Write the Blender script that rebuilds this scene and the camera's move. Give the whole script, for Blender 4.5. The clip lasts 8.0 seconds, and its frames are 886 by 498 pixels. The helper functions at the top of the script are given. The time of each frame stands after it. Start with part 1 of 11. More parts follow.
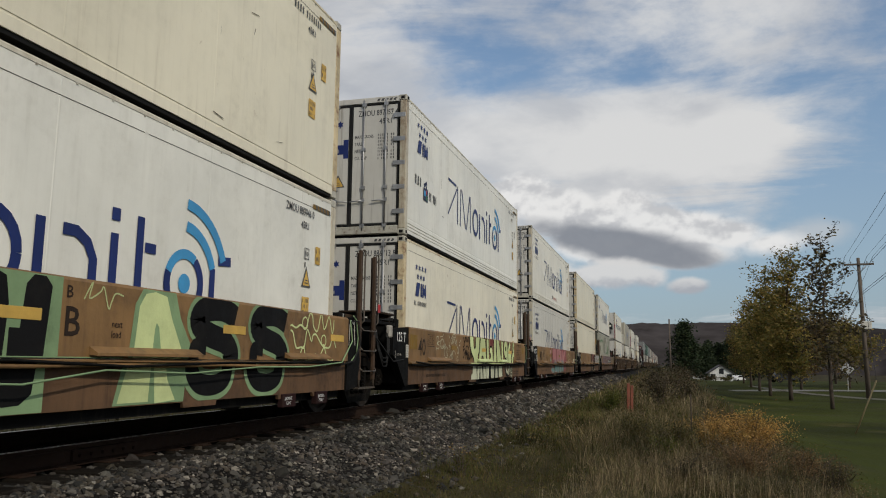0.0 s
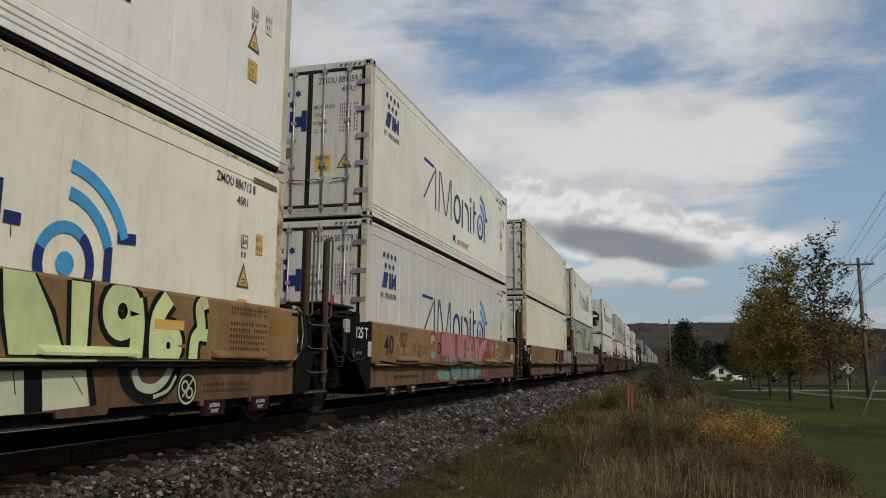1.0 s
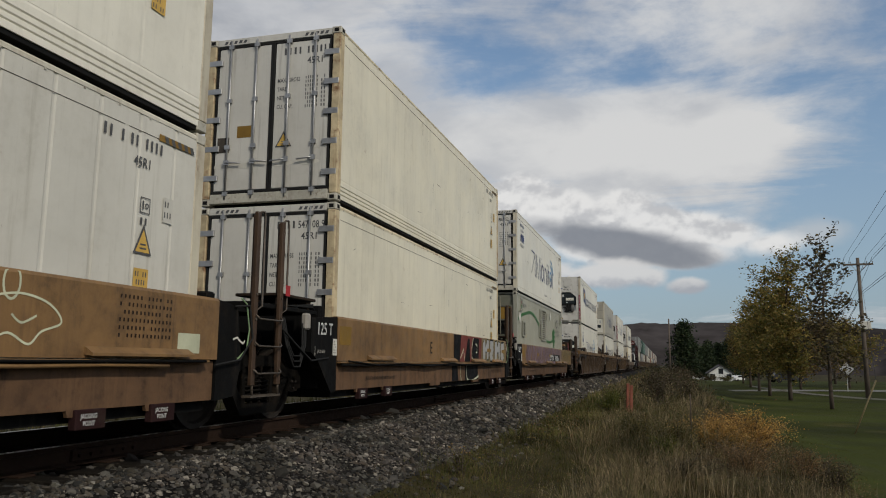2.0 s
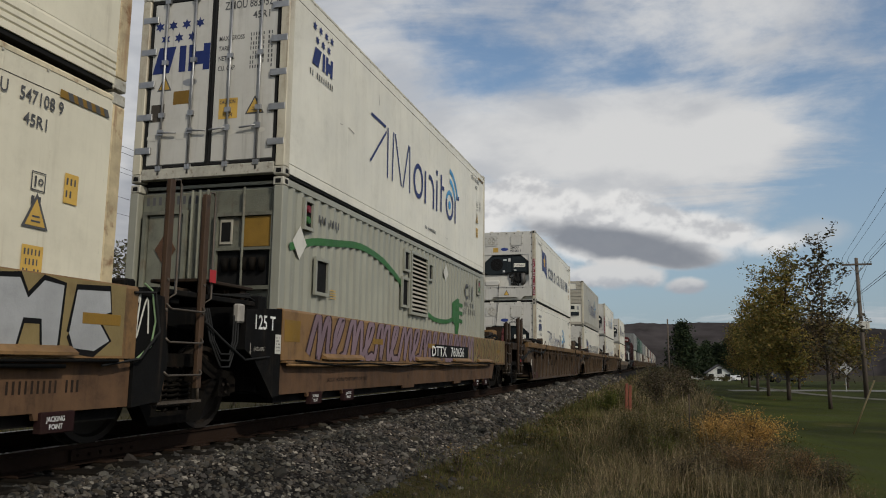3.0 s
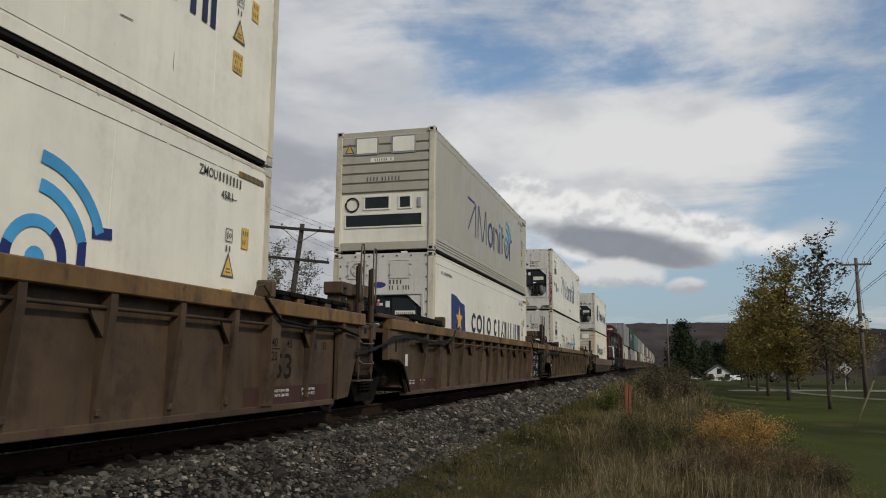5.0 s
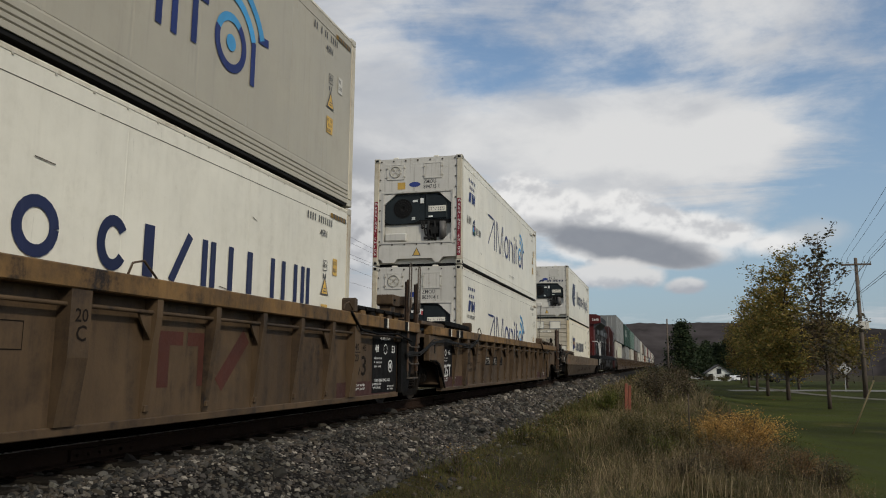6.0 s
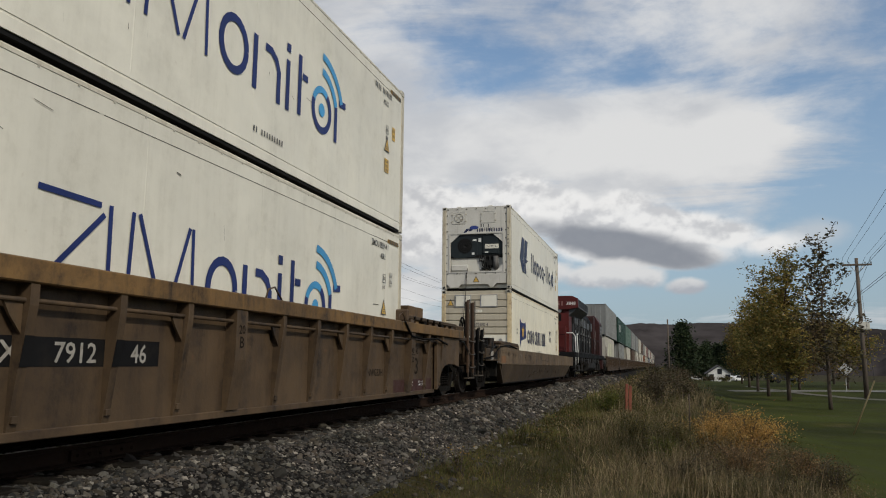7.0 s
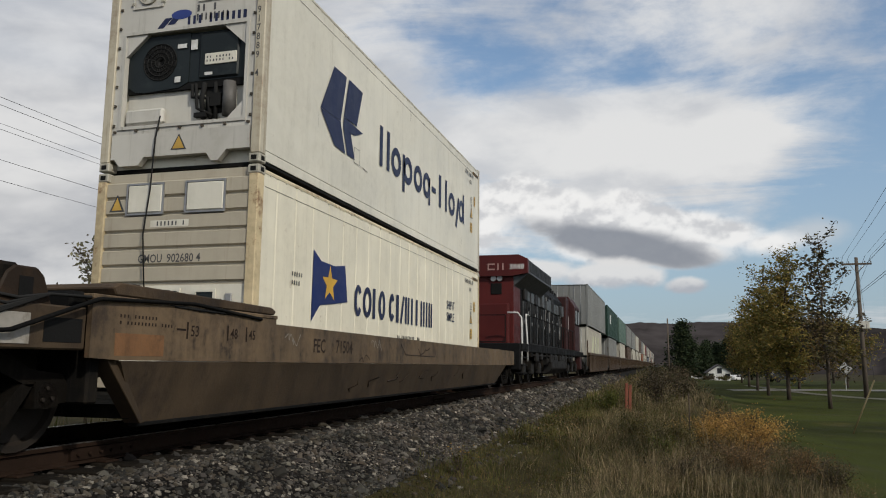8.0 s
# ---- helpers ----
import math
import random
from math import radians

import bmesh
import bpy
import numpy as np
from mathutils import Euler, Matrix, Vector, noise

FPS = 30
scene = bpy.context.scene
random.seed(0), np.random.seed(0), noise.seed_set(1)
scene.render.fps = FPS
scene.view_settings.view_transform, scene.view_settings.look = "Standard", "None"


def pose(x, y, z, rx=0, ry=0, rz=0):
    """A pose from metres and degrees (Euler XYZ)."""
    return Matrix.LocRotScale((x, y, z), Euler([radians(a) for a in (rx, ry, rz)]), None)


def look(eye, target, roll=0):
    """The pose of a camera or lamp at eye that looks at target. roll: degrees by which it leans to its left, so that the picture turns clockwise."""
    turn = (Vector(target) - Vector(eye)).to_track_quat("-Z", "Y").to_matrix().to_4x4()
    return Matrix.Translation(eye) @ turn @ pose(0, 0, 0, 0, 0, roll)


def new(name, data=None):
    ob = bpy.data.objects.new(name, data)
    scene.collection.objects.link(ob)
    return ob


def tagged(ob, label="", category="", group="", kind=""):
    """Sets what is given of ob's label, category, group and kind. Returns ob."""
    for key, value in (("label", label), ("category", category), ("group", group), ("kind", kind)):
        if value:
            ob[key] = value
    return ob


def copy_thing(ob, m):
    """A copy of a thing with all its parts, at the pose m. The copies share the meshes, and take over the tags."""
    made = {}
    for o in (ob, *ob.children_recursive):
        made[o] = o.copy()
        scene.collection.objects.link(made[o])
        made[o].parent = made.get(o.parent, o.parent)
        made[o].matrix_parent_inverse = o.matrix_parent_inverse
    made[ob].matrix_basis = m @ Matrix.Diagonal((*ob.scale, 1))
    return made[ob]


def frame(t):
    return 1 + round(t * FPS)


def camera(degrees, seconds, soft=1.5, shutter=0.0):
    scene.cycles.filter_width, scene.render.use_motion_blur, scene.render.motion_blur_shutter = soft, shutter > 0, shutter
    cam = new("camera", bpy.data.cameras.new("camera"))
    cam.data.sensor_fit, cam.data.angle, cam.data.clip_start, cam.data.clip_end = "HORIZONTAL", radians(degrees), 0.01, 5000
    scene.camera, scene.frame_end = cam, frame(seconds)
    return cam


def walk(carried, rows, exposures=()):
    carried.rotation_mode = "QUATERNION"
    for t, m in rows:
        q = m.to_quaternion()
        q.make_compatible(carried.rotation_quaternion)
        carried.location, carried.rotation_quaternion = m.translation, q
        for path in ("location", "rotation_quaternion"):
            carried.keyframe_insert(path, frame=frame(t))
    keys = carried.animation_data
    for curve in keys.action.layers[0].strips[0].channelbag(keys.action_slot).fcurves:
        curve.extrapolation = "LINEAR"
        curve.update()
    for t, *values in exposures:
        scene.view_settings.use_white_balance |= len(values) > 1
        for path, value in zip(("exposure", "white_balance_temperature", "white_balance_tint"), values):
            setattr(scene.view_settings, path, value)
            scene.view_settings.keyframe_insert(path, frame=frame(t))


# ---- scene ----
cam = camera(60.04, 8.0, soft=1.05)
EYE = (6.10, 0.0, 0.79)


def aim(yaw, pitch, roll=0.546):
    a, b = radians(yaw), radians(pitch)
    t = (EYE[0] + 50 * math.sin(a) * math.cos(b), EYE[1] + 50 * math.cos(a) * math.cos(b), EYE[2] + 50 * math.sin(b))
    return look(EYE, t, roll)


walk(cam, [(0.0, aim(-16.05, 8.434)), (1.7, aim(-16.04, 8.434)), (2.8, aim(-15.94, 8.434)), (4.7, aim(-15.92, 8.434)),
           (6.0, aim(-15.90, 8.434)), (6.5, aim(-15.95, 8.48)), (7.0, aim(-15.94, 8.46)), (8.0, aim(-15.93, 8.40))],
     [(0.0, -0.06), (1.0, -0.12), (3.0, -0.13), (3.5, -0.10), (4.0, -0.05), (4.5, -0.02), (6.5, 0.0), (7.5, 0.05), (8.0, 0.08)])

# ---- light ----
SUN_AZ, SUN_EL = 128.0, 36.0          # degrees from +Y towards +X, and above the horizon
sun_way = Vector((math.sin(radians(SUN_AZ)) * math.cos(radians(SUN_EL)), math.cos(radians(SUN_AZ)) * math.cos(radians(SUN_EL)), math.sin(radians(SUN_EL))))
sun = new("sun", bpy.data.lights.new("sun", "SUN"))
sun.data.energy, sun.data.angle, sun.data.color = 2.35, radians(0.8), (1.0, 0.93, 0.79)
sun.matrix_world = look(sun_way * 50, (0, 0, 0))


class Nodes:
    """A short way to write node trees."""

    def __init__(self, tree):
        self.tree = tree
        tree.nodes.clear()

    def add(self, kind, ins=None):
        n = self.tree.nodes.new(kind)
        for k, v in (ins or {}).items():
            self.put(n.inputs[k], v)
        return n

    def put(self, sock, v):
        if isinstance(v, bpy.types.NodeSocket):
            self.tree.links.new(v, sock)
        elif isinstance(v, bpy.types.Node):
            self.tree.links.new(v.outputs[0], sock)
        else:
            sock.default_value = v

    def math(self, op, a, b=0.0, c=0.0, clamp=False):
        n = self.tree.nodes.new("ShaderNodeMath")
        n.operation, n.use_clamp = op, clamp
        for s, v in zip(n.inputs, (a, b, c)):
            self.put(s, v)
        return n.outputs[0]

    def ramp(self, v, lo, hi, a=0.0, b=1.0):
        n = self.add("ShaderNodeMapRange", {0: v, 1: lo, 2: hi, 3: a, 4: b})
        n.interpolation_type = "SMOOTHSTEP"
        return n.outputs[0]

    def mix(self, f, a, b, how="MIX"):
        n = self.tree.nodes.new("ShaderNodeMix")
        n.data_type, n.blend_type = "RGBA", how
        self.put(n.inputs[0], f), self.put(n.inputs[6], a), self.put(n.inputs[7], b)
        return n.outputs[2]

    def noise(self, vec, scale, detail=4.0, rough=0.55, dist=0.0):
        return self.add("ShaderNodeTexNoise", {"Vector": vec, "Scale": scale, "Detail": detail, "Roughness": rough, "Distortion": dist}).outputs[0]

    def stretch(self, vec, scale, loc=(0, 0, 0)):
        return self.add("ShaderNodeMapping", {"Vector": vec, "Scale": scale, "Location": loc}).outputs[0]


def make_world():
    w = bpy.data.worlds.new("world")
    scene.world = w
    w.use_nodes = True
    n = Nodes(w.node_tree)
    sky = n.add("ShaderNodeTexSky")
    sky.sky_type, sky.sun_disc, sky.sun_elevation, sky.sun_rotation = "NISHITA", False, radians(SUN_EL), radians(SUN_AZ)
    sky.air_density, sky.dust_density = 1.0, 1.2
    d = n.add("ShaderNodeTexCoord").outputs["Generated"]
    s = n.add("ShaderNodeSeparateXYZ", {0: d})
    x, y, z = s.outputs
    az = n.math("MULTIPLY", n.math("ARCTAN2", x, y), 57.2958)
    el = n.math("MULTIPLY", n.math("ARCSINE", z), 57.2958)
    # a cloud sheet seen from below: flat coordinates on a high plane
    up = n.math("ADD", n.math("MAXIMUM", z, 0.0), 0.12)
    flat = n.add("ShaderNodeCombineXYZ", {0: n.math("DIVIDE", x, up), 1: n.math("DIVIDE", y, up), 2: 0.0}).outputs[0]
    wisps = n.noise(n.stretch(flat, (1.0, 1.7, 1.0), (3.1, 0.4, 0)), 1.1, 8.0, 0.62, 0.5)
    puffs = n.noise(n.stretch(d, (1.0, 1.0, 2.3)), 5.2, 9.0, 0.56, 0.25)
    heads = n.noise(n.stretch(d, (1.0, 1.0, 1.7), (4.3, 1.2, 0.7)), 11.0, 9.0, 0.55, 0.15)
    fine = n.noise(n.stretch(d, (1.0, 1.0, 2.0)), 16.0, 6.0, 0.6, 0.2)

    def bank(a, e, wa, we):
        u, v = n.math("DIVIDE", n.math("SUBTRACT", az, a), wa), n.math("DIVIDE", n.math("SUBTRACT", el, e), we)
        r = n.math("SQRT", n.math("ADD", n.math("MULTIPLY", u, u), n.math("MULTIPLY", v, v)))
        return n.ramp(r, 1.15, 0.25)

    def total(parts):
        t = 0.0
        for f, p in parts:
            t = n.math("ADD", t, n.math("MULTIPLY", p, f))
        return t
    # high veil with streaky holes
    veil = total([(1.0, wisps), (0.34, fine), (0.50, bank(-2, 15.6, 13.5, 3.9)), (-0.12, bank(15.5, 19.5, 9.0, 5.0)), (0.42, bank(-36, 15, 26, 22)), (0.10, bank(4, 24.8, 16, 2.6)), (-0.24, bank(16.5, 11.8, 11.0, 6.2)),
                  (-0.15, bank(-12.6, 22.0, 5.2, 3.4)), (-0.15, bank(0.4, 21.0, 6.4, 2.0)), (-0.10, bank(6.5, 19.6, 6.0, 1.6)), (-0.08, bank(-16.5, 25.5, 4.0, 3.0)), (-0.30, bank(3, 6.0, 18, 5.4))])
    veil_c = n.ramp(veil, 0.46, 0.84)
    veil_tone = n.mix(n.ramp(n.math("ADD", puffs, n.math("MULTIPLY", bank(0, 15.5, 11, 3.0), 0.16)), 0.38, 0.66), (0.55, 0.56, 0.58, 1), (0.735, 0.73, 0.72, 1))
    # low cumulus: bright heads heaped over a flat grey base that darkens to one side
    lumps = n.math("SUBTRACT", heads, 0.5)
    curd = n.noise(n.stretch(d, (1.0, 1.0, 1.4), (0.7, 2.2, 1.9)), 22.0, 5.0, 0.55, 0.15)
    curd_low = n.noise(n.stretch(d, (1.0, 1.0, 1.4), (0.7, 2.2, 1.885)), 22.0, 3.0, 0.55, 0.15)

    def lobe(a, e, wa, we):
        u, v = n.math("DIVIDE", n.math("SUBTRACT", az, a), wa), n.math("DIVIDE", n.math("SUBTRACT", el, e), we)
        return n.math("SUBTRACT", 1.0, n.math("SQRT", n.math("ADD", n.math("MULTIPLY", u, u), n.math("MULTIPLY", v, v))))

    def union(lobes, k=0.30):
        t = lobe(*lobes[0])
        for q in lobes[1:]:
            t = n.math("SMOOTH_MAX", t, lobe(*q), k)
        return t
    ragged = n.math("ADD", n.math("MULTIPLY", lumps, 1.0), n.math("MULTIPLY", n.math("SUBTRACT", curd, 0.5), 0.42))
    heap = n.math("ADD", union([(-10.4, 12.5, 3.4, 1.9), (-6.6, 10.9, 3.8, 2.2), (-2.6, 10.9, 3.4, 2.1), (-0.2, 10.1, 2.8, 1.7), (2.6, 9.5, 3.0, 1.6), (5.2, 9.1, 2.8, 1.6), (7.2, 8.4, 2.8, 1.1), (-2.6, 8.7, 7.0, 1.6), (1.6, 7.8, 5.0, 1.1), (-20.0, 10.5, 11.0, 3.5)]), ragged)
    heap_c = n.ramp(heap, -0.05, n.ramp(az, 1.0, 8.0, 0.30, 0.80))
    # the grey underside runs down to the far side
    line = n.math("SUBTRACT", 8.62, n.math("MULTIPLY", n.math("ADD", az, 3.0), 0.205))
    du, dv = n.math("DIVIDE", n.math("ADD", az, 2.6), 8.6), n.math("DIVIDE", n.math("SUBTRACT", el, line), 1.55)
    under = n.math("SUBTRACT", 1.0, n.math("SQRT", n.math("ADD", n.math("MULTIPLY", du, du), n.math("MULTIPLY", dv, dv))))
    under = n.ramp(n.math("ADD", under, n.math("MULTIPLY", ragged, 0.75)), -0.12, 0.50)
    lit = n.ramp(n.math("ADD", n.math("SUBTRACT", curd, curd_low), n.math("MULTIPLY", lumps, -0.10)), -0.16, 0.09)
    heap_tone = n.mix(lit, (0.57, 0.575, 0.59, 1), (0.82, 0.815, 0.805, 1))
    heap_tone = n.mix(n.math("MULTIPLY", under, 0.95), heap_tone, (0.235, 0.25, 0.285, 1))
    # smaller clouds below it
    cub = n.math("ADD", union([(-3.0, 6.5, 3.3, 1.3), (-1.0, 6.3, 1.7, 1.05), (-5.2, 6.4, 2.5, 1.0), (1.75, 5.6, 1.7, 0.7), (-9.0, 6.8, 4.0, 1.1)]), n.math("MULTIPLY", ragged, 1.1))
    cub_c = n.ramp(cub, 0.0, 0.45)
    cub_tone = n.mix(n.ramp(n.math("ADD", n.math("SUBTRACT", el, 6.0), n.math("ADD", n.math("MULTIPLY", ragged, 1.2), n.math("MULTIPLY", lit, 0.5))), -0.6, 0.9), (0.40, 0.415, 0.455, 1), (0.69, 0.685, 0.68, 1))
    wisp_c = n.ramp(n.math("ADD", lobe(10.3, 8.9, 3.2, 1.2), n.math("MULTIPLY", ragged, 1.2)), -0.1, 0.9)
    left = n.ramp(az, -14.0, -27.0)
    soft = n.noise(n.stretch(d, (1.0, 1.0, 2.6), (1.3, 0.2, 0.4)), 3.2, 4.0, 0.5, 0.3)
    grey = n.mix(n.ramp(n.math("ADD", soft, n.math("MULTIPLY", puffs, 0.25)), 0.74, 0.48), (0.95, 0.945, 0.945, 1), (0.64, 0.65, 0.68, 1))
    dull = n.mix(left, (1.0, 1.0, 1.0, 1), grey)
    blue = n.mix(1.0, sky.outputs[0], (0.122, 0.128, 0.128, 1), "MULTIPLY")
    haze = n.mix(n.ramp(el, 24.0, 0.0, 0.05, 0.75), blue, (0.262, 0.350, 0.450, 1))
    c = n.mix(n.math("MULTIPLY", veil_c, n.ramp(el, 17.0, 20.0, 0.95, 0.86)), haze, veil_tone)
    c = n.mix(n.math("MULTIPLY", wisp_c, 0.55), c, (0.60, 0.60, 0.60, 1))
    c = n.mix(n.math("MULTIPLY", heap_c, 0.96), c, heap_tone)
    c = n.mix(n.math("MULTIPLY", cub_c, 0.92), c, cub_tone)
    c = n.mix(1.0, c, dull, "MULTIPLY")
    bg = n.add("ShaderNodeBackground", {0: c, 1: 1.0})
    out = n.add("ShaderNodeOutputWorld", {0: bg})


make_world()

# ---- materials ----
def material(name, base, rough=0.6, metal=0.0, spots=None, spot_amt=0.5, scale=3.0, streak=0.0, streak_col=(0.12, 0.08, 0.05), bump=0.15, bump_scale=40.0,
             vary=0.12, spec=0.25, rust=0.0, rust_col=(0.16, 0.06, 0.025), random_vary=0.0, scratch=0.0, dirt=0.0, dirt_col=(0.014, 0.010, 0.008)):
    """A painted, worn or natural surface: two scales of tone, vertical run-off streaks, rust patches and a fine relief."""
    m = bpy.data.materials.new(name)
    m.use_nodes = True
    n = Nodes(m.node_tree)
    co = n.add("ShaderNodeTexCoord").outputs["Object"]
    own = n.math("MULTIPLY", n.add("ShaderNodeObjectInfo").outputs["Random"], 37.0)
    co = n.add("ShaderNodeVectorMath", {0: co, 1: n.add("ShaderNodeCombineXYZ", {0: own, 1: own, 2: own})}).outputs[0]
    big = n.noise(co, scale * 0.35, 3.0)
    mid = n.noise(co, scale * 2.2, 6.0, 0.6)
    dark = tuple(c * (1 - vary * 1.8) for c in base) + (1,)
    lite = tuple(min(1, c * (1 + vary)) for c in base) + (1,)
    col = n.mix(n.ramp(n.math("ADD", n.math("MULTIPLY", big, 0.6), n.math("MULTIPLY", mid, 0.4)), 0.34, 0.66), dark, lite)
    if spots:
        col = n.mix(n.math("MULTIPLY", n.ramp(n.noise(co, scale * 1.3, 7.0, 0.65), 0.52, 0.72), spot_amt), col, spots + (1,))
    if streak:
        st = n.noise(n.stretch(co, (7.0, 7.0, 0.35)), 1.6, 5.0, 0.6)
        col = n.mix(n.math("MULTIPLY", n.ramp(st, 0.54, 0.80), streak), col, streak_col + (1,))
    if rust:
        r = n.math("MULTIPLY", n.ramp(n.noise(co, 5.5, 8.0, 0.7, 0.3), 0.62, 0.74), n.ramp(n.noise(co, 0.8, 3.0), 0.46, 0.62))
        col = n.mix(n.math("MULTIPLY", r, rust), col, rust_col + (1,))
    if scratch:
        sc = n.math("MULTIPLY", n.ramp(n.noise(n.stretch(co, (9.0, 9.0, 0.9)), 2.6, 6.0, 0.7, 0.4), 0.66, 0.74), n.ramp(n.noise(co, 0.7, 2.0), 0.45, 0.6))
        col = n.mix(n.math("MULTIPLY", sc, scratch), col, (0.05, 0.04, 0.03, 1))
    if dirt:
        cloud = n.ramp(n.noise(co, 0.8, 7.0, 0.66, 0.5), 0.42, 0.64)
        runs = n.ramp(n.noise(n.stretch(co, (2.6, 2.6, 0.28)), 1.7, 6.0, 0.62, 0.2), 0.44, 0.66)
        specks = n.ramp(n.noise(co, 8.0, 8.0, 0.72), 0.40, 0.66)
        g = n.math("MULTIPLY", n.math("ADD", n.math("MULTIPLY", cloud, 0.55), n.math("MULTIPLY", runs, 0.55)), n.math("ADD", n.math("MULTIPLY", specks, 0.6), 0.4))
        col = n.mix(n.math("MULTIPLY", g, dirt, clamp=True), col, dirt_col + (1,))
    if random_vary:
        rnd = n.add("ShaderNodeObjectInfo").outputs["Random"]
        v = n.ramp(rnd, 0.0, 1.0, 1 - random_vary, 1 + random_vary)
        hsv = n.add("ShaderNodeHueSaturation", {"Value": v, "Color": col})
        col = hsv.outputs[0]
    rg = n.ramp(mid, 0.3, 0.7, rough * 0.82, min(1.0, rough * 1.15))
    b = n.add("ShaderNodeBump", {"Strength": bump, "Distance": 0.02, "Height": n.noise(co, bump_scale, 5.0, 0.6)})
    ins = {"Base Color": col, "Roughness": rg, "Metallic": metal, "Normal": b.outputs[0], "Specular IOR Level": spec}
    p = n.add("ShaderNodeBsdfPrincipled", ins)
    n.add("ShaderNodeOutputMaterial", {0: p})
    return m


def leaf_material(name, colours, rough=0.7, translucent=0.35, patch=0.9, low=0.62, high=1.25):
    """Foliage: each leaf takes one of several colours."""
    m = bpy.data.materials.new(name)
    m.use_nodes = True
    n = Nodes(m.node_tree)
    rnd = n.add("ShaderNodeNewGeometry").outputs["Random Per Island"]
    r = n.add("ShaderNodeValToRGB", {0: rnd})
    r.color_ramp.interpolation = "CONSTANT"
    while len(r.color_ramp.elements) < len(colours):
        r.color_ramp.elements.new(0.5)
    for i, (e, c) in enumerate(zip(r.color_ramp.elements, colours)):
        e.position, e.color = i / len(colours), c + (1,)
    co = n.add("ShaderNodeTexCoord").outputs["Object"]
    col = n.mix(1.0, r.outputs[0], n.mix(n.ramp(n.noise(co, patch, 3.0), 0.35, 0.65), (low, low * 1.05, low, 1), (high, high * 0.97, high * 0.95, 1)), "MULTIPLY")
    d = n.add("ShaderNodeBsdfPrincipled", {"Base Color": col, "Roughness": rough, "Specular IOR Level": 0.25})
    t = n.add("ShaderNodeBsdfTranslucent", {0: col})
    mx = n.add("ShaderNodeMixShader", {0: translucent, 1: d.outputs[0], 2: t.outputs[0]})
    n.add("ShaderNodeOutputMaterial", {0: mx})
    return m


def white_paint(name, base, streak=0.25, rust=0.3, streak_col=(0.20, 0.17, 0.12), scratch=0.40, dirt=0.24, dirt_col=(0.20, 0.17, 0.12)):
    return material(name, base, 0.45, 0.0, tuple(c * 0.86 for c in base), 0.6, 0.6, streak, streak_col, 0.05, 30.0, 0.06, 0.35, rust, (0.22, 0.11, 0.045), 0.0, scratch, dirt, dirt_col)


P_CREAM = white_paint("cream_container_paint", (0.734, 0.689, 0.560), 0.18, 0.7)
P_RUSTY = white_paint("rust_stained_cream_paint", (0.672, 0.627, 0.498), 0.30, 1.0, (0.22, 0.15, 0.08), 0.75)
P_COOL = white_paint("cool_white_paint", (0.710, 0.699, 0.638), 0.10, 0.2)
P_PALE = white_paint("pale_white_paint", (0.695, 0.667, 0.581), 0.14, 0.2)
P_WHITE = white_paint("clean_white_paint", (0.665, 0.64, 0.555), 0.08, 0.2)
P_GREYED = white_paint("greyed_white_paint", (0.529, 0.512, 0.460), 0.35, 0.3)
P_DUST = white_paint("dusty_grey_paint", (0.35, 0.325, 0.265), 0.40, 0.2, (0.20, 0.19, 0.17))
P_CNBOX = white_paint("pale_green_grey_paint", (0.268, 0.268, 0.222), 0.30, 0.2)
P_END = white_paint("weathered_white_end_paint", (0.51, 0.495, 0.455), 0.60, 0.5, (0.13, 0.11, 0.085), 0.4)
STEEL = material("galvanised_steel", (0.36, 0.36, 0.36), 0.45, 0.75, None, 0, 4.0, 0.3)
P_RAIL = white_paint("rust_specked_rail_paint", (0.57, 0.54, 0.45), 0.55, 1.0, (0.20, 0.14, 0.07), 0.9, 0.6, (0.17, 0.11, 0.055))
P_KHAKI = white_paint("khaki_grey_paint", (0.40, 0.36, 0.285), 0.5, 0.4, (0.2, 0.16, 0.11), 0.4)
P_POST = white_paint("rust_streaked_post_paint", (0.50, 0.46, 0.36), 0.75, 1.0, (0.16, 0.10, 0.05), 0.5, 0.75, (0.15, 0.085, 0.04))
CAST = material("dirty_corner_steel", (0.42, 0.40, 0.34), 0.6, 0.1, (0.10, 0.06, 0.03), 0.8, 9.0, 0.4)
DARK = material("black_shadow_steel", (0.012, 0.012, 0.012), 0.7, 0.0, spec=0.06)
RUBBER = material("black_rubber", (0.02, 0.02, 0.02), 0.75, spec=0.06)
TAN = material("tan_brown_railcar_paint", (0.215, 0.121, 0.047), 0.6, 0.0, (0.085, 0.046, 0.022), 0.6, 1.2, 0.5, (0.06, 0.036, 0.022), 0.12, 25.0, 0.12, 0.35, 0.5, dirt=0.6)
# Tan for below the ledge: brake dust plus the ledge's shade in the colour.
DUSTED_SHADE = material("dusted_ledge_shade_paint", (0.130, 0.073, 0.039), 0.7, 0.0, (0.055, 0.031, 0.02), 0.7, 1.1, 0.5, (0.045, 0.028, 0.019), 0.14, 25.0, 0.15, 0.2, 0.5, dirt=0.85)
# Last unit's plate: heavier grime, ledge shade again painted in.
GRIMY_SHADE = material("grimy_ledge_shade_paint", (0.098, 0.055, 0.030), 0.7, 0.0, (0.045, 0.026, 0.017), 0.7, 1.1, 0.5, (0.040, 0.025, 0.017), 0.14, 25.0, 0.15, 0.2, 0.5, dirt=0.85)
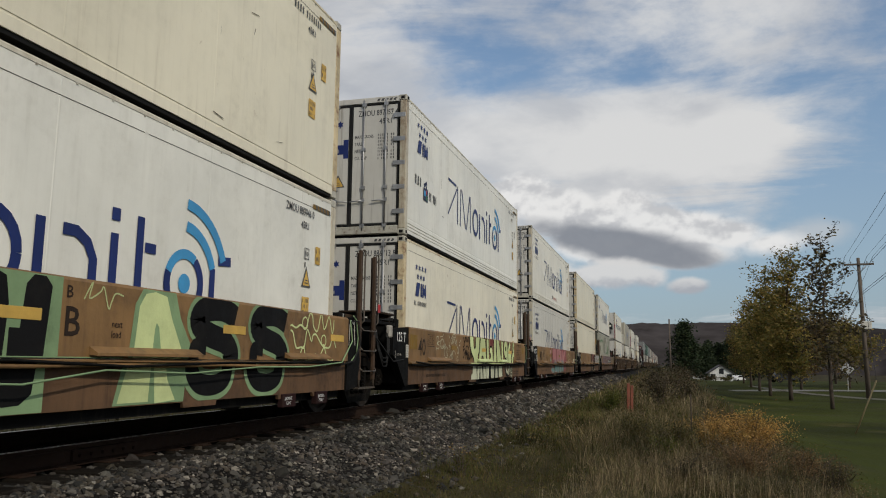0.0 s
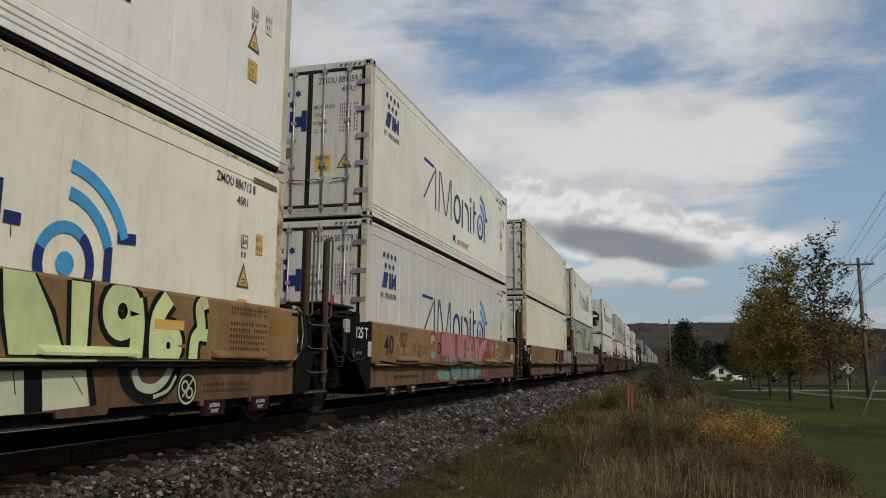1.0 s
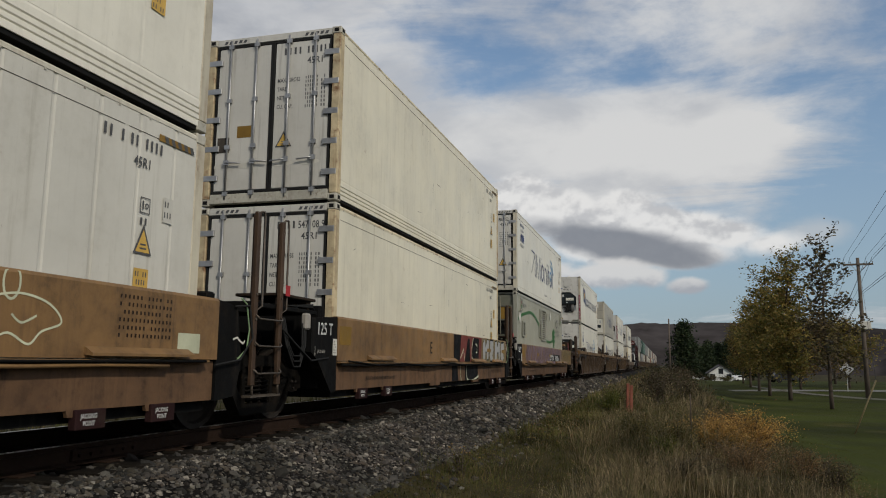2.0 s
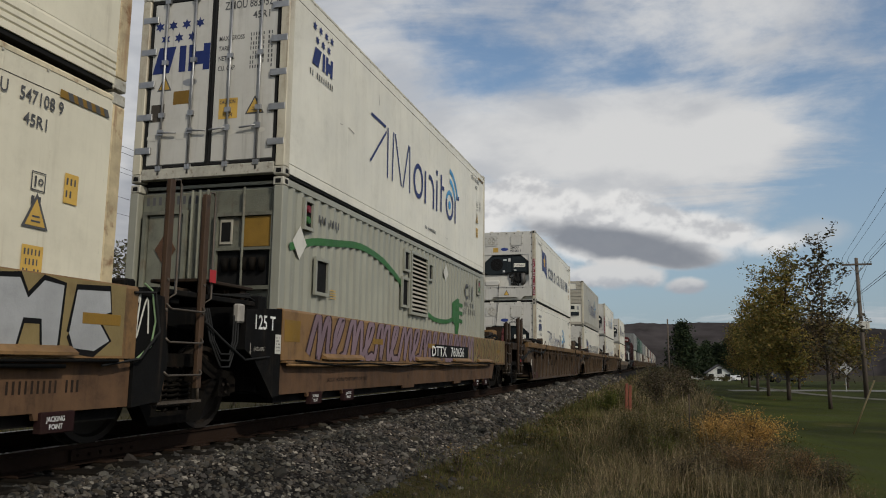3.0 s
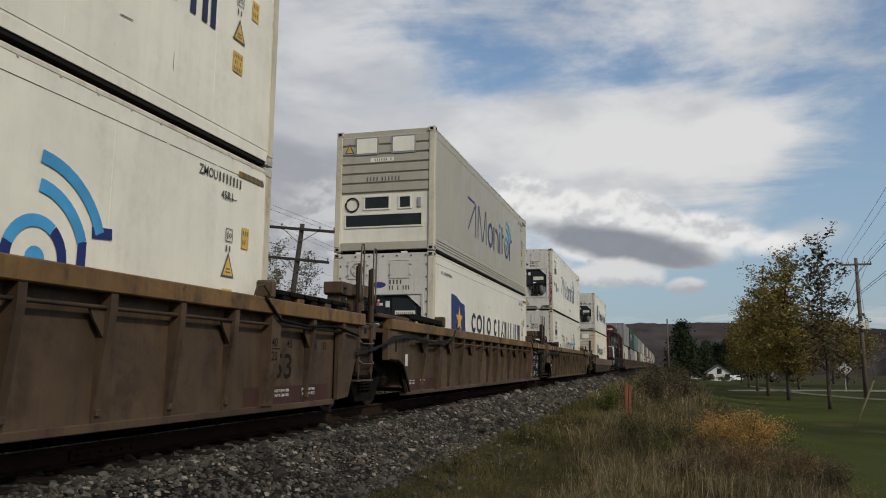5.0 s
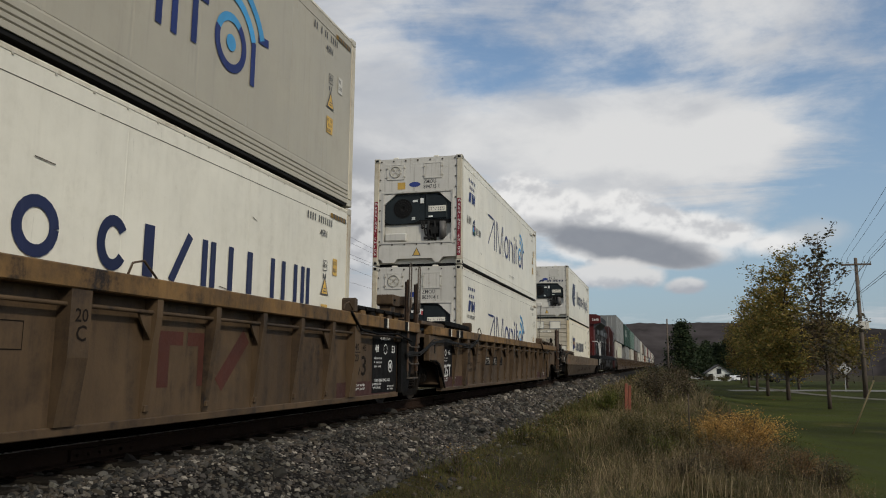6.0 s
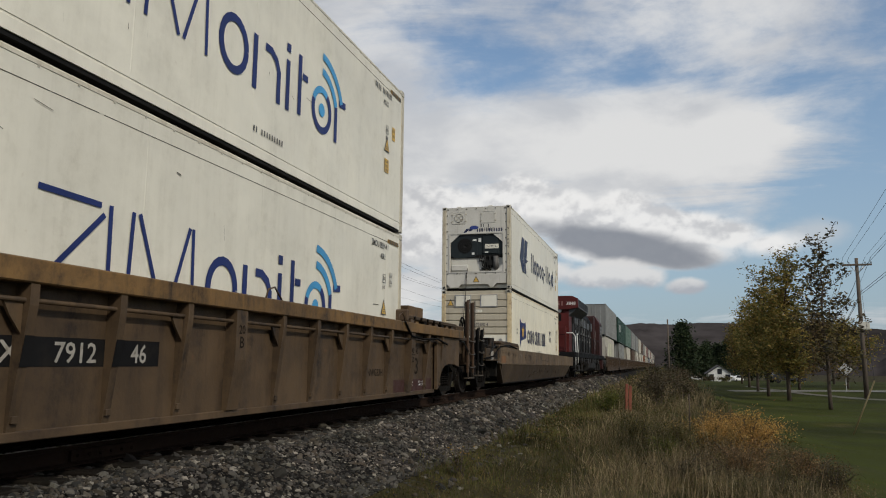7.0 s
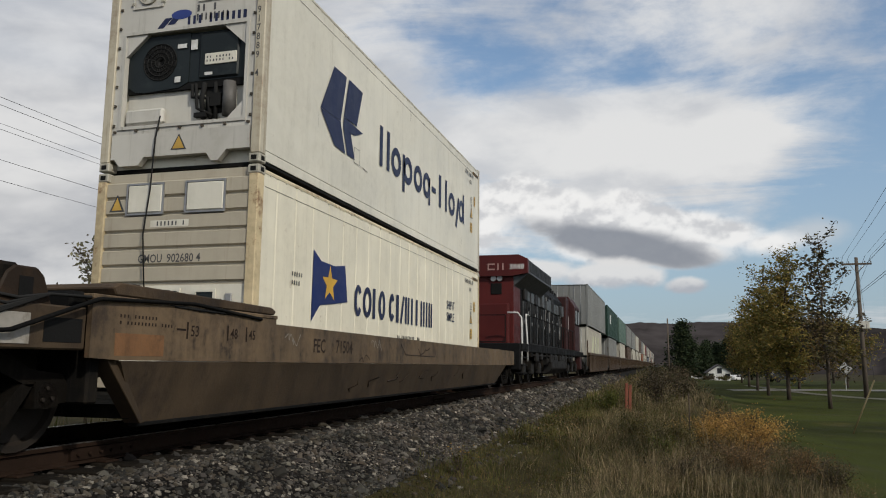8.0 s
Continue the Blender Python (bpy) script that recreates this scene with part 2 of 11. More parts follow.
BROWN = material("faded_brown_railcar_paint", (0.0666, 0.0423, 0.0243), 0.65, 0.0, (0.036, 0.020, 0.012), 0.7, 1.4, 0.5, (0.10, 0.062, 0.034), 0.15, 25.0, 0.18, 0.3, 0.6, dirt=0.9)
SANDY = material("sandy_brown_railcar_paint", (0.0792, 0.0502, 0.0264), 0.65, 0.0, (0.048, 0.030, 0.017), 0.8, 1.3, 0.5, (0.055, 0.034, 0.02), 0.15, 25.0, 0.16, 0.3, 0.6, dirt=1.00)
OCHRE = material("ochre_chord_paint", (0.165, 0.094, 0.034), 0.65, 0.0, (0.042, 0.026, 0.015), 0.7, 1.6, 0.4, (0.05, 0.034, 0.022), 0.15, 25.0, 0.18, 0.3, 0.5, dirt=1.15)
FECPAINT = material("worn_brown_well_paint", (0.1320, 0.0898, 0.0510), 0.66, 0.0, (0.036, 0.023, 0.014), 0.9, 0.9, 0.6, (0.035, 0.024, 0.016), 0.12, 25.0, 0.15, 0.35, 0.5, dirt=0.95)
# Well paint darkened: grime plus shade of the down-facing plate put into the colour.
FECLOW = material("grimed_shaded_plate_paint", (0.0541, 0.0370, 0.0218), 0.75, 0.0, (0.03, 0.02, 0.013), 0.8, 0.9, 0.5, (0.06, 0.04, 0.024), 0.2, 25.0, 0.2, 0.25, 0.5, dirt=0.8)
WHEELM = material("dull_brown_wheel_steel", (0.0238, 0.0189, 0.0154), 0.6, 0.2, (0.014, 0.011, 0.009), 0.7, 3.0, 0.2, (0.05, 0.04, 0.03), 0.2)
BLACKP = material("black_railcar_paint", (0.0065, 0.0065, 0.0065), 0.8, 0.0, (0.02, 0.016, 0.012), 0.5, 2.0, 0.2, (0.08, 0.06, 0.045), spec=0.06)
GREASE = material("greasy_truck_steel", (0.007, 0.006, 0.005), 0.75, 0.0, (0.022, 0.015, 0.010), 0.6, 3.0, 0.2, (0.05, 0.04, 0.03), 0.3, spec=0.06)
RAILRUST = material("rusted_rail_steel", (0.023, 0.014, 0.010), 0.8, 0.0, (0.018, 0.012, 0.009), 0.7, 6.0, 0.0, bump=0.3, spec=0.06)
RAILTOP = material("polished_rail_head", (0.35, 0.33, 0.31), 0.3, 0.9, None, 0, 6.0)
TIE = material("creosoted_timber", (0.012, 0.010, 0.008), 0.9, 0.0, (0.04, 0.034, 0.028), 0.5, 5.0, 0.0, bump=0.5, spec=0.06)
NAVY = material("navy_lettering", (0.012, 0.024, 0.115), 0.5, 0, None, 0, 2.0, 0.1, (0.2, 0.2, 0.22), 0.03)
NAVYDK = material("dark_navy_lettering", (0.014, 0.020, 0.060), 0.5, 0, None, 0, 2.0, 0.1, (0.2, 0.2, 0.22), 0.03)
SKYBLUE = material("sky_blue_lettering", (0.055, 0.27, 0.52), 0.5, 0, None, 0, 2.0)
INK = material("dark_grey_lettering", (0.075, 0.075, 0.078), 0.6, 0, None, 0, 2.0)
WHITEINK = material("white_lettering", (0.62, 0.62, 0.60), 0.6, 0, None, 0, 6.0, vary=0.15)
YELLOW = material("yellow_decal", (0.52, 0.33, 0.075), 0.5, 0, (0.40, 0.25, 0.06), 0.6, 3.0)
AGEDTAN = material("grimed_tan_paint", (0.125, 0.074, 0.032), 0.65, 0.0, (0.060, 0.034, 0.017), 0.7, 1.2, 0.5, (0.045, 0.028, 0.018), 0.12, 25.0, 0.15, 0.3, 0.5, dirt=0.8)
FADEDWHITE = material("faded_white_stencil", (0.30, 0.28, 0.25), 0.7, 0, (0.14, 0.11, 0.08), 0.7, 5.0)
DKBROWN = material("grimed_dark_brown_steel", (0.026, 0.017, 0.011), 0.75, 0.0, (0.050, 0.030, 0.018), 0.6, 2.0, 0.3, (0.012, 0.009, 0.007), 0.2, spec=0.15, dirt=0.5)
GOLD = material("gold_star_paint", (0.55, 0.32, 0.04), 0.5, 0, None, 0, 2.0)
DULLYELLOW = material("dull_yellow_reflector", (0.20, 0.115, 0.02), 0.6)
REDP = material("red_decal", (0.33, 0.022, 0.025), 0.5, 0, None, 0, 2.0)
MAROON = material("maroon_warning_strip", (0.17, 0.014, 0.026), 0.5, 0, None, 0, 2.0)
GREENP = material("leaf_green_paint", (0.030, 0.115, 0.028), 0.5, 0, None, 0, 2.0)
BROWNINK = material("dark_brown_stencil", (0.022, 0.013, 0.008), 0.7, 0, None, 0, 4.0)

# ---- building helpers ----
def box(bm, x0, x1, y0, y1, z0, z1):
    v = [bm.verts.new((x, y, z)) for x in (x0, x1) for y in (y0, y1) for z in (z0, z1)]
    for f in ((0, 1, 3, 2), (4, 6, 7, 5), (0, 4, 5, 1), (2, 3, 7, 6), (0, 2, 6, 4), (1, 5, 7, 3)):
        bm.faces.new([v[i] for i in f])
    return bm


def bevelled(bm, w, n=1):
    bmesh.ops.bevel(bm, geom=bm.edges[:], offset=w, segments=n, affect="EDGES", clamp_overlap=True)
    return bm


def cbox(x0, x1, y0, y1, z0, z1, w=0.01):
    return bevelled(box(bmesh.new(), x0, x1, y0, y1, z0, z1), w)


def prism(bm, pts, axis, a, b):
    """The outline pts drawn along an axis from a to b. Outline coordinates: x: (y, z), y: (x, z), z: (x, y)."""
    put = {"x": lambda p, t: (t, p[0], p[1]), "y": lambda p, t: (p[0], t, p[1]), "z": lambda p, t: (p[0], p[1], t)}[axis]
    lo, hi = [bm.verts.new(put(p, a)) for p in pts], [bm.verts.new(put(p, b)) for p in pts]
    bm.faces.new(lo), bm.faces.new(hi[::-1])
    for i in range(len(pts)):
        j = (i + 1) % len(pts)
        bm.faces.new((lo[i], hi[i], hi[j], lo[j]))
    return bm


def tube(bm, pts, r, n=8, r1=None, cap=True):
    """A round rod along the points pts, its radius going from r to r1."""
    pts = [Vector(p) for p in pts]
    rings = []
    for i, p in enumerate(pts):
        d = (pts[min(i + 1, len(pts) - 1)] - pts[max(i - 1, 0)]).normalized()
        a = d.cross(Vector((0, 0, 1)) if abs(d.z) < 0.9 else Vector((1, 0, 0))).normalized()
        b = d.cross(a)
        rr = r if r1 is None else r + (r1 - r) * i / max(1, len(pts) - 1)
        rings.append([bm.verts.new(p + (a * math.cos(k * 2 * math.pi / n) + b * math.sin(k * 2 * math.pi / n)) * rr) for k in range(n)])
    for q, s in zip(rings, rings[1:]):
        for k in range(n):
            f = bm.faces.new((q[k], q[(k + 1) % n], s[(k + 1) % n], s[k]))
            f.smooth = True
    if cap:
        bm.faces.new(rings[0][::-1]), bm.faces.new(rings[-1])
    return bm


def lathe_x(bm, prof, c, n=24):
    """A turned shape about an axis along x through c; prof: (x, radius) pairs."""
    rings = [[bm.verts.new((c[0] + x, c[1] + r * math.cos(k * 2 * math.pi / n), c[2] + r * math.sin(k * 2 * math.pi / n))) for k in range(n)] for x, r in prof]
    for q, s in zip(rings, rings[1:]):
        for k in range(n):
            bm.faces.new((q[k], q[(k + 1) % n], s[(k + 1) % n], s[k]))
    bm.faces.new(rings[0][::-1]), bm.faces.new(rings[-1])
    return bm


def mesh_of(bm, mat, name="mesh"):
    bmesh.ops.recalc_face_normals(bm, faces=bm.faces[:])
    me = bpy.data.meshes.new(name)
    bm.to_mesh(me)
    bm.free()
    me.materials.append(mat)
    return me


def part(name, bm, mat, parent=None, label=""):
    """Links a bmesh (or a ready mesh) as one object under a thing."""
    me = bm if isinstance(bm, bpy.types.Mesh) else mesh_of(bm, mat, name)
    ob = new(name, me)
    ob.parent = parent
    return tagged(ob, label)


def thing(name, label, category, group="", kind=""):
    e = new(name)
    e.empty_display_size = 0.3
    return tagged(e, label, category, group, kind)


def mesh_from(name, verts, faces, mat):
    me = bpy.data.meshes.new(name)
    me.from_pydata(verts, [], faces)
    me.materials.append(mat)
    return me


# flat lettering and marks: lists of polygons in (u, v)
def stroke(pts, w):
    """A ribbon of width w along the points."""
    out, n = [], len(pts)
    left, right = [], []
    for i, p in enumerate(pts):
        a, b = pts[max(i - 1, 0)], pts[min(i + 1, n - 1)]
        dx, dy = b[0] - a[0], b[1] - a[1]
        k = math.hypot(dx, dy) or 1.0
        nx, ny = -dy / k * w / 2, dx / k * w / 2
        left.append((p[0] + nx, p[1] + ny)), right.append((p[0] - nx, p[1] - ny))
    for i in range(n - 1):
        out.append([left[i], left[i + 1], right[i + 1], right[i]])
    return out


def arc(cu, cv, r, w, a0=0.0, a1=360.0, n=20, k=1.0):
    pts = [(cu + k * r * math.cos(radians(a0 + (a1 - a0) * i / n)), cv + r * math.sin(radians(a0 + (a1 - a0) * i / n))) for i in range(n + 1)]
    return stroke(pts, w)


def disc(cu, cv, r, n=16):
    return [[(cu + r * math.cos(2 * math.pi * i / n), cv + r * math.sin(2 * math.pi * i / n)) for i in range(n)]]


def rect(u0, u1, v0, v1):
    return [[(u0, v0), (u1, v0), (u1, v1), (u0, v1)]]


def star(cu, cv, r, n=6, inner=0.5, turn=90):
    pts = [(cu + (r if i % 2 == 0 else r * inner) * math.cos(radians(turn + 180 * i / n)), cv + (r if i % 2 == 0 else r * inner) * math.sin(radians(turn + 180 * i / n))) for i in range(2 * n)]
    return [[(cu, cv), pts[i], pts[(i + 1) % (2 * n)]] for i in range(2 * n)]


LETTERS = {}


def text(s, u, v, h, squeeze=1.0):
    """Readable words in the built-in font: lower left corner u, v, height of a capital h."""
    if s not in LETTERS:
        cu = bpy.data.curves.new("lettering", "FONT")
        cu.body, cu.size, cu.resolution_u, cu.offset = s, 1.0, 2, 0.012
        ob = bpy.data.objects.new("lettering", cu)
        scene.collection.objects.link(ob)
        bpy.context.view_layer.update()
        me = bpy.data.meshes.new_from_object(ob.evaluated_get(bpy.context.evaluated_depsgraph_get()))
        LETTERS[s] = [[(me.vertices[i].co.x, me.vertices[i].co.y) for i in f.vertices] for f in me.polygons]
        bpy.data.objects.remove(ob), bpy.data.meshes.remove(me), bpy.data.curves.remove(cu)
    k = h / 0.70
    return [[(u + a * k * squeeze, v + b * k) for a, b in f] for f in LETTERS[s]]


def bars(u, v, h, n, pitch, seed=0, fill=0.46):
    """Writing too small to read, or that names an owner: a row of plain bars."""
    r = random.Random(seed)
    out = []
    for i in range(n):
        if r.random() < 0.08:
            continue
        w = pitch * fill * r.uniform(0.75, 1.0)
        out += rect(u + i * pitch, u + i * pitch + w, v, v + h)
    return out


def letter_bars(u, v, h, pattern, w, pitch):
    """A word mark as plain shapes: o ring, l upright bar, x slanted bar, n arch, u cup, e broken ring, space."""
    out, st = [], w
    for c in pattern:
        m = u + pitch * 0.40
        if c == "o":
            out += arc(m, v + h / 2, h / 2 - st / 2, st, k=min(1.0, pitch * 0.74 / h + 0.12))
        elif c == "e":
            out += arc(m, v + h / 2, h / 2 - st / 2, st, 40, 320, k=min(1.0, pitch * 0.74 / h + 0.12))
        elif c == "l":
            out += rect(u + pitch * 0.2, u + pitch * 0.2 + st, v, v + h)
        elif c == "x":
            out += stroke([(u + pitch * 0.1, v), (u + pitch * 0.7, v + h)], st)
        elif c == "n":
            out += rect(u + pitch * 0.08, u + pitch * 0.08 + st, v, v + h) + rect(u + pitch * 0.66, u + pitch * 0.66 + st, v, v + h)
        elif c == "h":
            out += rect(u + pitch * 0.1, u + pitch * 0.1 + st, v, v + h) + rect(u + pitch * 0.1, u + pitch * 0.7, v + h - st, v + h)
        if c != " ":
            u += pitch
        else:
            u += pitch * 0.5
    return out


FIT = [0.0, 1.0]                      # shift and stretch along a car's side while its spray paint is laid on


def decal(name, polys, mat, parent, at, face="side", label=""):
    """Flat paint a hair above a face: side: (u, v) = (y, z) at x = at; end: (u, v) = (x, z) at y = at."""
    vs, fs = [], []
    for i, p in enumerate(polys):
        k, lift = len(vs), 0.00004 * (i // 12 % 12)
        vs += [(at + lift, FIT[0] + FIT[1] * u, v) if face == "side" else (u, at - lift, v) for u, v in p]
        fs.append(range(k, k + len(p)))
    return part(name, mesh_from(name, vs, [list(f) for f in fs], mat), mat, parent, label)


TRAIN = []                            # (thing, distance of its origin along the train, height)


def rides(ob, u, z, x=0.0):
    ob.matrix_basis = pose(x, u, z)
    TRAIN.append((ob, u, z, x))
    return ob


def run(t):
    """How far the train has rolled at t seconds."""
    return 17.365 * t - 0.0242 * t * t
P_POST_RUST = material("rust_streaked_corner_paint", (0.50, 0.41, 0.26), 0.65, 0.0, (0.15, 0.065, 0.028), 1.0, 3.4, 0.95, (0.24, 0.12, 0.055), bump=0.3, vary=0.2, rust=0.9)
P_RAIL_RUST = material("rust_spotted_rail_paint", (0.58, 0.51, 0.36), 0.65, 0.0, (0.20, 0.095, 0.04), 1.0, 4.0, 0.5, (0.28, 0.15, 0.07), bump=0.25, vary=0.14, rust=0.95)
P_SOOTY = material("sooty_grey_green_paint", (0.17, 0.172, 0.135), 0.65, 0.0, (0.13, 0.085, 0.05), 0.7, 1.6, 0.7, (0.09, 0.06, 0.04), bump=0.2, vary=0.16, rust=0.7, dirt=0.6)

# ---- ground and track ----
GROUND = material("ground_soil", (0.040, 0.034, 0.015), 1.0, 0.0, (0.055, 0.043, 0.024), 0.7, 0.8, 0.0, bump=0.6, bump_scale=14.0, vary=0.3, spec=0.05)
LAWN = material("mown_lawn", (0.034, 0.041, 0.008), 1.0, 0.0, (0.060, 0.052, 0.017), 0.9, 0.30, 0.0, bump=0.8, bump_scale=18.0, vary=0.3, spec=0.05)
# Near-black: shade between stones and under the cars is put into this colour.
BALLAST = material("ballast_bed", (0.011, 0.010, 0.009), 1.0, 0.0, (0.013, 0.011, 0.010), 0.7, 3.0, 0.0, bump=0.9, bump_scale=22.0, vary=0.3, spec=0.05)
ASPHALT = material("grey_asphalt", (0.16, 0.155, 0.15), 0.9, 0.0, None, 0, 2.0)


def height(x, y):
    """The ground: a ballast shoulder, a weedy bank and a lower lawn."""
    pts = ((-60, -1.3), (-12, -1.2), (-5, -1.0), (-3.2, -0.70), (-2.0, -0.24), (1.70, -0.24), (2.75, -0.70), (4.2, -0.86), (7.0, -0.92), (8.6, -1.02), (10.5, -1.25), (40, -1.3), (900, -1.6))
    z = pts[-1][1]
    if x <= pts[0][0]:
        z = pts[0][1]
    for (a, za), (b, zb) in zip(pts, pts[1:]):
        if a <= x <= b:
            z = za + (zb - za) * (x - a) / (b - a)
    if x > 8 and y > 110:
        z -= 2.4 * min(1.0, (y - 110) / 120) * min(1.0, (x - 8) / 6)
    if x > 2.8 and y < 200:
        z += 0.05 * noise.noise((x * 0.6, y * 0.6, 3.0)) * min(1.0, (x - 2.8))
    return z


def sheet(name, xs, ys, lift, mat, label, category, wavy=0.0):
    """A strip of ground; wavy sets how far its first edge wanders."""
    vs = []
    for y in ys:
        for i, x in enumerate(xs):
            p = x + (wavy * (noise.noise((y * 0.5, 1.0, 0.0)) + 0.6 * noise.noise((y * 1.7, 5.0, 0.0))) if i == 0 else 0.0)
            vs.append((p, y, height(p, y) + lift))
    w = len(xs)
    fs = [(j * w + i, j * w + i + 1, (j + 1) * w + i + 1, (j + 1) * w + i) for j in range(len(ys) - 1) for i in range(w - 1)]
    ob = new(name, mesh_from(name, vs, fs, mat))
    for p in ob.data.polygons:
        p.use_smooth = True
    return tagged(ob, label, category, kind="structure")


near = [-60 + i * 4 for i in range(15)] + [i * 0.7 for i in range(51)]
ground = sheet("ground", [-900, -400, -150, -90, -60, -40, -25, -18, -12, -9, -7, -5, -4, -3.2, -2.6, -2.0, -1, 0, 1, 1.75, 2.2, 2.75, 3.3, 3.8, 4.4, 5, 5.6, 6.2, 6.8, 7.4, 8.0, 8.6, 9.2, 9.8, 10.5, 14, 20, 30, 45, 70, 110, 170, 260, 400, 900],
               near + [36, 38, 41, 45, 50, 60, 75, 95, 120, 150, 200, 260, 340, 450, 600, 900, 1400, 2200], 0.0, GROUND, "rough soil and thin grass beside the railway line", "ground")
lawn = sheet("lawn", [8.7, 9.5, 9.8, 10.5, 14, 20, 30, 45, 70, 110, 170], near + [36, 38, 41, 45, 50, 60, 75, 95, 120, 150, 200, 260], 0.012, LAWN, "mown green lawn sloping away beside the railway", "lawn", 0.35)
bed = sheet("ballast_bed", [-3.2, -2.6, -2.0, -1, 0, 1, 1.75, 2.2, 2.6], near + [36, 41, 50, 60, 75, 95, 120, 150, 200, 260, 340, 450, 600, 900], 0.015, BALLAST, "grey crushed stone railway ballast bed with shade in its colour", "ballast")

# the road beyond the lawn, a strip laid on it
def road_strip():
    pts = [(11.5, 66), (15.5, 68.5), (20, 70.5), (27, 73), (40, 76), (70, 80), (120, 84)]
    vs, fs = [], []
    for i, (x, y) in enumerate(pts):
        vs += [(x, y, height(x, y) + 0.03), (x - 0.4, y + 3.2 + i * 0.4, height(x, y + 3) + 0.03)]
        if i:
            fs.append((2 * i - 2, 2 * i, 2 * i + 1, 2 * i - 1))
    return tagged(new("road", mesh_from("road", vs, fs, ASPHALT)), "pale grey asphalt road beyond the lawn", "road", kind="structure")



def drive_strip():
    pts = [(14.2, 84), (15.2, 72), (16.4, 63), (18.2, 56.5), (21.5, 52.5), (27, 49.5), (40, 46)]
    vs, fs = [], []
    for i, (x, y) in enumerate(pts):
        w = 0.38 + 0.07 * i
        vs += [(x - w, y - w, height(x, y) + 0.035), (x + w, y + w, height(x, y) + 0.035)]
        if i:
            fs.append((2 * i - 2, 2 * i - 1, 2 * i + 1, 2 * i))
    return tagged(new("drive", mesh_from("drive", vs, fs, DRIVE)), "pale gravel drive across the lawn", "path", kind="structure")


DRIVE = material("pale_gravel_drive", (0.105, 0.098, 0.078), 0.95, 0.0, (0.07, 0.07, 0.035), 0.7, 1.2, bump=0.4)
road_strip()
drive_strip()


def make_track():
    track = thing("track", "rusty steel railway track on dark timber ties", "railway track", kind="structure")
    prof = [(-0.07, -0.185), (0.07, -0.185), (0.07, -0.172), (0.012, -0.155), (0.010, -0.045), (0.036, -0.035), (0.036, -0.004), (0.03, 0.0), (-0.03, 0.0), (-0.036, -0.004), (-0.036, -0.035), (-0.010, -0.045), (-0.012, -0.155), (-0.07, -0.172)]
    for s in (-1, 1):
        rail = part("rail", prism(bmesh.new(), [(x + s * 0.755, z) for x, z in prof], "y", -60, 900), RAILRUST, track)
        part("rail_head", box(bmesh.new(), s * 0.755 - 0.030, s * 0.755 + 0.030, -60, 900, 0.0005, 0.003), RAILTOP, rail, "polished running surface")
    tie = mesh_of(bevelled(box(bmesh.new(), -1.30, 1.30, -0.115, 0.115, -0.39, -0.195), 0.012), TIE, "tie")
    plate = mesh_of(cbox(-0.19, 0.19, -0.09, 0.09, -0.195, -0.176, 0.004), RAILRUST, "tie_plate")
    bar = bmesh.new()
    box(bar, 0.012, 0.045, -0.46, 0.46, -0.150, -0.048)
    for k in range(6):
        tube(bar, [(0.04, -0.38 + k * 0.152, -0.10), (0.075, -0.38 + k * 0.152, -0.10)], 0.018, 6)
    joint = mesh_of(bar, RAILRUST, "joint_bar")
    for i in range(-6, 190):
        y = 3.3 + i * 0.53
        if i < 120:
            part("tie", tie, None, track).matrix_basis = pose(random.uniform(-0.03, 0.03), y, 0, 0, 0, random.uniform(-0.8, 0.8))
        if i < 60:
            for s in (-1, 1):
                part("tie_plate", plate, None, track).matrix_basis = pose(s * 0.755, y, 0)
    for y in (6.55, 18.4, 30.3):
        part("joint_bar", joint, None, track).matrix_basis = pose(0.755, y, 0)
    far = bmesh.new()
    for i in range(120, 900):
        box(far, -1.3, 1.3, 3.3 + i * 0.53 - 0.11, 3.3 + i * 0.53 + 0.11, -0.36, -0.2)
    tagged(part("distant_ties", far, TIE, track), kind="stuff")


make_track()

# ---- containers ----
LEN, WID, HGT = 12.32, 2.438, 2.896
HX = WID / 2


SCUFF = material("dark_scuff", (0.06, 0.05, 0.04), 0.8, 0, (0.22, 0.2, 0.16), 0.8, 4.0)


def casting_mesh():
    bm = cbox(-0.089, 0.089, -0.081, 0.081, 0, 0.118, 0.012)
    return mesh_of(bm, CAST, "corner_casting")


CASTING = casting_mesh()
HOLE = mesh_of(cbox(-0.004, 0.004, -0.04, 0.04, -0.030, 0.030, 0.003), DARK, "casting_hole")


def add_frame(c, paint):
    """Corner posts and castings."""
    for sy, y in ((0, 0.0), (1, LEN)):
        for s in (-1, 1):
            y0, y1 = (0.0, 0.16) if sy == 0 else (LEN - 0.16, LEN)
            x0, x1 = (HX - 0.14, HX) if s > 0 else (-HX, -HX + 0.14)
            part("corner_post", cbox(x0, x1, y0, y1, 0.118, HGT - 0.118, 0.012), P_POST_RUST if paint in (P_CREAM, P_RUSTY) else (P_CNBOX if paint == P_CNBOX else P_POST), c)
            for z in (0, HGT - 0.118):
                k = part("corner_casting", CASTING, None, c)
                k.matrix_basis = pose(s * (HX - 0.080), 0.089 if sy == 0 else LEN - 0.089, z, 0, 0, 90)
                if sy == 0:
                    h = part("aperture", HOLE, None, k)
                    h.matrix_basis = pose(-0.091, 0, 0.059, 0, 0, 0)
                    if s > 0:
                        h = part("aperture", HOLE, None, k)
                        h.matrix_basis = pose(0, -0.0825, 0.059, 0, 0, 90)


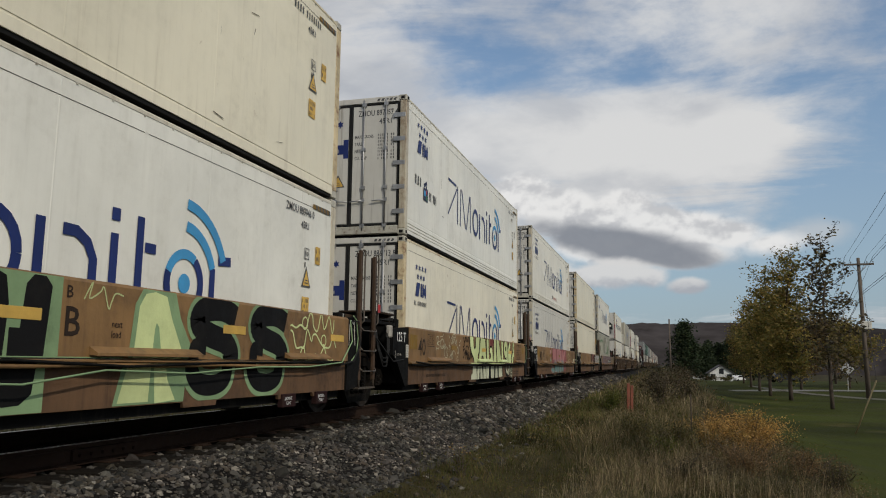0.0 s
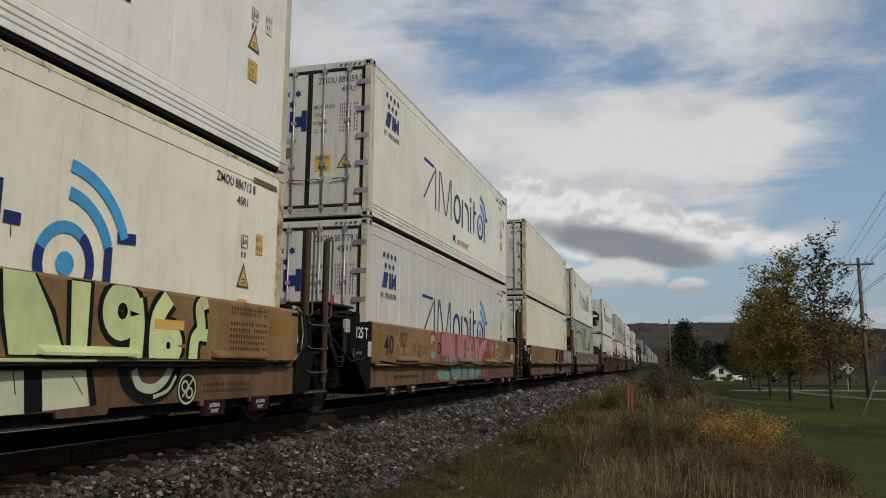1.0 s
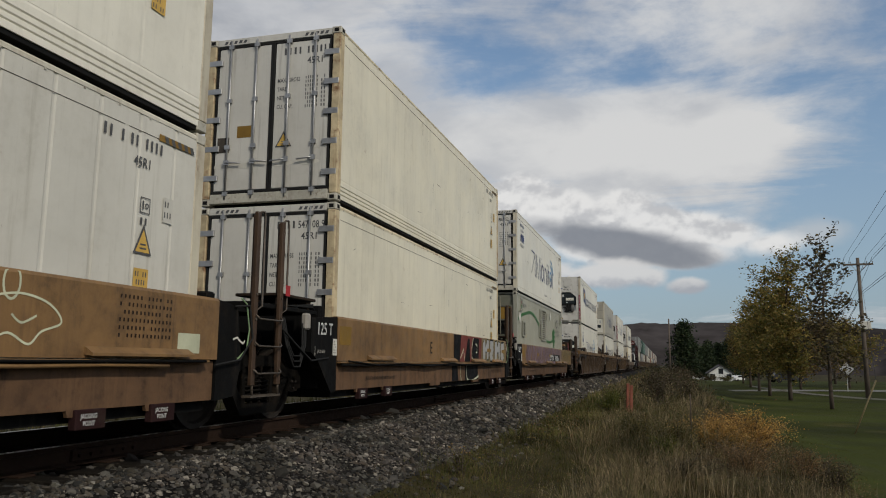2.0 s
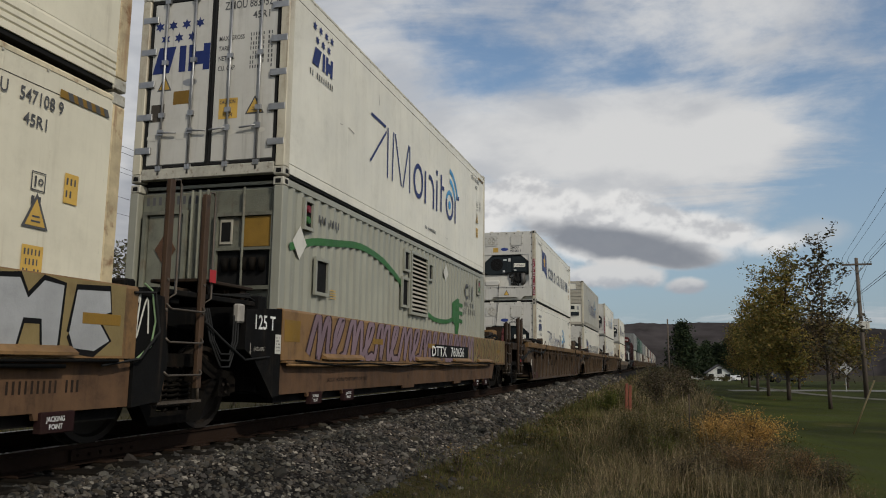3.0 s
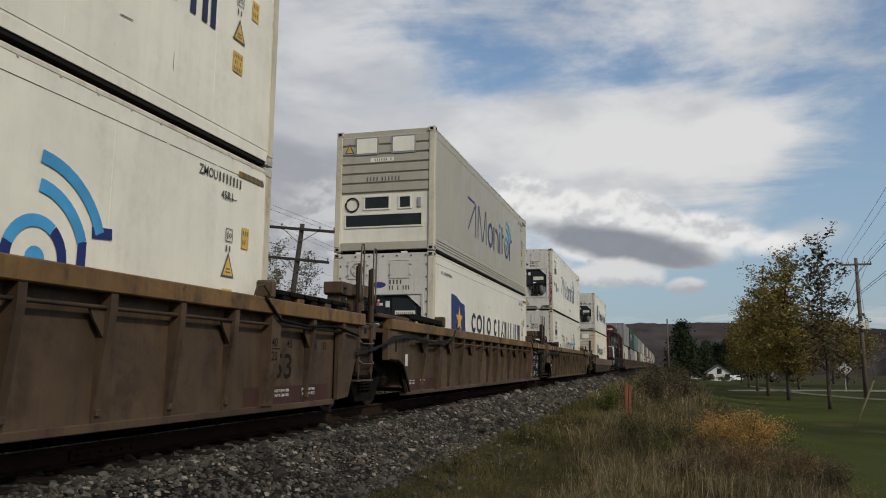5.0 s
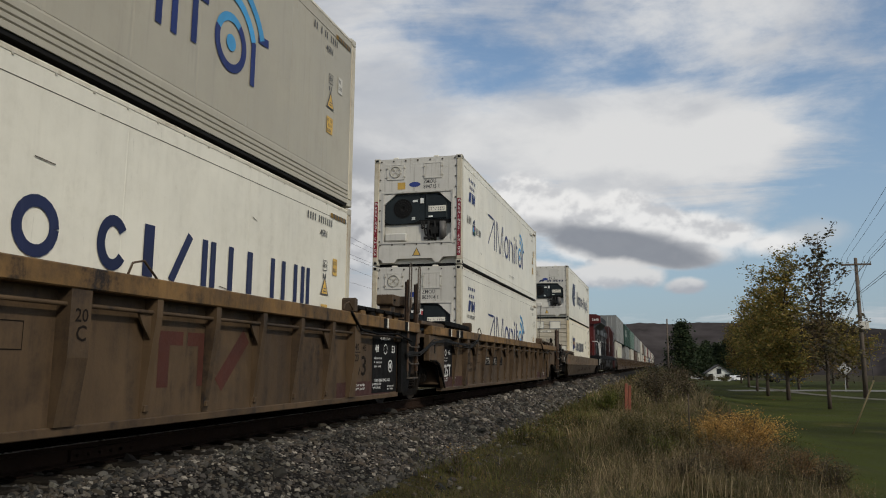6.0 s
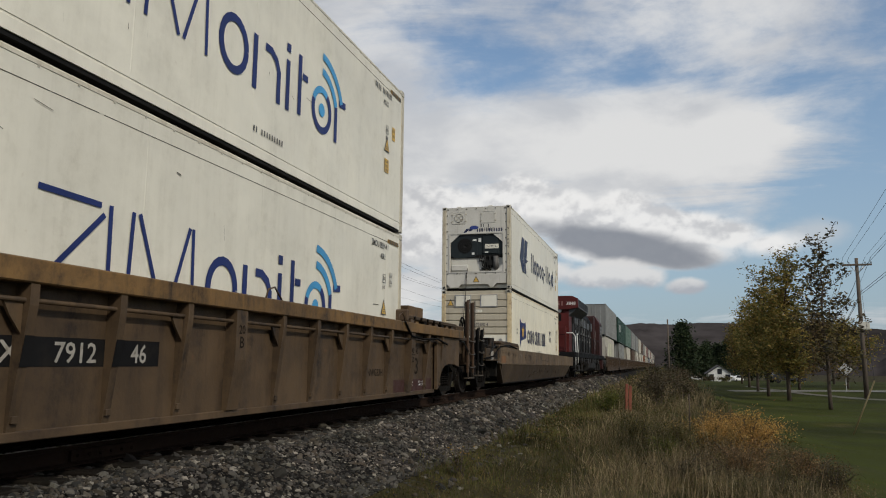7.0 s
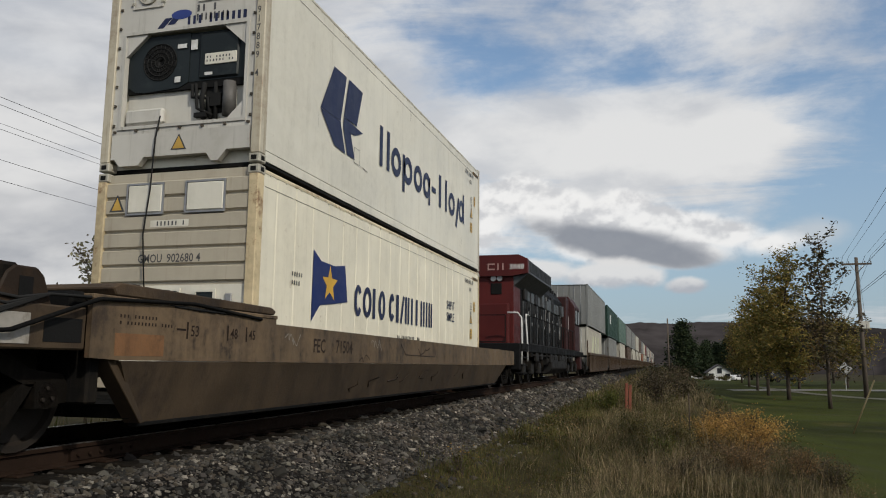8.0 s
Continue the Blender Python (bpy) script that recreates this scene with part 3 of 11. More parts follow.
def add_body(c, paint, style, seed):
    """Side walls, roof and rails. style: smooth, seamed (faint upright ribs), lined (long ribs along the foot), wave (corrugated)."""
    r = random.Random(seed)
    bm = bmesh.new()
    y0, y1, w = 0.16, LEN - 0.16, HX - 0.008
    if style == "wave":
        path = []
        y = y0
        while y < y1 - 0.28:
            path += [(HX - 0.040, y), (HX - 0.040, y + 0.07), (HX - 0.006, y + 0.14), (HX - 0.006, y + 0.21)]
            y += 0.28
        path.append((HX - 0.006, y1))
        prism(bm, path + [(-HX + 0.02, y1), (-HX + 0.02, y0)], "z", 0.16, HGT - 0.06)
        box(bm, -HX + 0.01, HX, y0, y1, HGT - 0.10, HGT - 0.012)
        box(bm, -HX + 0.01, HX - 0.004, y0, y1, 0.045, 0.16)
        part("underframe", box(bmesh.new(), -HX + 0.02, HX - 0.02, y0, y1, 0.0, 0.045), DARK, c)
    else:
        path = [(w, y0)]
        gap = {"smooth": 2.3, "seamed": 0.56, "lined": 1.1}[style]
        deep = {"smooth": 0.0025, "seamed": 0.008, "lined": 0.003}[style]
        y = y0 + gap * r.uniform(0.6, 1.0)
        while y < y1 - 0.2:
            path += [(w, y - 0.012), (w + deep * 0.9, y - 0.006), (w + deep * 0.9, y + 0.006), (w, y + 0.012)] if style == "smooth" else [(w, y - 0.03), (w - deep, y - 0.012), (w - deep, y + 0.012), (w, y + 0.03)]
            y += gap
        path.append((w, y1))
        prism(bm, path + [(-w, y1), (-w, y0)], "z", 0.36 if style == "lined" else 0.22, HGT - 0.085)
        # top rail with a soft shoulder, foot rail set back over the gap
        top = prism(bmesh.new(), [(-HX + 0.002, HGT - 0.085), (HX - 0.002, HGT - 0.085), (HX - 0.002, HGT - 0.05), (HX - 0.022, HGT - 0.028), (-HX + 0.022, HGT - 0.028), (-HX + 0.002, HGT - 0.05)], "y", y0, y1)
        part("top_rail", top, P_RAIL_RUST if paint in (P_CREAM, P_RUSTY) else P_RAIL, c)
        if style == "lined":
            foot = [(HX - 0.004, 0.045), (HX - 0.004, 0.105), (HX - 0.018, 0.115), (HX - 0.004, 0.13), (HX - 0.004, 0.17), (HX - 0.018, 0.18), (HX - 0.004, 0.195), (HX - 0.004, 0.235), (HX - 0.018, 0.245), (HX - 0.004, 0.26), (HX - 0.004, 0.33), (HX - 0.012, 0.36)]
        else:
            foot = [(HX - 0.004, 0.045), (HX - 0.004, 0.16), (HX - 0.014, 0.168), (HX - 0.014, 0.185), (HX - 0.006, 0.19), (HX - 0.006, 0.22)]
        prism(bm, foot + [(-a, b) for a, b in foot[::-1]], "y", y0, y1)
        part("underframe", box(bmesh.new(), -HX + 0.02, HX - 0.02, y0, y1, 0.0, 0.045), DARK, c)
    part("body", bm, paint, c)
    if style != "wave":
        rv = bmesh.new()
        for i in range(26):
            y = 0.3 + i * 0.46
            box(rv, HX - 0.004, HX + 0.002, y, y + 0.022, HGT - 0.105, HGT - 0.085)
        part("rivet_row", rv, CAST, c)
        seam = bmesh.new()
        y = 0.2
        while y < LEN - 0.3:
            ln = min(r.uniform(0.5, 2.6), LEN - 0.2 - y)
            box(seam, HX - 0.008, HX - 0.0045, y, y + ln, HGT - 0.262, HGT - 0.256)
            y += ln + r.choice((0.004, 0.01, 0.06))
        part("rail_seam", seam, SCUFF, c, "thin dark seam below the top rail")
    part("end_wall", cbox(-HX + 0.14, HX - 0.14, LEN - 0.13, LEN - 0.04, 0.12, HGT - 0.12, 0.01), paint, c)


SERIAL = {14: "886713 8", 15: "889359 0", 16: "887779 5", 18: "547108 9", 19: "883952 1", 13: "897857 4", 21: "901662 1", 22: "884094 4", 25: "894715 1", 26: "883914 1", 28: "902680 4"}
SIDE_SERIAL = {2: "883946 0", 4: "886713 8", 8: "547108 9", 15: "883914 1"}
PREFIX = {2: "ZMOU", 4: "ZMOU", 8: "CAIU", 11: "ZMOU", 15: "ZMOU"}             # on the sides
END_PREFIX = {13: "ZMOU", 14: "ZMOU", 15: "ZMOU", 16: "ZMOU", 19: "ZMOU", 21: "ZMOU", 22: "ZMOU", 25: "ZMOU", 26: "ZMOU", 28: "GMOU"}


def mark(c, kind, seed, ink=INK):
    """The small signs near the far end of the side."""
    x = HX + 0.0035
    r = random.Random(seed)
    pre = text(PREFIX[seed], 10.68, 2.47, 0.11, 0.8) if seed in PREFIX else bars(10.70, 2.47, 0.11, 4, 0.082, seed)
    decal("owner_marks", pre + (text(SIDE_SERIAL[seed], 11.08, 2.47, 0.11, 0.8) if seed in SIDE_SERIAL else bars(11.08, 2.47, 0.11, 7, 0.075, seed)), ink, c, x, label="dark stencilled serial marks")
    decal("type_code", text("45R1", 11.14, 2.28, 0.10, 0.9), ink, c, x)
    up = r.uniform(-0.06, 0.06)
    plate = stroke([(11.28, 1.80 + up), (11.42, 1.80 + up), (11.42, 1.95 + up), (11.28, 1.95 + up), (11.28, 1.80 + up)], 0.014) + rect(11.31, 11.33, 1.83 + up, 1.92 + up) + arc(11.375, 1.875 + up, 0.022, 0.012) + bars(11.29, 1.68 + up, 0.07, 2, 0.07, seed)
    decal("type_plate", plate, ink, c, x)
    k = decal("height_label", rect(11.63, 11.79, 1.76 + up, 2.02 + up), YELLOW if seed % 3 else P_GREYED, c, x, label="small height label")
    decal("height_print", bars(11.65, 1.92 + up, 0.06, 3, 0.045, seed) + bars(11.65, 1.81 + up, 0.06, 3, 0.045, seed + 1), INK, k, x + 0.002)
    w = r.uniform(-0.10, 0.10)
    t = decal("warning_triangle", [[(11.21, 1.36 + w), (11.49, 1.36 + w), (11.35, 1.66 + w)]], INK, c, x, label="yellow warning triangle with black rim")
    t2 = decal("triangle_face", [[(11.245, 1.38 + w), (11.455, 1.38 + w), (11.35, 1.605 + w)]], YELLOW, t, x + 0.002)
    decal("triangle_print", rect(11.30, 11.40, 1.41 + w, 1.425 + w) + rect(11.31, 11.39, 1.45 + w, 1.465 + w), INK, t, x + 0.004)
    d = decal("caution_label", rect(11.24, 11.46, 0.96 + w, 1.22 + w), YELLOW, c, x, label="yellow caution label")
    decal("caution_print", bars(11.26, 1.14 + w, 0.05, 5, 0.038, seed) + bars(11.28, 1.06 + w, 0.05, 4, 0.038, seed + 2) + bars(11.26, 0.98 + w, 0.05, 5, 0.038, seed + 4), INK, d, x + 0.002)
    y = decal("hazard_strip", rect(11.50, 12.06, 2.62, 2.69), DULLYELLOW, c, x, label="short yellow and black hazard strip")
    decal("hazard_dashes", [[(11.50 + i * 0.11, 2.62), (11.56 + i * 0.11, 2.62), (11.53 + i * 0.11, 2.69), (11.47 + i * 0.11, 2.69)] for i in range(1, 6)], INK, y, x + 0.002)


def word_mark(c, z, big=1.0):
    """The long navy word mark with blue waves: plain bars, rings and arcs."""
    x, w, v, t = HX + 0.0035, 0.055, z, 0.105
    h = 0.97 * big
    p = [stroke([(3.17, v + h), (3.92, v + h - 0.02)], w) + stroke([(3.97, v + h - 0.10), (3.17, v + 0.10)], w)]
    p.append(stroke([(4.07, v), (4.05, v + h)], w))
    p.append(stroke([(4.33, v), (4.37, v + h)], w) + stroke([(4.46, v + h), (4.88, v + 0.02)], w) + stroke([(4.97, v + 0.02), (5.30, v + h)], w) + stroke([(5.36, v + h), (5.40, v)], w))
    p.append(arc(5.97, v + 0.38, 0.325, t, k=0.88))
    p.append(stroke([(6.47, v), (6.47, v + 0.72)], t) + stroke([(6.72, v + 0.66), (6.88, v + 0.66), (7.02, v + 0.58), (7.10, v + 0.44), (7.10, v)], t))
    p.append(stroke([(7.36, v), (7.36, v + 0.72)], t) + rect(7.305, 7.42, v + 0.84, v + 0.96))
    p.append(stroke([(7.72, v + 0.94), (7.72, v + 0.05)], t) + rect(7.80, 7.97, v + 0.60, v + 0.70))
    p.append(arc(8.47, v + 0.36, 0.315, t, -200, 55, k=0.95))
    p.append(stroke([(8.99, v), (8.99, v + 0.58)], t) + stroke([(9.10, v + 0.68), (9.36, v + 0.70)], t))
    for g in p:
        decal("letter_shape", g, NAVY, c, x, label="navy letter shape of bars and rings")
    decal("wave_ring", disc(8.47, v + 0.36, 0.105) + arc(8.47, v + 0.36, 0.315, t, 55, 160, 10, 0.95), SKYBLUE, c, x + 0.0005)
    decal("wave", arc(8.40, v + 0.36, 0.62, 0.115, 20, 84, 10), SKYBLUE, c, x + 0.0005, label="sky-blue signal wave")
    decal("wave", arc(8.40, v + 0.36, 0.86, 0.115, 22, 86, 10), SKYBLUE, c, x + 0.0005, label="sky-blue signal wave")


def scuffs(c, seed, n=14):
    """Thin black scrapes on a side wall."""
    r = random.Random(seed)
    black = []
    for _ in range(n):
        u, v, d = r.uniform(0.6, 11.4), r.uniform(0.3, 2.6), r.random() < 0.55
        ln = r.uniform(0.05, 0.28)
        black += stroke([(u, v), (u + (ln if d else r.uniform(-0.03, 0.03)), v + (r.uniform(-0.04, 0.04) if d else ln))], r.uniform(0.004, 0.012))
    decal("scrape_marks", black, SCUFF, c, HX + 0.002, label="black scrape marks")


def star_badge(c, z, site=True, at=0.0):
    """Seven stars over a short navy word block."""
    x = HX + 0.0035
    for i in range(7):
        k, row = (i, 0) if i < 4 else (i - 4, 1)
        decal("star", star(0.80 + at + 0.10 * row + k * 0.205, z + 0.60 - 0.19 * row, 0.075), NAVY, c, x, label="navy six-pointed star")
    decal("badge_slant", [[(0.74 + at, z), (0.96 + at, z), (1.05 + at, z + 0.285), (0.83 + at, z + 0.285)]], NAVY, c, x)
    decal("badge_bar", rect(1.10 + at, 1.18 + at, z, z + 0.285), NAVY, c, x)
    decal("badge_block", rect(1.22 + at, 1.30 + at, z, z + 0.285) + rect(1.30 + at, 1.39 + at, z + 0.06, z + 0.2) + rect(1.39 + at, 1.47 + at, z, z + 0.285), NAVY, c, x)
    if site:
        decal("small_print", bars(0.68 + at, z - 0.19, 0.095, 11, 0.078, 4), INK, c, x)


def factor_badge(c, z):
    x = HX + 0.0035
    d = decal("badge", rect(1.20, 1.52, z + 0.02, z + 0.30) + stroke([(1.24, z + 0.34), (1.44, z + 0.44), (1.40, z + 0.30)], 0.09), NAVYDK, c, x, label="small multicoloured square badge")
    decal("badge_colour", rect(1.24, 1.36, z + 0.12, z + 0.24), SKYBLUE, d, x + 0.002)
    decal("badge_colour", rect(1.37, 1.47, z + 0.05, z + 0.15), GREENP, d, x + 0.002)
    decal("badge_colour", rect(1.37, 1.45, z + 0.18, z + 0.26), REDP, d, x + 0.002)
    decal("small_print", bars(0.62, z + 0.26, 0.20, 3, 0.17, 8, 0.45) + bars(1.62, z + 0.08, 0.20, 6, 0.10, 9, 0.5), INK, c, x)


def flag_mark(c, z, pitch, kind):
    """A navy flag with a gold star and a row of letter shapes."""
    x = HX + 0.0035
    if kind == "pole":
        flag = [[(1.78, z + 1.08), (2.15, z + 1.02), (2.25, z + 0.18), (1.84, z + 0.16)], [(2.15, z + 1.02), (2.60, z + 1.02), (2.68, z + 0.10), (2.25, z + 0.18)], [(2.60, z + 1.02), (3.05, z + 0.96), (3.17, z - 0.10), (2.68, z + 0.10)]]
        cx, cz = 2.42, z + 0.60
        decal("flag_pole", stroke([(1.66, z + 1.22), (1.74, z - 0.12)], 0.03) + arc(1.66, z + 1.27, 0.05, 0.02), NAVYDK, c, x)
    elif kind == "short":
        flag = [[(1.68, z + 0.88), (1.95, z + 0.74), (1.95, z + 0.08), (1.66, z - 0.18)], [(1.95, z + 0.74), (2.45, z + 0.72), (2.50, z + 0.14), (1.95, z + 0.08)], [(2.45, z + 0.72), (2.85, z + 0.78), (2.98, z + 0.20), (2.50, z + 0.14)]]
        cx, cz = 2.28, z + 0.42
    else:
        flag = [[(1.55, z + 0.86), (2.0, z + 0.82), (2.0, z - 0.12), (1.58, z - 0.2)], [(2.0, z + 0.82), (2.45, z + 0.70), (2.5, z - 0.1), (2.0, z - 0.12)], [(2.45, z + 0.70), (2.84, z + 0.66), (2.96, z - 0.12), (2.5, z - 0.1)]]
        cx, cz = 2.30, z + 0.26
    f = decal("flag", flag, NAVY, c, x, label="navy flag with a gold star")
    decal("flag_star", star(cx, cz, 0.34 if kind != "short" else 0.29, 5, 0.42), GOLD, f, x + 0.002)
    slots = STAR_SLOTS if kind != "short" else SHORT_SLOTS
    h = 0.52 if kind != "short" else 0.53
    for form, u0, u1 in slots:
        decal("letter_shape", slot_shape(form, u0, u1, z, h, 0.105 if kind != "short" else 0.10), NAVYDK, c, x, label="dark navy letter shape of bars and rings")
    if kind == "short":
        decal("small_print", bars(5.45, z - 0.34, 0.10, 16, 0.09, 12, 0.5), INK, c, x)
        decal("small_print", bars(1.02, z + 0.42, 0.06, 5, 0.07, 13) + bars(1.02, z + 0.30, 0.06, 4, 0.07, 14), INK, c, x)


# a long word mark as plain shapes: (form, start, end) of each along the side
STAR_SLOTS = [("e", 3.62, 4.12), ("o", 4.21, 4.84), ("l", 5.02, 5.40), ("o", 5.50, 6.00), ("e", 6.46, 6.88), ("t", 6.88, 7.50), ("v", 7.52, 8.24), ("p", 8.28, 8.76), ("l", 9.08, 9.50), ("i", 9.68, 9.84), ("n", 9.98, 10.44), ("c", 10.56, 10.94)]
SHORT_SLOTS = [("e", 3.28, 3.60), ("o", 3.66, 4.06), ("l", 4.12, 4.38), ("o", 4.42, 4.76), ("e", 4.98, 5.26), ("t", 5.26, 5.62), ("v", 5.60, 6.02), ("p", 6.06, 6.38), ("l", 6.58, 6.84), ("i", 6.92, 7.02), ("n", 7.10, 7.40), ("c", 7.50, 7.82)]


def slot_shape(form, u0, u1, v, h, w):
    """One letter shape: o ring, e open ring, v a slant and a bar, p, n and c pairs of bars, the others single bars."""
    m, r = (u0 + u1) / 2, (u1 - u0) / 2
    if form in "oe":
        a, b = (0, 360) if form == "o" else (35, 325)
        return stroke([(m + (r - w / 2) * math.cos(radians(a + (b - a) * i / 20)), v + h / 2 + (h / 2 - w / 2) * math.sin(radians(a + (b - a) * i / 20))) for i in range(21)], w)
    bar = rect(u0, u0 + w, v, v + h)
    if form == "l":
        return rect(u0, u0 + w * 1.25, v, v + h)
    if form == "t":
        return rect(m - w * 0.75, m + w * 0.75, v, v + h)
    if form == "v":
        return stroke([(u0 + w / 2, v), (m, v + h)], w) + rect(u1 - w * 1.2, u1 - w * 0.2, v, v + h)
    if form in "pn":
        return bar + rect(u1 - w, u1, v, v + h)
    if form == "c":
        return bar + rect(u0 + w * 1.6, u0 + w * 2.6, v, v + h)
    return bar


def arrow_mark(c, z):
    """A slanted navy emblem with a row of heavy letter shapes."""
    x = HX + 0.0035
    p = [[(2.20, z + 1.14), (2.70, z + 1.14), (2.50, z + 0.33), (1.74, z + 0.31)], [(1.74, z + 0.305), (2.50, z + 0.325), (2.72, z - 0.16), (2.28, z - 0.13)],
         [(2.80, z + 1.14), (3.41, z + 1.12), (3.18, z + 0.445), (2.62, z + 0.445)], [(2.62, z + 0.44), (3.46, z + 0.40), (3.10, z + 0.26), (2.62, z + 0.24)], [(2.62, z + 0.24), (2.92, z + 0.26), (3.12, z - 0.15), (2.80, z - 0.15)]]
    decal("emblem", p, NAVYDK, c, x, label="navy slanted emblem")
    v, w = z + 0.06, 0.15
    tall = rect(4.30, 4.45, v, v + 0.76) + rect(4.68, 4.83, v, v + 0.76)
    forms = [tall] + [slot_shape("o", a, b, v, 0.57, 0.14) for a, b in ((4.93, 5.50), (5.64, 6.22), (6.33, 6.90), (6.97, 7.50))]
    forms += [rect(5.60, 5.74, v - 0.20, v + 0.56), rect(7.38, 7.50, v - 0.12, v + 0.5), rect(7.62, 7.94, v + 0.24, v + 0.36), rect(8.20, 8.38, v, v + 0.76), rect(8.74, 8.88, v, v + 0.76), slot_shape("o", 9.04, 9.62, v, 0.57, 0.14),
              stroke([(10.0, v + 0.56), (9.76, v - 0.20)], 0.15), slot_shape("o", 10.02, 10.50, v, 0.57, 0.13), rect(10.42, 10.55, v, v + 0.76)]
    for g in forms:
        decal("letter_shape", g, NAVYDK, c, x, label="heavy navy letter shape of bars and rings")
    decal("faint_frame", stroke([(3.10, z - 0.20), (3.34, z - 0.20), (3.34, z + 0.06), (3.10, z + 0.06), (3.10, z - 0.20)], 0.012), INK, c, x)


def container(u, z, paint, style, end, sides, label, seed, end_paint=None):
    c = thing("shipping_container", label, "container", "containers on the train")
    add_frame(c, paint)
    add_body(c, paint, style, seed)
    if end:
        end(c, end_paint or P_END, seed)
    for f, *a in sides:
        f(c, *a)
    return rides(c, u, z)


def plate_frame(x0, x1, z0, z1, w, y0, y1):
    bm = bmesh.new()
    box(bm, x0, x1, y0, y1, z0, z0 + w), box(bm, x0, x1, y0, y1, z1 - w, z1)
    box(bm, x0, x0 + w, y0, y1, z0 + w, z1 - w), box(bm, x1 - w, x1, y0, y1, z0 + w, z1 - w)
    return bm


# container ends
def door_end(c, paint, seed, stars=True):
    r = random.Random(seed)
    part("door_sill", cbox(-HX + 0.16, HX - 0.16, 0.0, 0.10, 0.03, 0.19, 0.008), CAST, c)
    part("door_header", cbox(-HX + 0.16, HX - 0.16, 0.01, 0.10, HGT - 0.13, HGT - 0.01, 0.008), paint, c)
    part("door_recess", box(bmesh.new(), -HX + 0.14, HX - 0.14, 0.09, 0.13, 0.12, HGT - 0.1), RUBBER, c)
    for s in (-1, 1):
        x0, x1 = (0.04, HX - 0.20) if s > 0 else (-HX + 0.20, -0.04)
        d = part("door_leaf", cbox(x0, x1, 0.03, 0.09, 0.245, HGT - 0.175, 0.012), paint, c, "white insulated door leaf")
        part("door_gasket", plate_frame(x0 - 0.036, x1 + 0.036, 0.208, HGT - 0.138, 0.035, 0.022, 0.089), RUBBER, d, "black rubber door seal")
        for k in range(5):
            z = 0.42 + k * 0.50
            xe = s * (HX - 0.02)
            part("hinge", cbox(min(xe, xe - s * 0.26), max(xe, xe - s * 0.26), -0.004, 0.03, z, z + 0.10, 0.006), STEEL, d)
        for xb in (s * 0.30, s * 0.78):
            b = bmesh.new()
            tube(b, [(xb, 0.004, 0.10), (xb, 0.004, HGT - 0.06)], 0.017, 8)
            for z in (0.16, 0.95, 1.75, HGT - 0.2):
                box(b, xb - 0.045, xb + 0.045, -0.012, 0.034, z, z + 0.07)
            part("locking_bar", b, STEEL, d)
            h = bmesh.new()
            tube(h, [(xb - 0.02, -0.02, 0.72), (xb + 0.30 * s * -0.9, -0.02, 0.70)], 0.013, 6)
            box(h, xb - 0.05, xb + 0.05, -0.018, 0.0, 0.68, 0.76)
            part("door_handle", h, STEEL, d)
    y = 0.0275
    decal("serial_marks", (text(END_PREFIX[seed], 0.16, 2.50, 0.12, 0.72) if seed in END_PREFIX else bars(0.20, 2.50, 0.12, 4, 0.09, seed)) + (text(SERIAL[seed], 0.56, 2.50, 0.12, 0.72) if seed in SERIAL else bars(0.62, 2.50, 0.12, 7, 0.075, seed + 3)), INK, c, y, "end", "dark stencilled serial marks")
    decal("type_code", text("45R1", 0.62, 2.32, 0.11, 0.9), INK, c, y, "end")
    rows = []
    for i in range(8):
        rows += bars(0.60, 2.06 - i * 0.07, 0.048, 6, 0.040, seed + 20 + i) + bars(0.88, 2.06 - i * 0.07, 0.048, 2, 0.05, seed + 40 + i)
    words = text("MAX. GROSS", 0.09, 2.03, 0.07, 0.72) + text("TARE", 0.09, 1.88, 0.07, 0.72) + text("NET", 0.09, 1.73, 0.07, 0.72) + text("CU. CAP.", 0.09, 1.58, 0.07, 0.72)
    decal("weight_table", rows + words, INK, c, y, "end", "small stencilled weight table")
    if seed in (15, 16, 19):
        tx, tz = 0.71, 0.90
        k = decal("height_label", rect(0.14, 0.44, 0.86, 1.16), YELLOW, c, y, "end", "yellow height caution label")
        decal("height_words", text("CAUTION", 0.15, 1.08, 0.055, 0.72) + text("9'6\"", 0.22, 0.98, 0.055, 0.8) + text("HIGH", 0.21, 0.89, 0.055, 0.8), INK, k, y - 0.002, "end")
        t = decal("warning_triangle", [[(-0.90, 1.36), (-0.66, 1.36), (-0.78, 1.60)]], INK, c, y, "end", "yellow warning triangle with black rim")
        decal("triangle_face", [[(-0.87, 1.38), (-0.69, 1.38), (-0.78, 1.555)]], YELLOW, t, y - 0.002, "end")
        decal("grey_patch", [[(-0.36 + 0.12 * math.cos(radians(q)), 1.46 + 0.055 * math.sin(radians(q))) for q in range(0, 360, 20)]], STEEL, c, y, "end", "grey painted-over patch")
    else:
        tx, tz = (-0.26, 1.02) if seed == 13 else (0.24, 0.93)
    t = decal("warning_triangle", [[(tx - 0.15, tz), (tx + 0.15, tz), (tx, tz + 0.27)]], INK, c, y, "end", "yellow warning triangle with black rim")
    decal("triangle_face", [[(tx - 0.115, tz + 0.022), (tx + 0.115, tz + 0.022), (tx, tz + 0.225)]], YELLOW, t, y - 0.002, "end")
    decal("triangle_print", rect(tx - 0.05, tx + 0.05, tz + 0.05, tz + 0.06) + rect(tx - 0.04, tx + 0.04, tz + 0.09, tz + 0.10), INK, t, y - 0.004, "end")
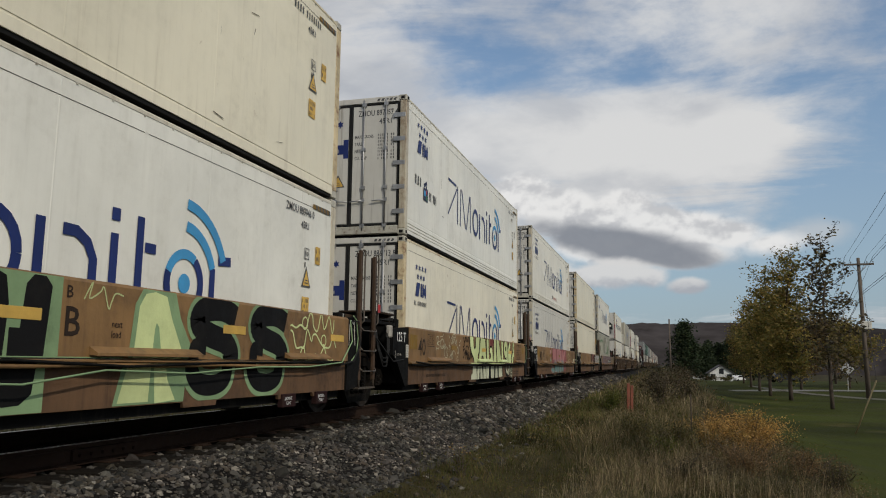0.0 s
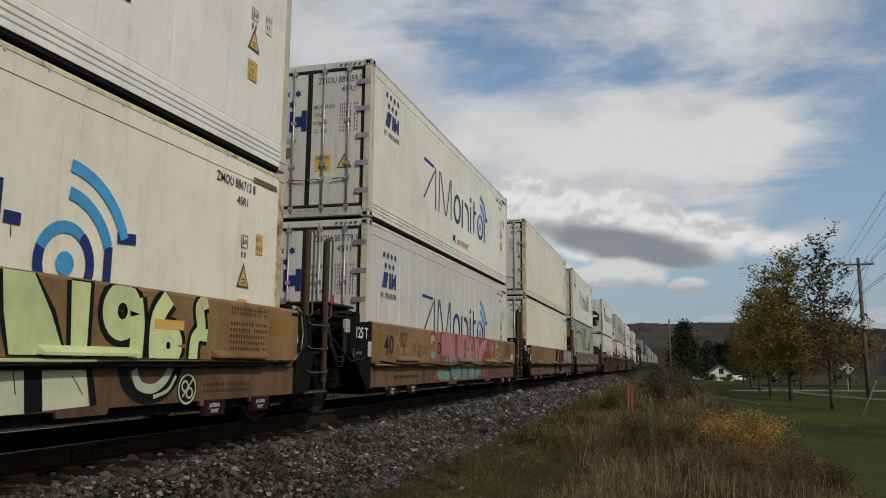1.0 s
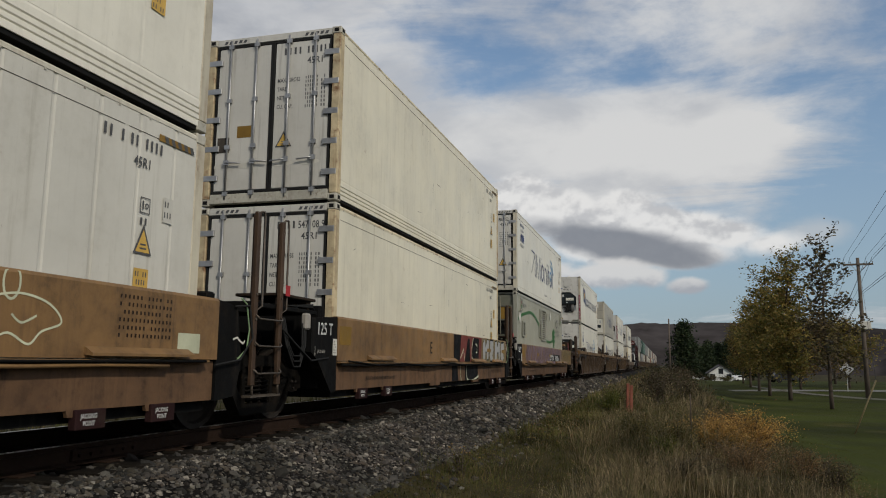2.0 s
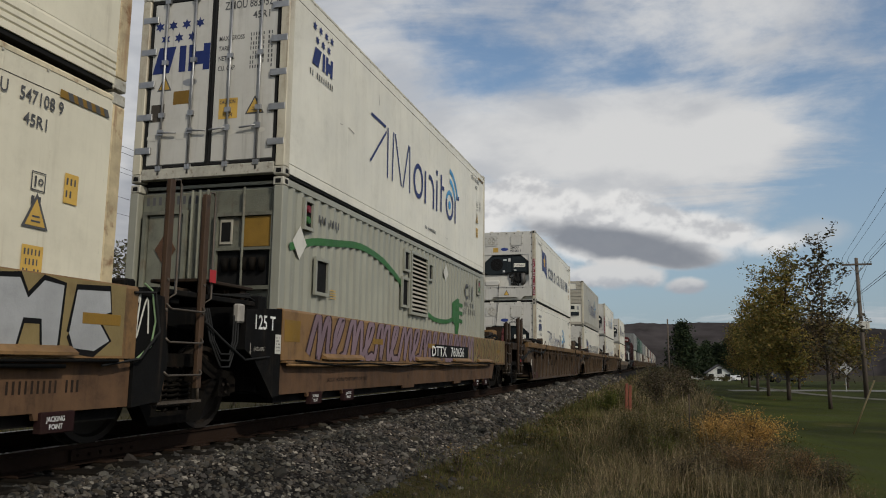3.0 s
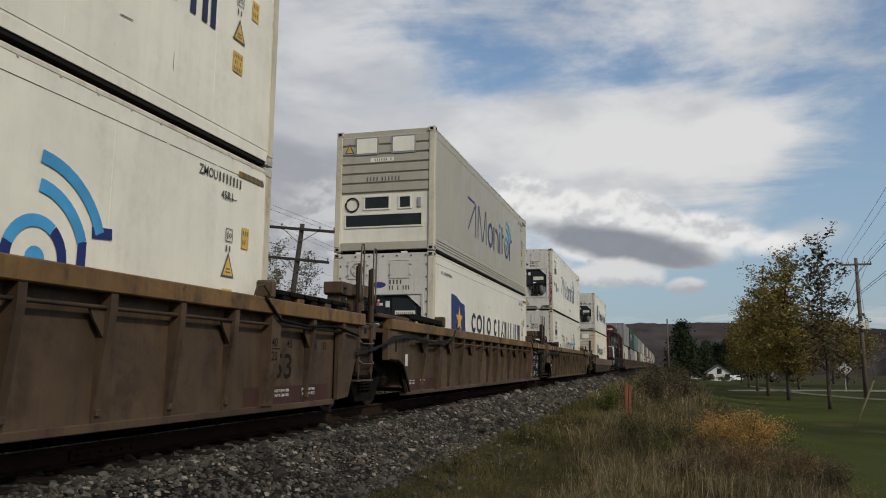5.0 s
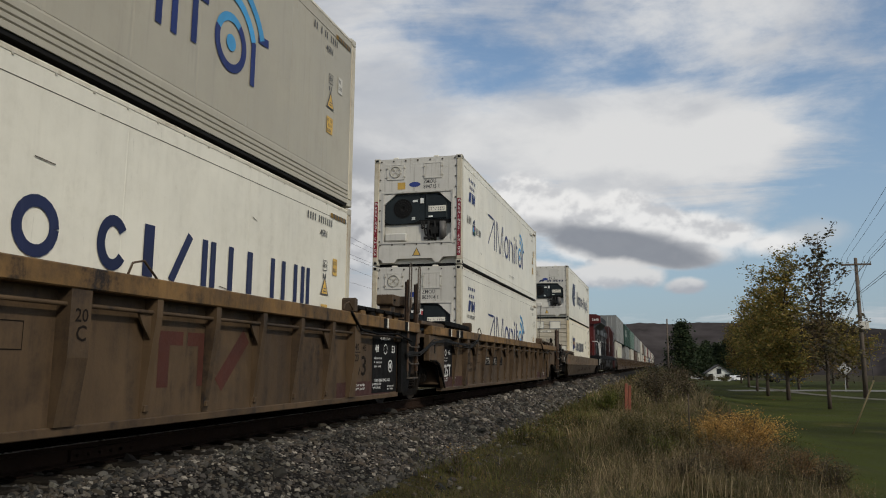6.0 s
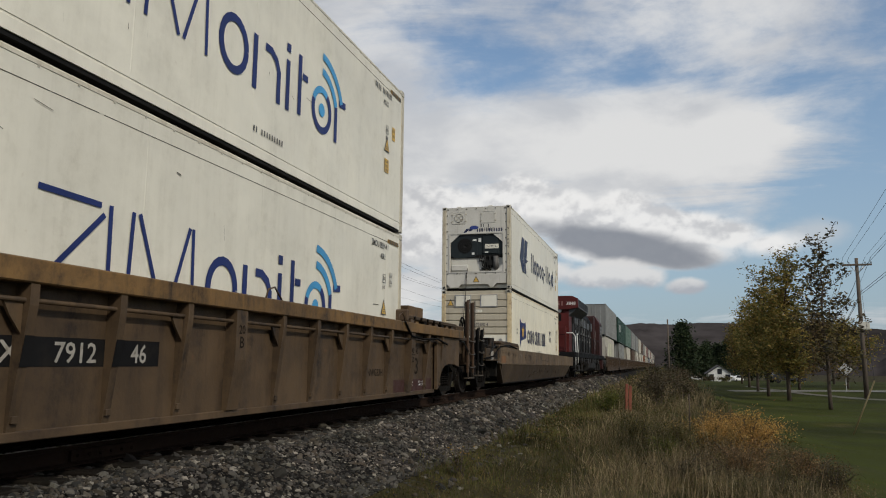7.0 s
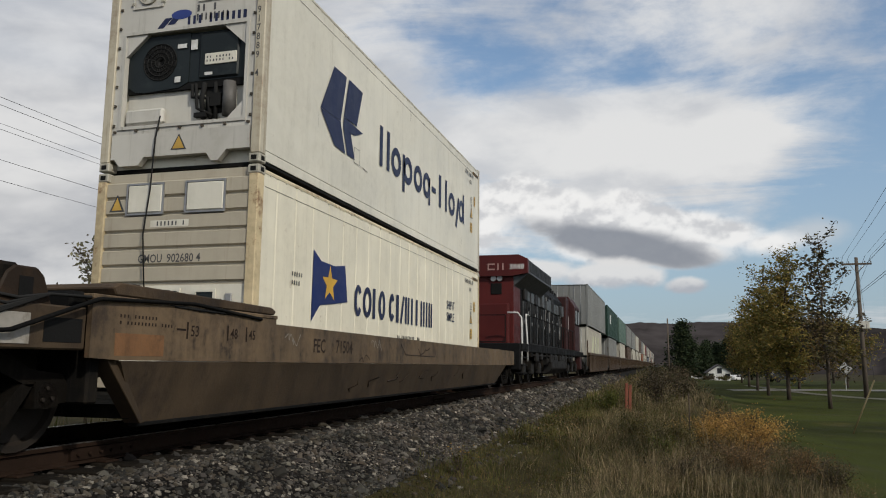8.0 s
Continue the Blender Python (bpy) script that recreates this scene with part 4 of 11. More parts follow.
    for xx in (-0.84, -0.44, 0.24, 0.70):
        decal("handle_smear", [[(xx + 0.20 * math.cos(radians(q)), 0.66 + 0.05 * math.sin(radians(q))) for q in range(0, 360, 30)]], P_GREYED, c, y, "end", "dark rubbed smear under a handle")
    decal("data_plate", rect(-0.98, -0.76, 0.90, 1.16), SCUFF, c, y, "end")
    if seed % 2:
        decal("caution_label", rect(-0.62, -0.36, 1.14, 1.34), DULLYELLOW, c, y, "end", "yellow caution label")
    if stars:
        for i in range(7):
            k, row = (i, 0) if i < 4 else (i - 4, 1)
            decal("star", star(-0.92 + 0.11 * row + k * 0.225, 2.36 - 0.20 * row, 0.085), NAVY, c, y, "end", "navy six-pointed star")
        decal("badge_slant", [[(-1.0, 1.63), (-0.72, 1.63), (-0.62, 2.03), (-0.90, 2.03)]], NAVY, c, y, "end")
        decal("badge_bar", rect(-0.56, -0.45, 1.63, 2.03), NAVY, c, y, "end")
        decal("badge_block", rect(-0.40, -0.29, 1.63, 2.03) + rect(-0.29, -0.16, 1.72, 1.92) + rect(-0.16, -0.05, 1.63, 2.03), NAVY, c, y, "end")
    st = bmesh.new()
    for sx in (-1, 1):
        for i in range(5):
            prism(st, [(sx * 0.75 + (i - 2) * 0.09, HGT - 0.10), (sx * 0.75 + (i - 2) * 0.09 + 0.05, HGT - 0.10), (sx * 0.75 + (i - 2) * 0.09 + 0.075, HGT - 0.05), (sx * 0.75 + (i - 2) * 0.09 + 0.025, HGT - 0.05)], "y", 0.006, 0.012)
    part("hazard_dashes", st, INK, c)


MACHINE = material("black_machinery", (0.014, 0.019, 0.021), 0.45, 0.1, (0.04, 0.05, 0.05), 0.4, 3.0)
SOOTGREY = material("sooty_pipe_grey", (0.11, 0.105, 0.10), 0.6, 0.2, (0.05, 0.045, 0.04), 0.7, 3.0)
LAMPBLUE = material("blue_oval_badge", (0.03, 0.05, 0.20), 0.4)


def reefer_end(c, paint, seed, machine=True):
    """The cooling-unit end: a panel with hatches over a deep bay with fan, control box and pipes."""
    yf = 0.03
    bay = (-0.93, 0.93, 0.62, 1.92)
    for q in ((-HX + 0.14, HX - 0.14, bay[3], HGT - 0.02), (-HX + 0.14, bay[0], bay[2], bay[3]), (bay[1], HX - 0.14, bay[2], bay[3]), (-HX + 0.14, HX - 0.14, 0.50, bay[2])):
        part("end_panel", box(bmesh.new(), q[0], q[1], yf, 0.10, q[2], q[3]), paint, c)
    for g in ([(bay[0], bay[3]), (bay[0], bay[3] - 0.30), (bay[0] + 0.34, bay[3])], [(bay[1], bay[3]), (bay[1] - 0.34, bay[3]), (bay[1], bay[3] - 0.30)], [(bay[1], bay[2]), (bay[1], bay[2] + 0.24), (bay[1] - 0.24, bay[2])]):
        part("gusset", prism(bmesh.new(), g, "y", yf + 0.004, 0.09), paint, c)
    part("bay_frame", plate_frame(bay[0] - 0.05, bay[1] + 0.05, bay[2] - 0.05, bay[3] + 0.05, 0.045, 0.012, yf), paint, c)
    part("bay_lining", box(bmesh.new(), bay[0], bay[1], 0.148, 0.157, bay[2], bay[3]), P_GREYED, c)
    m = part("cooling_unit", cbox(bay[0] + 0.01, bay[1] - 0.01, 0.10, 0.40, 1.16, bay[3] - 0.01, 0.03), MACHINE, c, "black cooling machinery")
    fan = bmesh.new()
    for k in range(20):
        a = k * 18
        tube(fan, [(-0.42, 0.085, 1.52), (-0.42 + 0.25 * math.cos(radians(a)), 0.085, 1.52 + 0.25 * math.sin(radians(a)))], 0.006, 4)
    for rr in (0.08, 0.14, 0.20, 0.26):
        tube(fan, [(-0.42 + rr * math.cos(radians(a)), 0.083, 1.52 + rr * math.sin(radians(a))) for a in range(0, 361, 18)], 0.009, 5)
    part("fan_guard", fan, RUBBER, m)
    hole = bmesh.new()
    tube(hole, [(-0.42, 0.0865, 1.52), (-0.42, 0.0875, 1.52)], 0.255, 24)
    part("fan_opening", hole, DARK, m)
    shroud = bmesh.new()
    prism(shroud, [(-0.92, 1.20), (-0.92, 1.62), (-0.62, 1.90), (0.04, 1.90), (0.04, 1.20), (-0.10, 1.13), (-0.62, 1.10), (-0.80, 1.12)], "y", 0.088, 0.12)
    part("fan_shroud", shroud, MACHINE, m)
    part("control_box", cbox(0.20, 0.80, 0.07, 0.20, 1.22, 1.86, 0.02), MACHINE, m)
    part("display", cbox(0.30, 0.78, 0.055, 0.072, 1.40, 1.56, 0.006), P_WHITE, m, "white instruction plate")
    decal("print", bars(0.33, 1.49, 0.03, 9, 0.048, seed) + bars(0.33, 1.44, 0.03, 9, 0.048, seed + 1), INK, m, 0.053, "end")
    for q in ((0.07, 0.17, 1.64, 1.78), (-0.14, 0.0, 1.68, 1.74), (-0.16, -0.07, 1.20, 1.28), (0.30, 0.42, 1.26, 1.30)):
        part("sticker", box(bmesh.new(), q[0], q[1], 0.066, 0.069, q[2], q[3]), WHITEINK, m)
    part("machine_back", box(bmesh.new(), 0.30, 0.66, 0.135, 0.146, 0.74, 1.17), RUBBER, c, "dark machinery recess")
    part("bay_shade", box(bmesh.new(), bay[0] + 0.01, bay[1] - 0.01, 0.10, 0.147, 1.10, 1.20), DARK, c)
    comp = bmesh.new()
    tube(comp, [(0.68, 0.10, 0.68), (0.68, 0.10, 1.14)], 0.09, 14)
    part("compressor", comp, SOOTGREY, c)
    part("gauge", cbox(0.62, 0.74, 0.07, 0.11, 0.98, 1.10, 0.02), P_WHITE, c)
    pipe = bmesh.new()
    tube(pipe, [(0.30, 0.10, 1.16), (0.28, 0.07, 0.92), (0.30, 0.10, 0.66)], 0.035, 8)
    tube(pipe, [(0.16, 0.10, 1.16), (0.22, 0.06, 0.80), (0.44, 0.10, 0.70)], 0.022, 8)
    tube(pipe, [(0.46, 0.11, 1.16), (0.48, 0.10, 0.64)], 0.03, 8)
    tube(pipe, [(0.10, 0.11, 1.16), (0.12, 0.09, 0.98), (0.36, 0.09, 0.94), (0.40, 0.11, 0.66)], 0.028, 8)
    box(pipe, 0.40, 0.56, 0.07, 0.13, 0.82, 1.0)
    box(pipe, 0.18, 0.36, 0.05, 0.12, 0.68, 0.74)
    part("pipework", pipe, RUBBER, c)
    part("cable_tray", cbox(-0.90, -0.30, 0.04, 0.145, 0.64, 0.86, 0.03), paint, c)
    if seed in (21, 27):
        part("hanging_cable", tube(bmesh.new(), [(-0.30, 0.0, 0.72), (-0.33, -0.03, 0.4), (-0.36, -0.03, -0.3), (-0.42, -0.035, -0.9), (-0.34 if seed == 27 else -0.55, -0.03, -1.75)], 0.010, 6), RUBBER, c, "thin hanging black cable")
    for s, xx in ((0, -0.62), (1, 0.42)):
        h = part("hatch", plate_frame(xx - 0.24, xx + 0.24, 2.30, 2.72, 0.02, 0.012, yf), paint, c, "bolted access hatch")
        part("hatch_plate", cbox(xx - 0.225, xx + 0.225, 0.020, yf, 2.315, 2.705, 0.006), paint, h)
        for k in range(4):
            part("bolt", cbox(xx - 0.27 + 0.48 * (k % 2), xx - 0.21 + 0.48 * (k % 2), 0.004, 0.03, 2.36 + 0.24 * (k // 2), 2.40 + 0.24 * (k // 2), 0.004), CAST, h)
        if s == 0:
            v = bmesh.new()
            tube(v, [(xx + 0.15 * math.cos(radians(a)), 0.008, 2.51 + 0.15 * math.sin(radians(a))) for a in range(0, 361, 20)], 0.012, 6)
            for a in (45, 135, 225, 315):
                prism(v, [(xx, 2.51), (xx + 0.13 * math.cos(radians(a - 16)), 2.51 + 0.13 * math.sin(radians(a - 16))), (xx + 0.13 * math.cos(radians(a + 16)), 2.51 + 0.13 * math.sin(radians(a + 16)))], "y", 0.008, 0.016)
            part("air_vent", v, CAST, h)
    bo = bmesh.new()
    for i in range(7):
        box(bo, -1.02 + i * 0.34 - 0.018, -1.02 + i * 0.34 + 0.018, 0.012, yf, HGT - 0.10, HGT - 0.07)
        box(bo, -1.02 + i * 0.34 - 0.018, -1.02 + i * 0.34 + 0.018, 0.004, yf, 0.53, 0.56)
    for i in range(8):
        for s in (-1, 1):
            box(bo, s * 1.045 - 0.016, s * 1.045 + 0.016, 0.012, yf, 0.62 + i * 0.28, 0.655 + i * 0.28)
    part("bolt_row", bo, SCUFF, c)
    for xx in (-0.62, 0.50):
        part("lifting_lug", cbox(xx - 0.07, xx + 0.07, 0.03, 0.14, HGT - 0.03, HGT + 0.02, 0.01), P_PALE, c)
    # foot beam with two fork gaps
    beam = bmesh.new()
    prism(beam, [(-HX + 0.16, 0.50), (-HX + 0.16, 0.16), (-1.0, 0.16), (-0.92, 0.06), (-0.62, 0.06), (-0.54, 0.17), (0.42, 0.17), (0.50, 0.06), (0.60, 0.06), (0.72, 0.20), (HX - 0.16, 0.20), (HX - 0.16, 0.50)], "y", 0.02, 0.12)
    part("foot_beam", beam, paint, c)
    part("fork_shadow", box(bmesh.new(), -HX + 0.16, HX - 0.16, 0.30, 0.40, 0.0, 0.25), DARK, c)
    t = decal("warning_triangle", [[(-0.12, 0.24), (0.12, 0.24), (0.0, 0.46)]], INK, c, 0.016, "end", "yellow warning triangle with black rim")
    decal("triangle_face", [[(-0.09, 0.255), (0.09, 0.255), (0.0, 0.425)]], YELLOW, t, 0.013, "end")
    decal("oval_badge", [[(-0.08 + 0.16 * math.cos(radians(a)), 2.15 + 0.068 * math.sin(radians(a))) for a in range(0, 360, 20)]], LAMPBLUE, c, yf - 0.004, "end", "blue oval maker's badge")
    decal("serial_marks", (text(END_PREFIX[seed], 0.16, 2.17, 0.10, 0.85) if seed in END_PREFIX else bars(0.16, 2.16, 0.10, 4, 0.085, seed)) + (text(SERIAL[seed], 0.16, 2.03, 0.10, 0.85) if seed in SERIAL else bars(0.16, 2.03, 0.10, 8, 0.065, seed + 2)), INK, c, yf - 0.003, "end", "dark stencilled serial marks")
    if seed == 27:
        decal("owner_emblem", [[(-0.46, 1.98), (-0.34, 2.12), (-0.22, 2.12), (-0.36, 1.98)], [(-0.30, 2.02), (-0.20, 2.14), (-0.08, 2.14), (-0.18, 2.02)]] + bars(0.02, 1.99, 0.12, 11, 0.085, 7, 0.6), NAVYDK, c, yf - 0.003, "end", "small navy emblem with plain bars")
        p = []
        for i, ch in enumerate("917889 4"):
            p += text(ch, HX - 0.12, 2.02 - i * 0.125, 0.095, 0.8)
        decal("post_number", p, INK, c, -0.003, "end", "dark numbers down the corner post")
    if seed in (21, 25):
        decal("order_label", rect(-0.56, -0.34, 2.03, 2.22), YELLOW, c, yf - 0.003, "end", "orange-yellow label")


def warning_strips(c):
    for s in (-1, 1):
        x0 = 1.095 if s > 0 else -1.195
        d = decal("warning_strip", rect(x0, x0 + 0.10, 0.22, 1.72), MAROON, c, -0.003, "end", "maroon height warning strip")
        p = []
        for i, ch in enumerate("WARNING9'6HIGH"):
            p += text(ch, x0 + 0.02, 1.62 - i * 0.104, 0.075, 0.85)
        decal("lettering", p, WHITEINK, d, -0.0055, "end")


def louvre_end(c, paint, seed):
    """A cooling-unit end with long horizontal ribs, two white hatches and small openings below."""
    bm = bmesh.new()
    prof = [(0.06, 1.36)]
    for i in range(6):
        z = 1.40 + i * 0.23
        prof += [(0.06, z), (0.025, z + 0.02), (0.025, z + 0.19), (0.06, z + 0.21)]
    prof += [(0.06, HGT - 0.02), (0.14, HGT - 0.02), (0.14, 1.36)]
    prism(bm, prof, "x", -HX + 0.14, HX - 0.14)
    part("ribbed_panel", bm, paint, c)
    for x0, x1 in ((-0.72, -0.20), (0.18, 0.72)):
        h = part("hatch", cbox(x0, x1, 0.002, 0.03, 2.33, 2.70, 0.012), P_WHITE, c, "white rounded hatch")
        part("hatch_rim", plate_frame(x0 - 0.03, x1 + 0.03, 2.30, 2.73, 0.025, 0.006, 0.03), STEEL, h)
    low = bmesh.new()
    box(low, -HX + 0.14, HX - 0.14, 0.05, 0.14, 0.12, 1.36)
    part("lower_panel", low, P_WHITE, c)
    for x0, x1, z0, z1 in ((-0.48, 0.10, 1.02, 1.28), (0.38, 0.62, 1.02, 1.26), (-0.95, 0.9, 0.60, 0.86)):
        o = part("opening", box(bmesh.new(), x0, x1, 0.044, 0.05, z0, z1), MACHINE, c)
        part("opening_rim", plate_frame(x0 - 0.04, x1 + 0.04, z0 - 0.04, z1 + 0.04, 0.035, 0.03, 0.05), P_WHITE, o)
    fan = bmesh.new()
    tube(fan, [(-0.80 + 0.16 * math.cos(radians(a)), 0.035, 1.12 + 0.16 * math.sin(radians(a))) for a in range(0, 361, 18)], 0.02, 6)
    part("fan_ring", fan, MACHINE, c)
    part("latch", cbox(0.80, 0.90, 0.02, 0.05, 1.0, 1.24, 0.01), STEEL, c)
    decal("maker_plate", rect(-0.36, 0.22, 2.13, 2.22), P_WHITE, c, 0.0235, "end")
    decal("maker_print", bars(-0.26, 2.145, 0.06, 8, 0.056, seed), INK, c, 0.0215, "end")
    decal("serial_marks", (text(END_PREFIX[seed], -0.52, 1.66, 0.11, 0.78) if seed in END_PREFIX else bars(-0.45, 1.66, 0.10, 4, 0.082, seed)) + (text(SERIAL[seed], -0.08, 1.66, 0.11, 0.85) if seed in SERIAL else bars(-0.08, 1.66, 0.10, 6, 0.082, seed)), INK, c, 0.0235, "end", "dark stencilled serial marks")
    t = decal("warning_triangle", [[(-1.02, 2.36), (-0.78, 2.36), (-0.90, 2.60)]], INK, c, 0.0225, "end", "yellow warning triangle with black rim")
    decal("triangle_face", [[(-0.98, 2.38), (-0.82, 2.38), (-0.90, 2.555)]], YELLOW, t, 0.020, "end")
    part("foot_beam", cbox(-HX + 0.16, HX - 0.16, 0.01, 0.10, 0.03, 0.22, 0.01), paint, c)


# ---- well cars ----
WHEELS = []                           # wheelsets that roll: (part, y, radius)
R_WHEEL = 0.483


def wheelset_mesh():
    bm = bmesh.new()
    for s in (-1, 1):
        prof = [(-0.07, 0.10), (-0.068, 0.15), (-0.02, 0.17), (-0.02, 0.40), (-0.068, 0.425), (-0.068, R_WHEEL), (0.045, R_WHEEL), (0.05, R_WHEEL + 0.022), (0.072, R_WHEEL + 0.022), (0.072, 0.425), (0.02, 0.40), (0.02, 0.17), (0.07, 0.15), (0.07, 0.10)]
        lathe_x(bm, [(s * -x, r) for x, r in prof], (s * 0.755, 0, 0), 28)
    tube(bm, [(-1.06, 0, 0), (1.06, 0, 0)], 0.085, 14)
    for s in (-1, 1):
        tube(bm, [(s * 1.06, 0, 0), (s * 1.13, 0, 0)], 0.11, 14)
        for k in range(3):
            a = k * 2.0944
            tube(bm, [(s * 1.13, 0.06 * math.cos(a), 0.06 * math.sin(a)), (s * 1.15, 0.06 * math.cos(a), 0.06 * math.sin(a))], 0.018, 6)
    return mesh_of(bm, WHEELM, "wheelset")


WHEELSET = wheelset_mesh()


def frame_mesh():
    """One cast truck side frame, seen along the track, with its window for the springs."""
    bm = bmesh.new()
    prism(bm, [(-1.16, 0.56), (-1.08, 0.66), (-0.72, 0.70), (-0.42, 0.86), (0.42, 0.86), (0.72, 0.70), (1.08, 0.66), (1.16, 0.56), (1.16, 0.42), (1.0, 0.40), (0.98, 0.56), (0.72, 0.56), (0.34, 0.72), (-0.34, 0.72), (-0.72, 0.56), (-0.98, 0.56), (-1.0, 0.40), (-1.16, 0.42)], "x", 0.96, 1.12)
    prism(bm, [(-0.78, 0.58), (-0.64, 0.58), (-0.34, 0.26), (0.34, 0.26), (0.64, 0.58), (0.78, 0.58), (0.44, 0.13), (-0.44, 0.13)], "x", 0.96, 1.12)
    for s in (-1, 1):
        prism(bm, [(s * 0.30, 0.26), (s * 0.36, 0.26), (s * 0.40, 0.72), (s * 0.32, 0.72)], "x", 0.98, 1.10)
        box(bm, 0.95, 1.13, s * 0.915 - 0.13, s * 0.915 + 0.13, 0.38, 0.60)
    return mesh_of(bm, GREASE, "side_frame")


def spring_mesh():
    bm = bmesh.new()
    tube(bm, [(1.05 + 0.07 * math.cos(k * 0.9), 0.075 * math.sin(k * 0.9), 0.27 + k * 0.0075) for k in range(42)], 0.017, 5)
    return mesh_of(bm, GREASE, "coil_spring")


SIDE_FRAME, SPRINGS = frame_mesh(), spring_mesh()


def add_truck(car, y, rolls=True):
    t = part("truck", box(bmesh.new(), -1.0, 1.0, y - 0.22, y + 0.22, 0.45, 0.70), GREASE, car, "greasy black two-axle truck")
    for s in (-1, 1):
        f = part("side_frame", SIDE_FRAME, None, t)
        f.matrix_basis = pose(0, y, 0, 0, 0, 0 if s > 0 else 180)
        for d in (-0.20, 0.0, 0.20):
            part("coil_spring", SPRINGS, None, t).matrix_basis = pose(0, y + d, 0, 0, 0, 0 if s > 0 else 180)
    for d in (-0.915, 0.915):
        w = part("wheelset", WHEELSET, None, car, "dark steel wheels on an axle")
        w.matrix_basis = pose(0, y + d, R_WHEEL)
        if rolls:
            WHEELS.append((w, y + d, R_WHEEL))


def hose(car, pts, r=0.016, mat=None, label=""):
    """A sagging line through the points."""
    out = []
    for a, b in zip(pts, pts[1:]):
        for i in range(6):
            k = i / 6
            out.append(tuple(a[j] + (b[j] - a[j]) * k for j in range(3)))
    out.append(pts[-1])
    return part("hose", tube(bmesh.new(), out, r, 6), mat or RUBBER, car, label)


RUNGS = material("rubbed_rung_steel", (0.095, 0.078, 0.062), 0.5, 0.3, (0.07, 0.045, 0.03), 0.7, 6.0)


def add_ladder(car, y0, y1, z0, z1, x=1.42, mat=BROWN, loops=False):
    """Two flat posts with rungs; the grab irons run down beside the posts, or stand above them as narrow loops."""
    zt = z1 - (0.32 if loops else 0.03)
    l = part("ladder", cbox(x - 0.03, x + 0.02, y0 - 0.042, y0 + 0.042, z0, zt, 0.006), mat, car, "flat steel ladder posts with grab irons")
    part("post", cbox(x - 0.03, x + 0.02, y1 - 0.042, y1 + 0.042, z0, zt - 0.02, 0.006), mat, l)
    for y in (y0, y1):
        part("post_flange", cbox(x - 0.09, x - 0.032, y + 0.034, y + 0.046, z0 + 0.3, zt - 0.03, 0.003), mat, l)
        for k in range(4):
            part("bolt", tube(bmesh.new(), [(x + 0.018, y, z0 + 0.18 + k * 0.30), (x + 0.034, y, z0 + 0.18 + k * 0.30)], 0.016, 6), RUNGS, l)
    for k in range(3):
        z = z0 + 0.14 + k * 0.325
        part("rung", tube(bmesh.new(), [(x + 0.02, y0, z + 0.05), (x + 0.05, y0 + 0.01, z + 0.02), (x + 0.055, y0 + 0.04, z), (x + 0.055, y1 - 0.04, z), (x + 0.05, y1 - 0.01, z + 0.02), (x + 0.02, y1, z + 0.05)], 0.012, 6), RUNGS, l)
    for y in (y0, y1):
        if loops:
            way = [(x + 0.02, y - 0.05, zt - 0.62), (x + 0.03, y - 0.06, zt - 0.5), (x + 0.03, y - 0.035, z1 - 0.05), (x + 0.03, y - 0.01, z1), (x + 0.03, y + 0.06, z1), (x + 0.03, y + 0.085, z1 - 0.05), (x + 0.03, y + 0.075, zt - 0.5), (x + 0.02, y + 0.05, zt - 0.62)]
        else:
            way = [(x, y + 0.02, zt - 0.06), (x + 0.01, y + 0.05, z1 - 0.02), (x + 0.01, y + 0.12, z1 - 0.01), (x + 0.01, y + 0.15, z1 - 0.06), (x + 0.01, y + 0.15, z0 + 0.95), (x, y + 0.03, z0 + 0.88)]
        part("grab_iron", tube(bmesh.new(), way, 0.014, 6), RUNGS, l)
    step = bmesh.new()
    for y in (y0, y1):
        tube(step, [(x, y, z0 + 0.1), (x, y + 0.02, z0 - 0.12)], 0.016, 6)
    box(step, x - 0.10, x + 0.02, y0 - 0.04, y1 + 0.06, z0 - 0.14, z0 - 0.115)
    part("stirrup", step, RUNGS, l)
    if loops:
        part("step_panel", cbox(x - 0.07, x - 0.035, y0 - 0.02, y1 + 0.02, z0 - 0.05, z0 + 0.42, 0.008), DKBROWN, l)
    return l


RED_TAG = REDP
PADM = material("dark_maroon_pad_paint", (0.022, 0.010, 0.010), 0.75, 0, (0.03, 0.02, 0.015), 0.6, 3.0, spec=0.08)


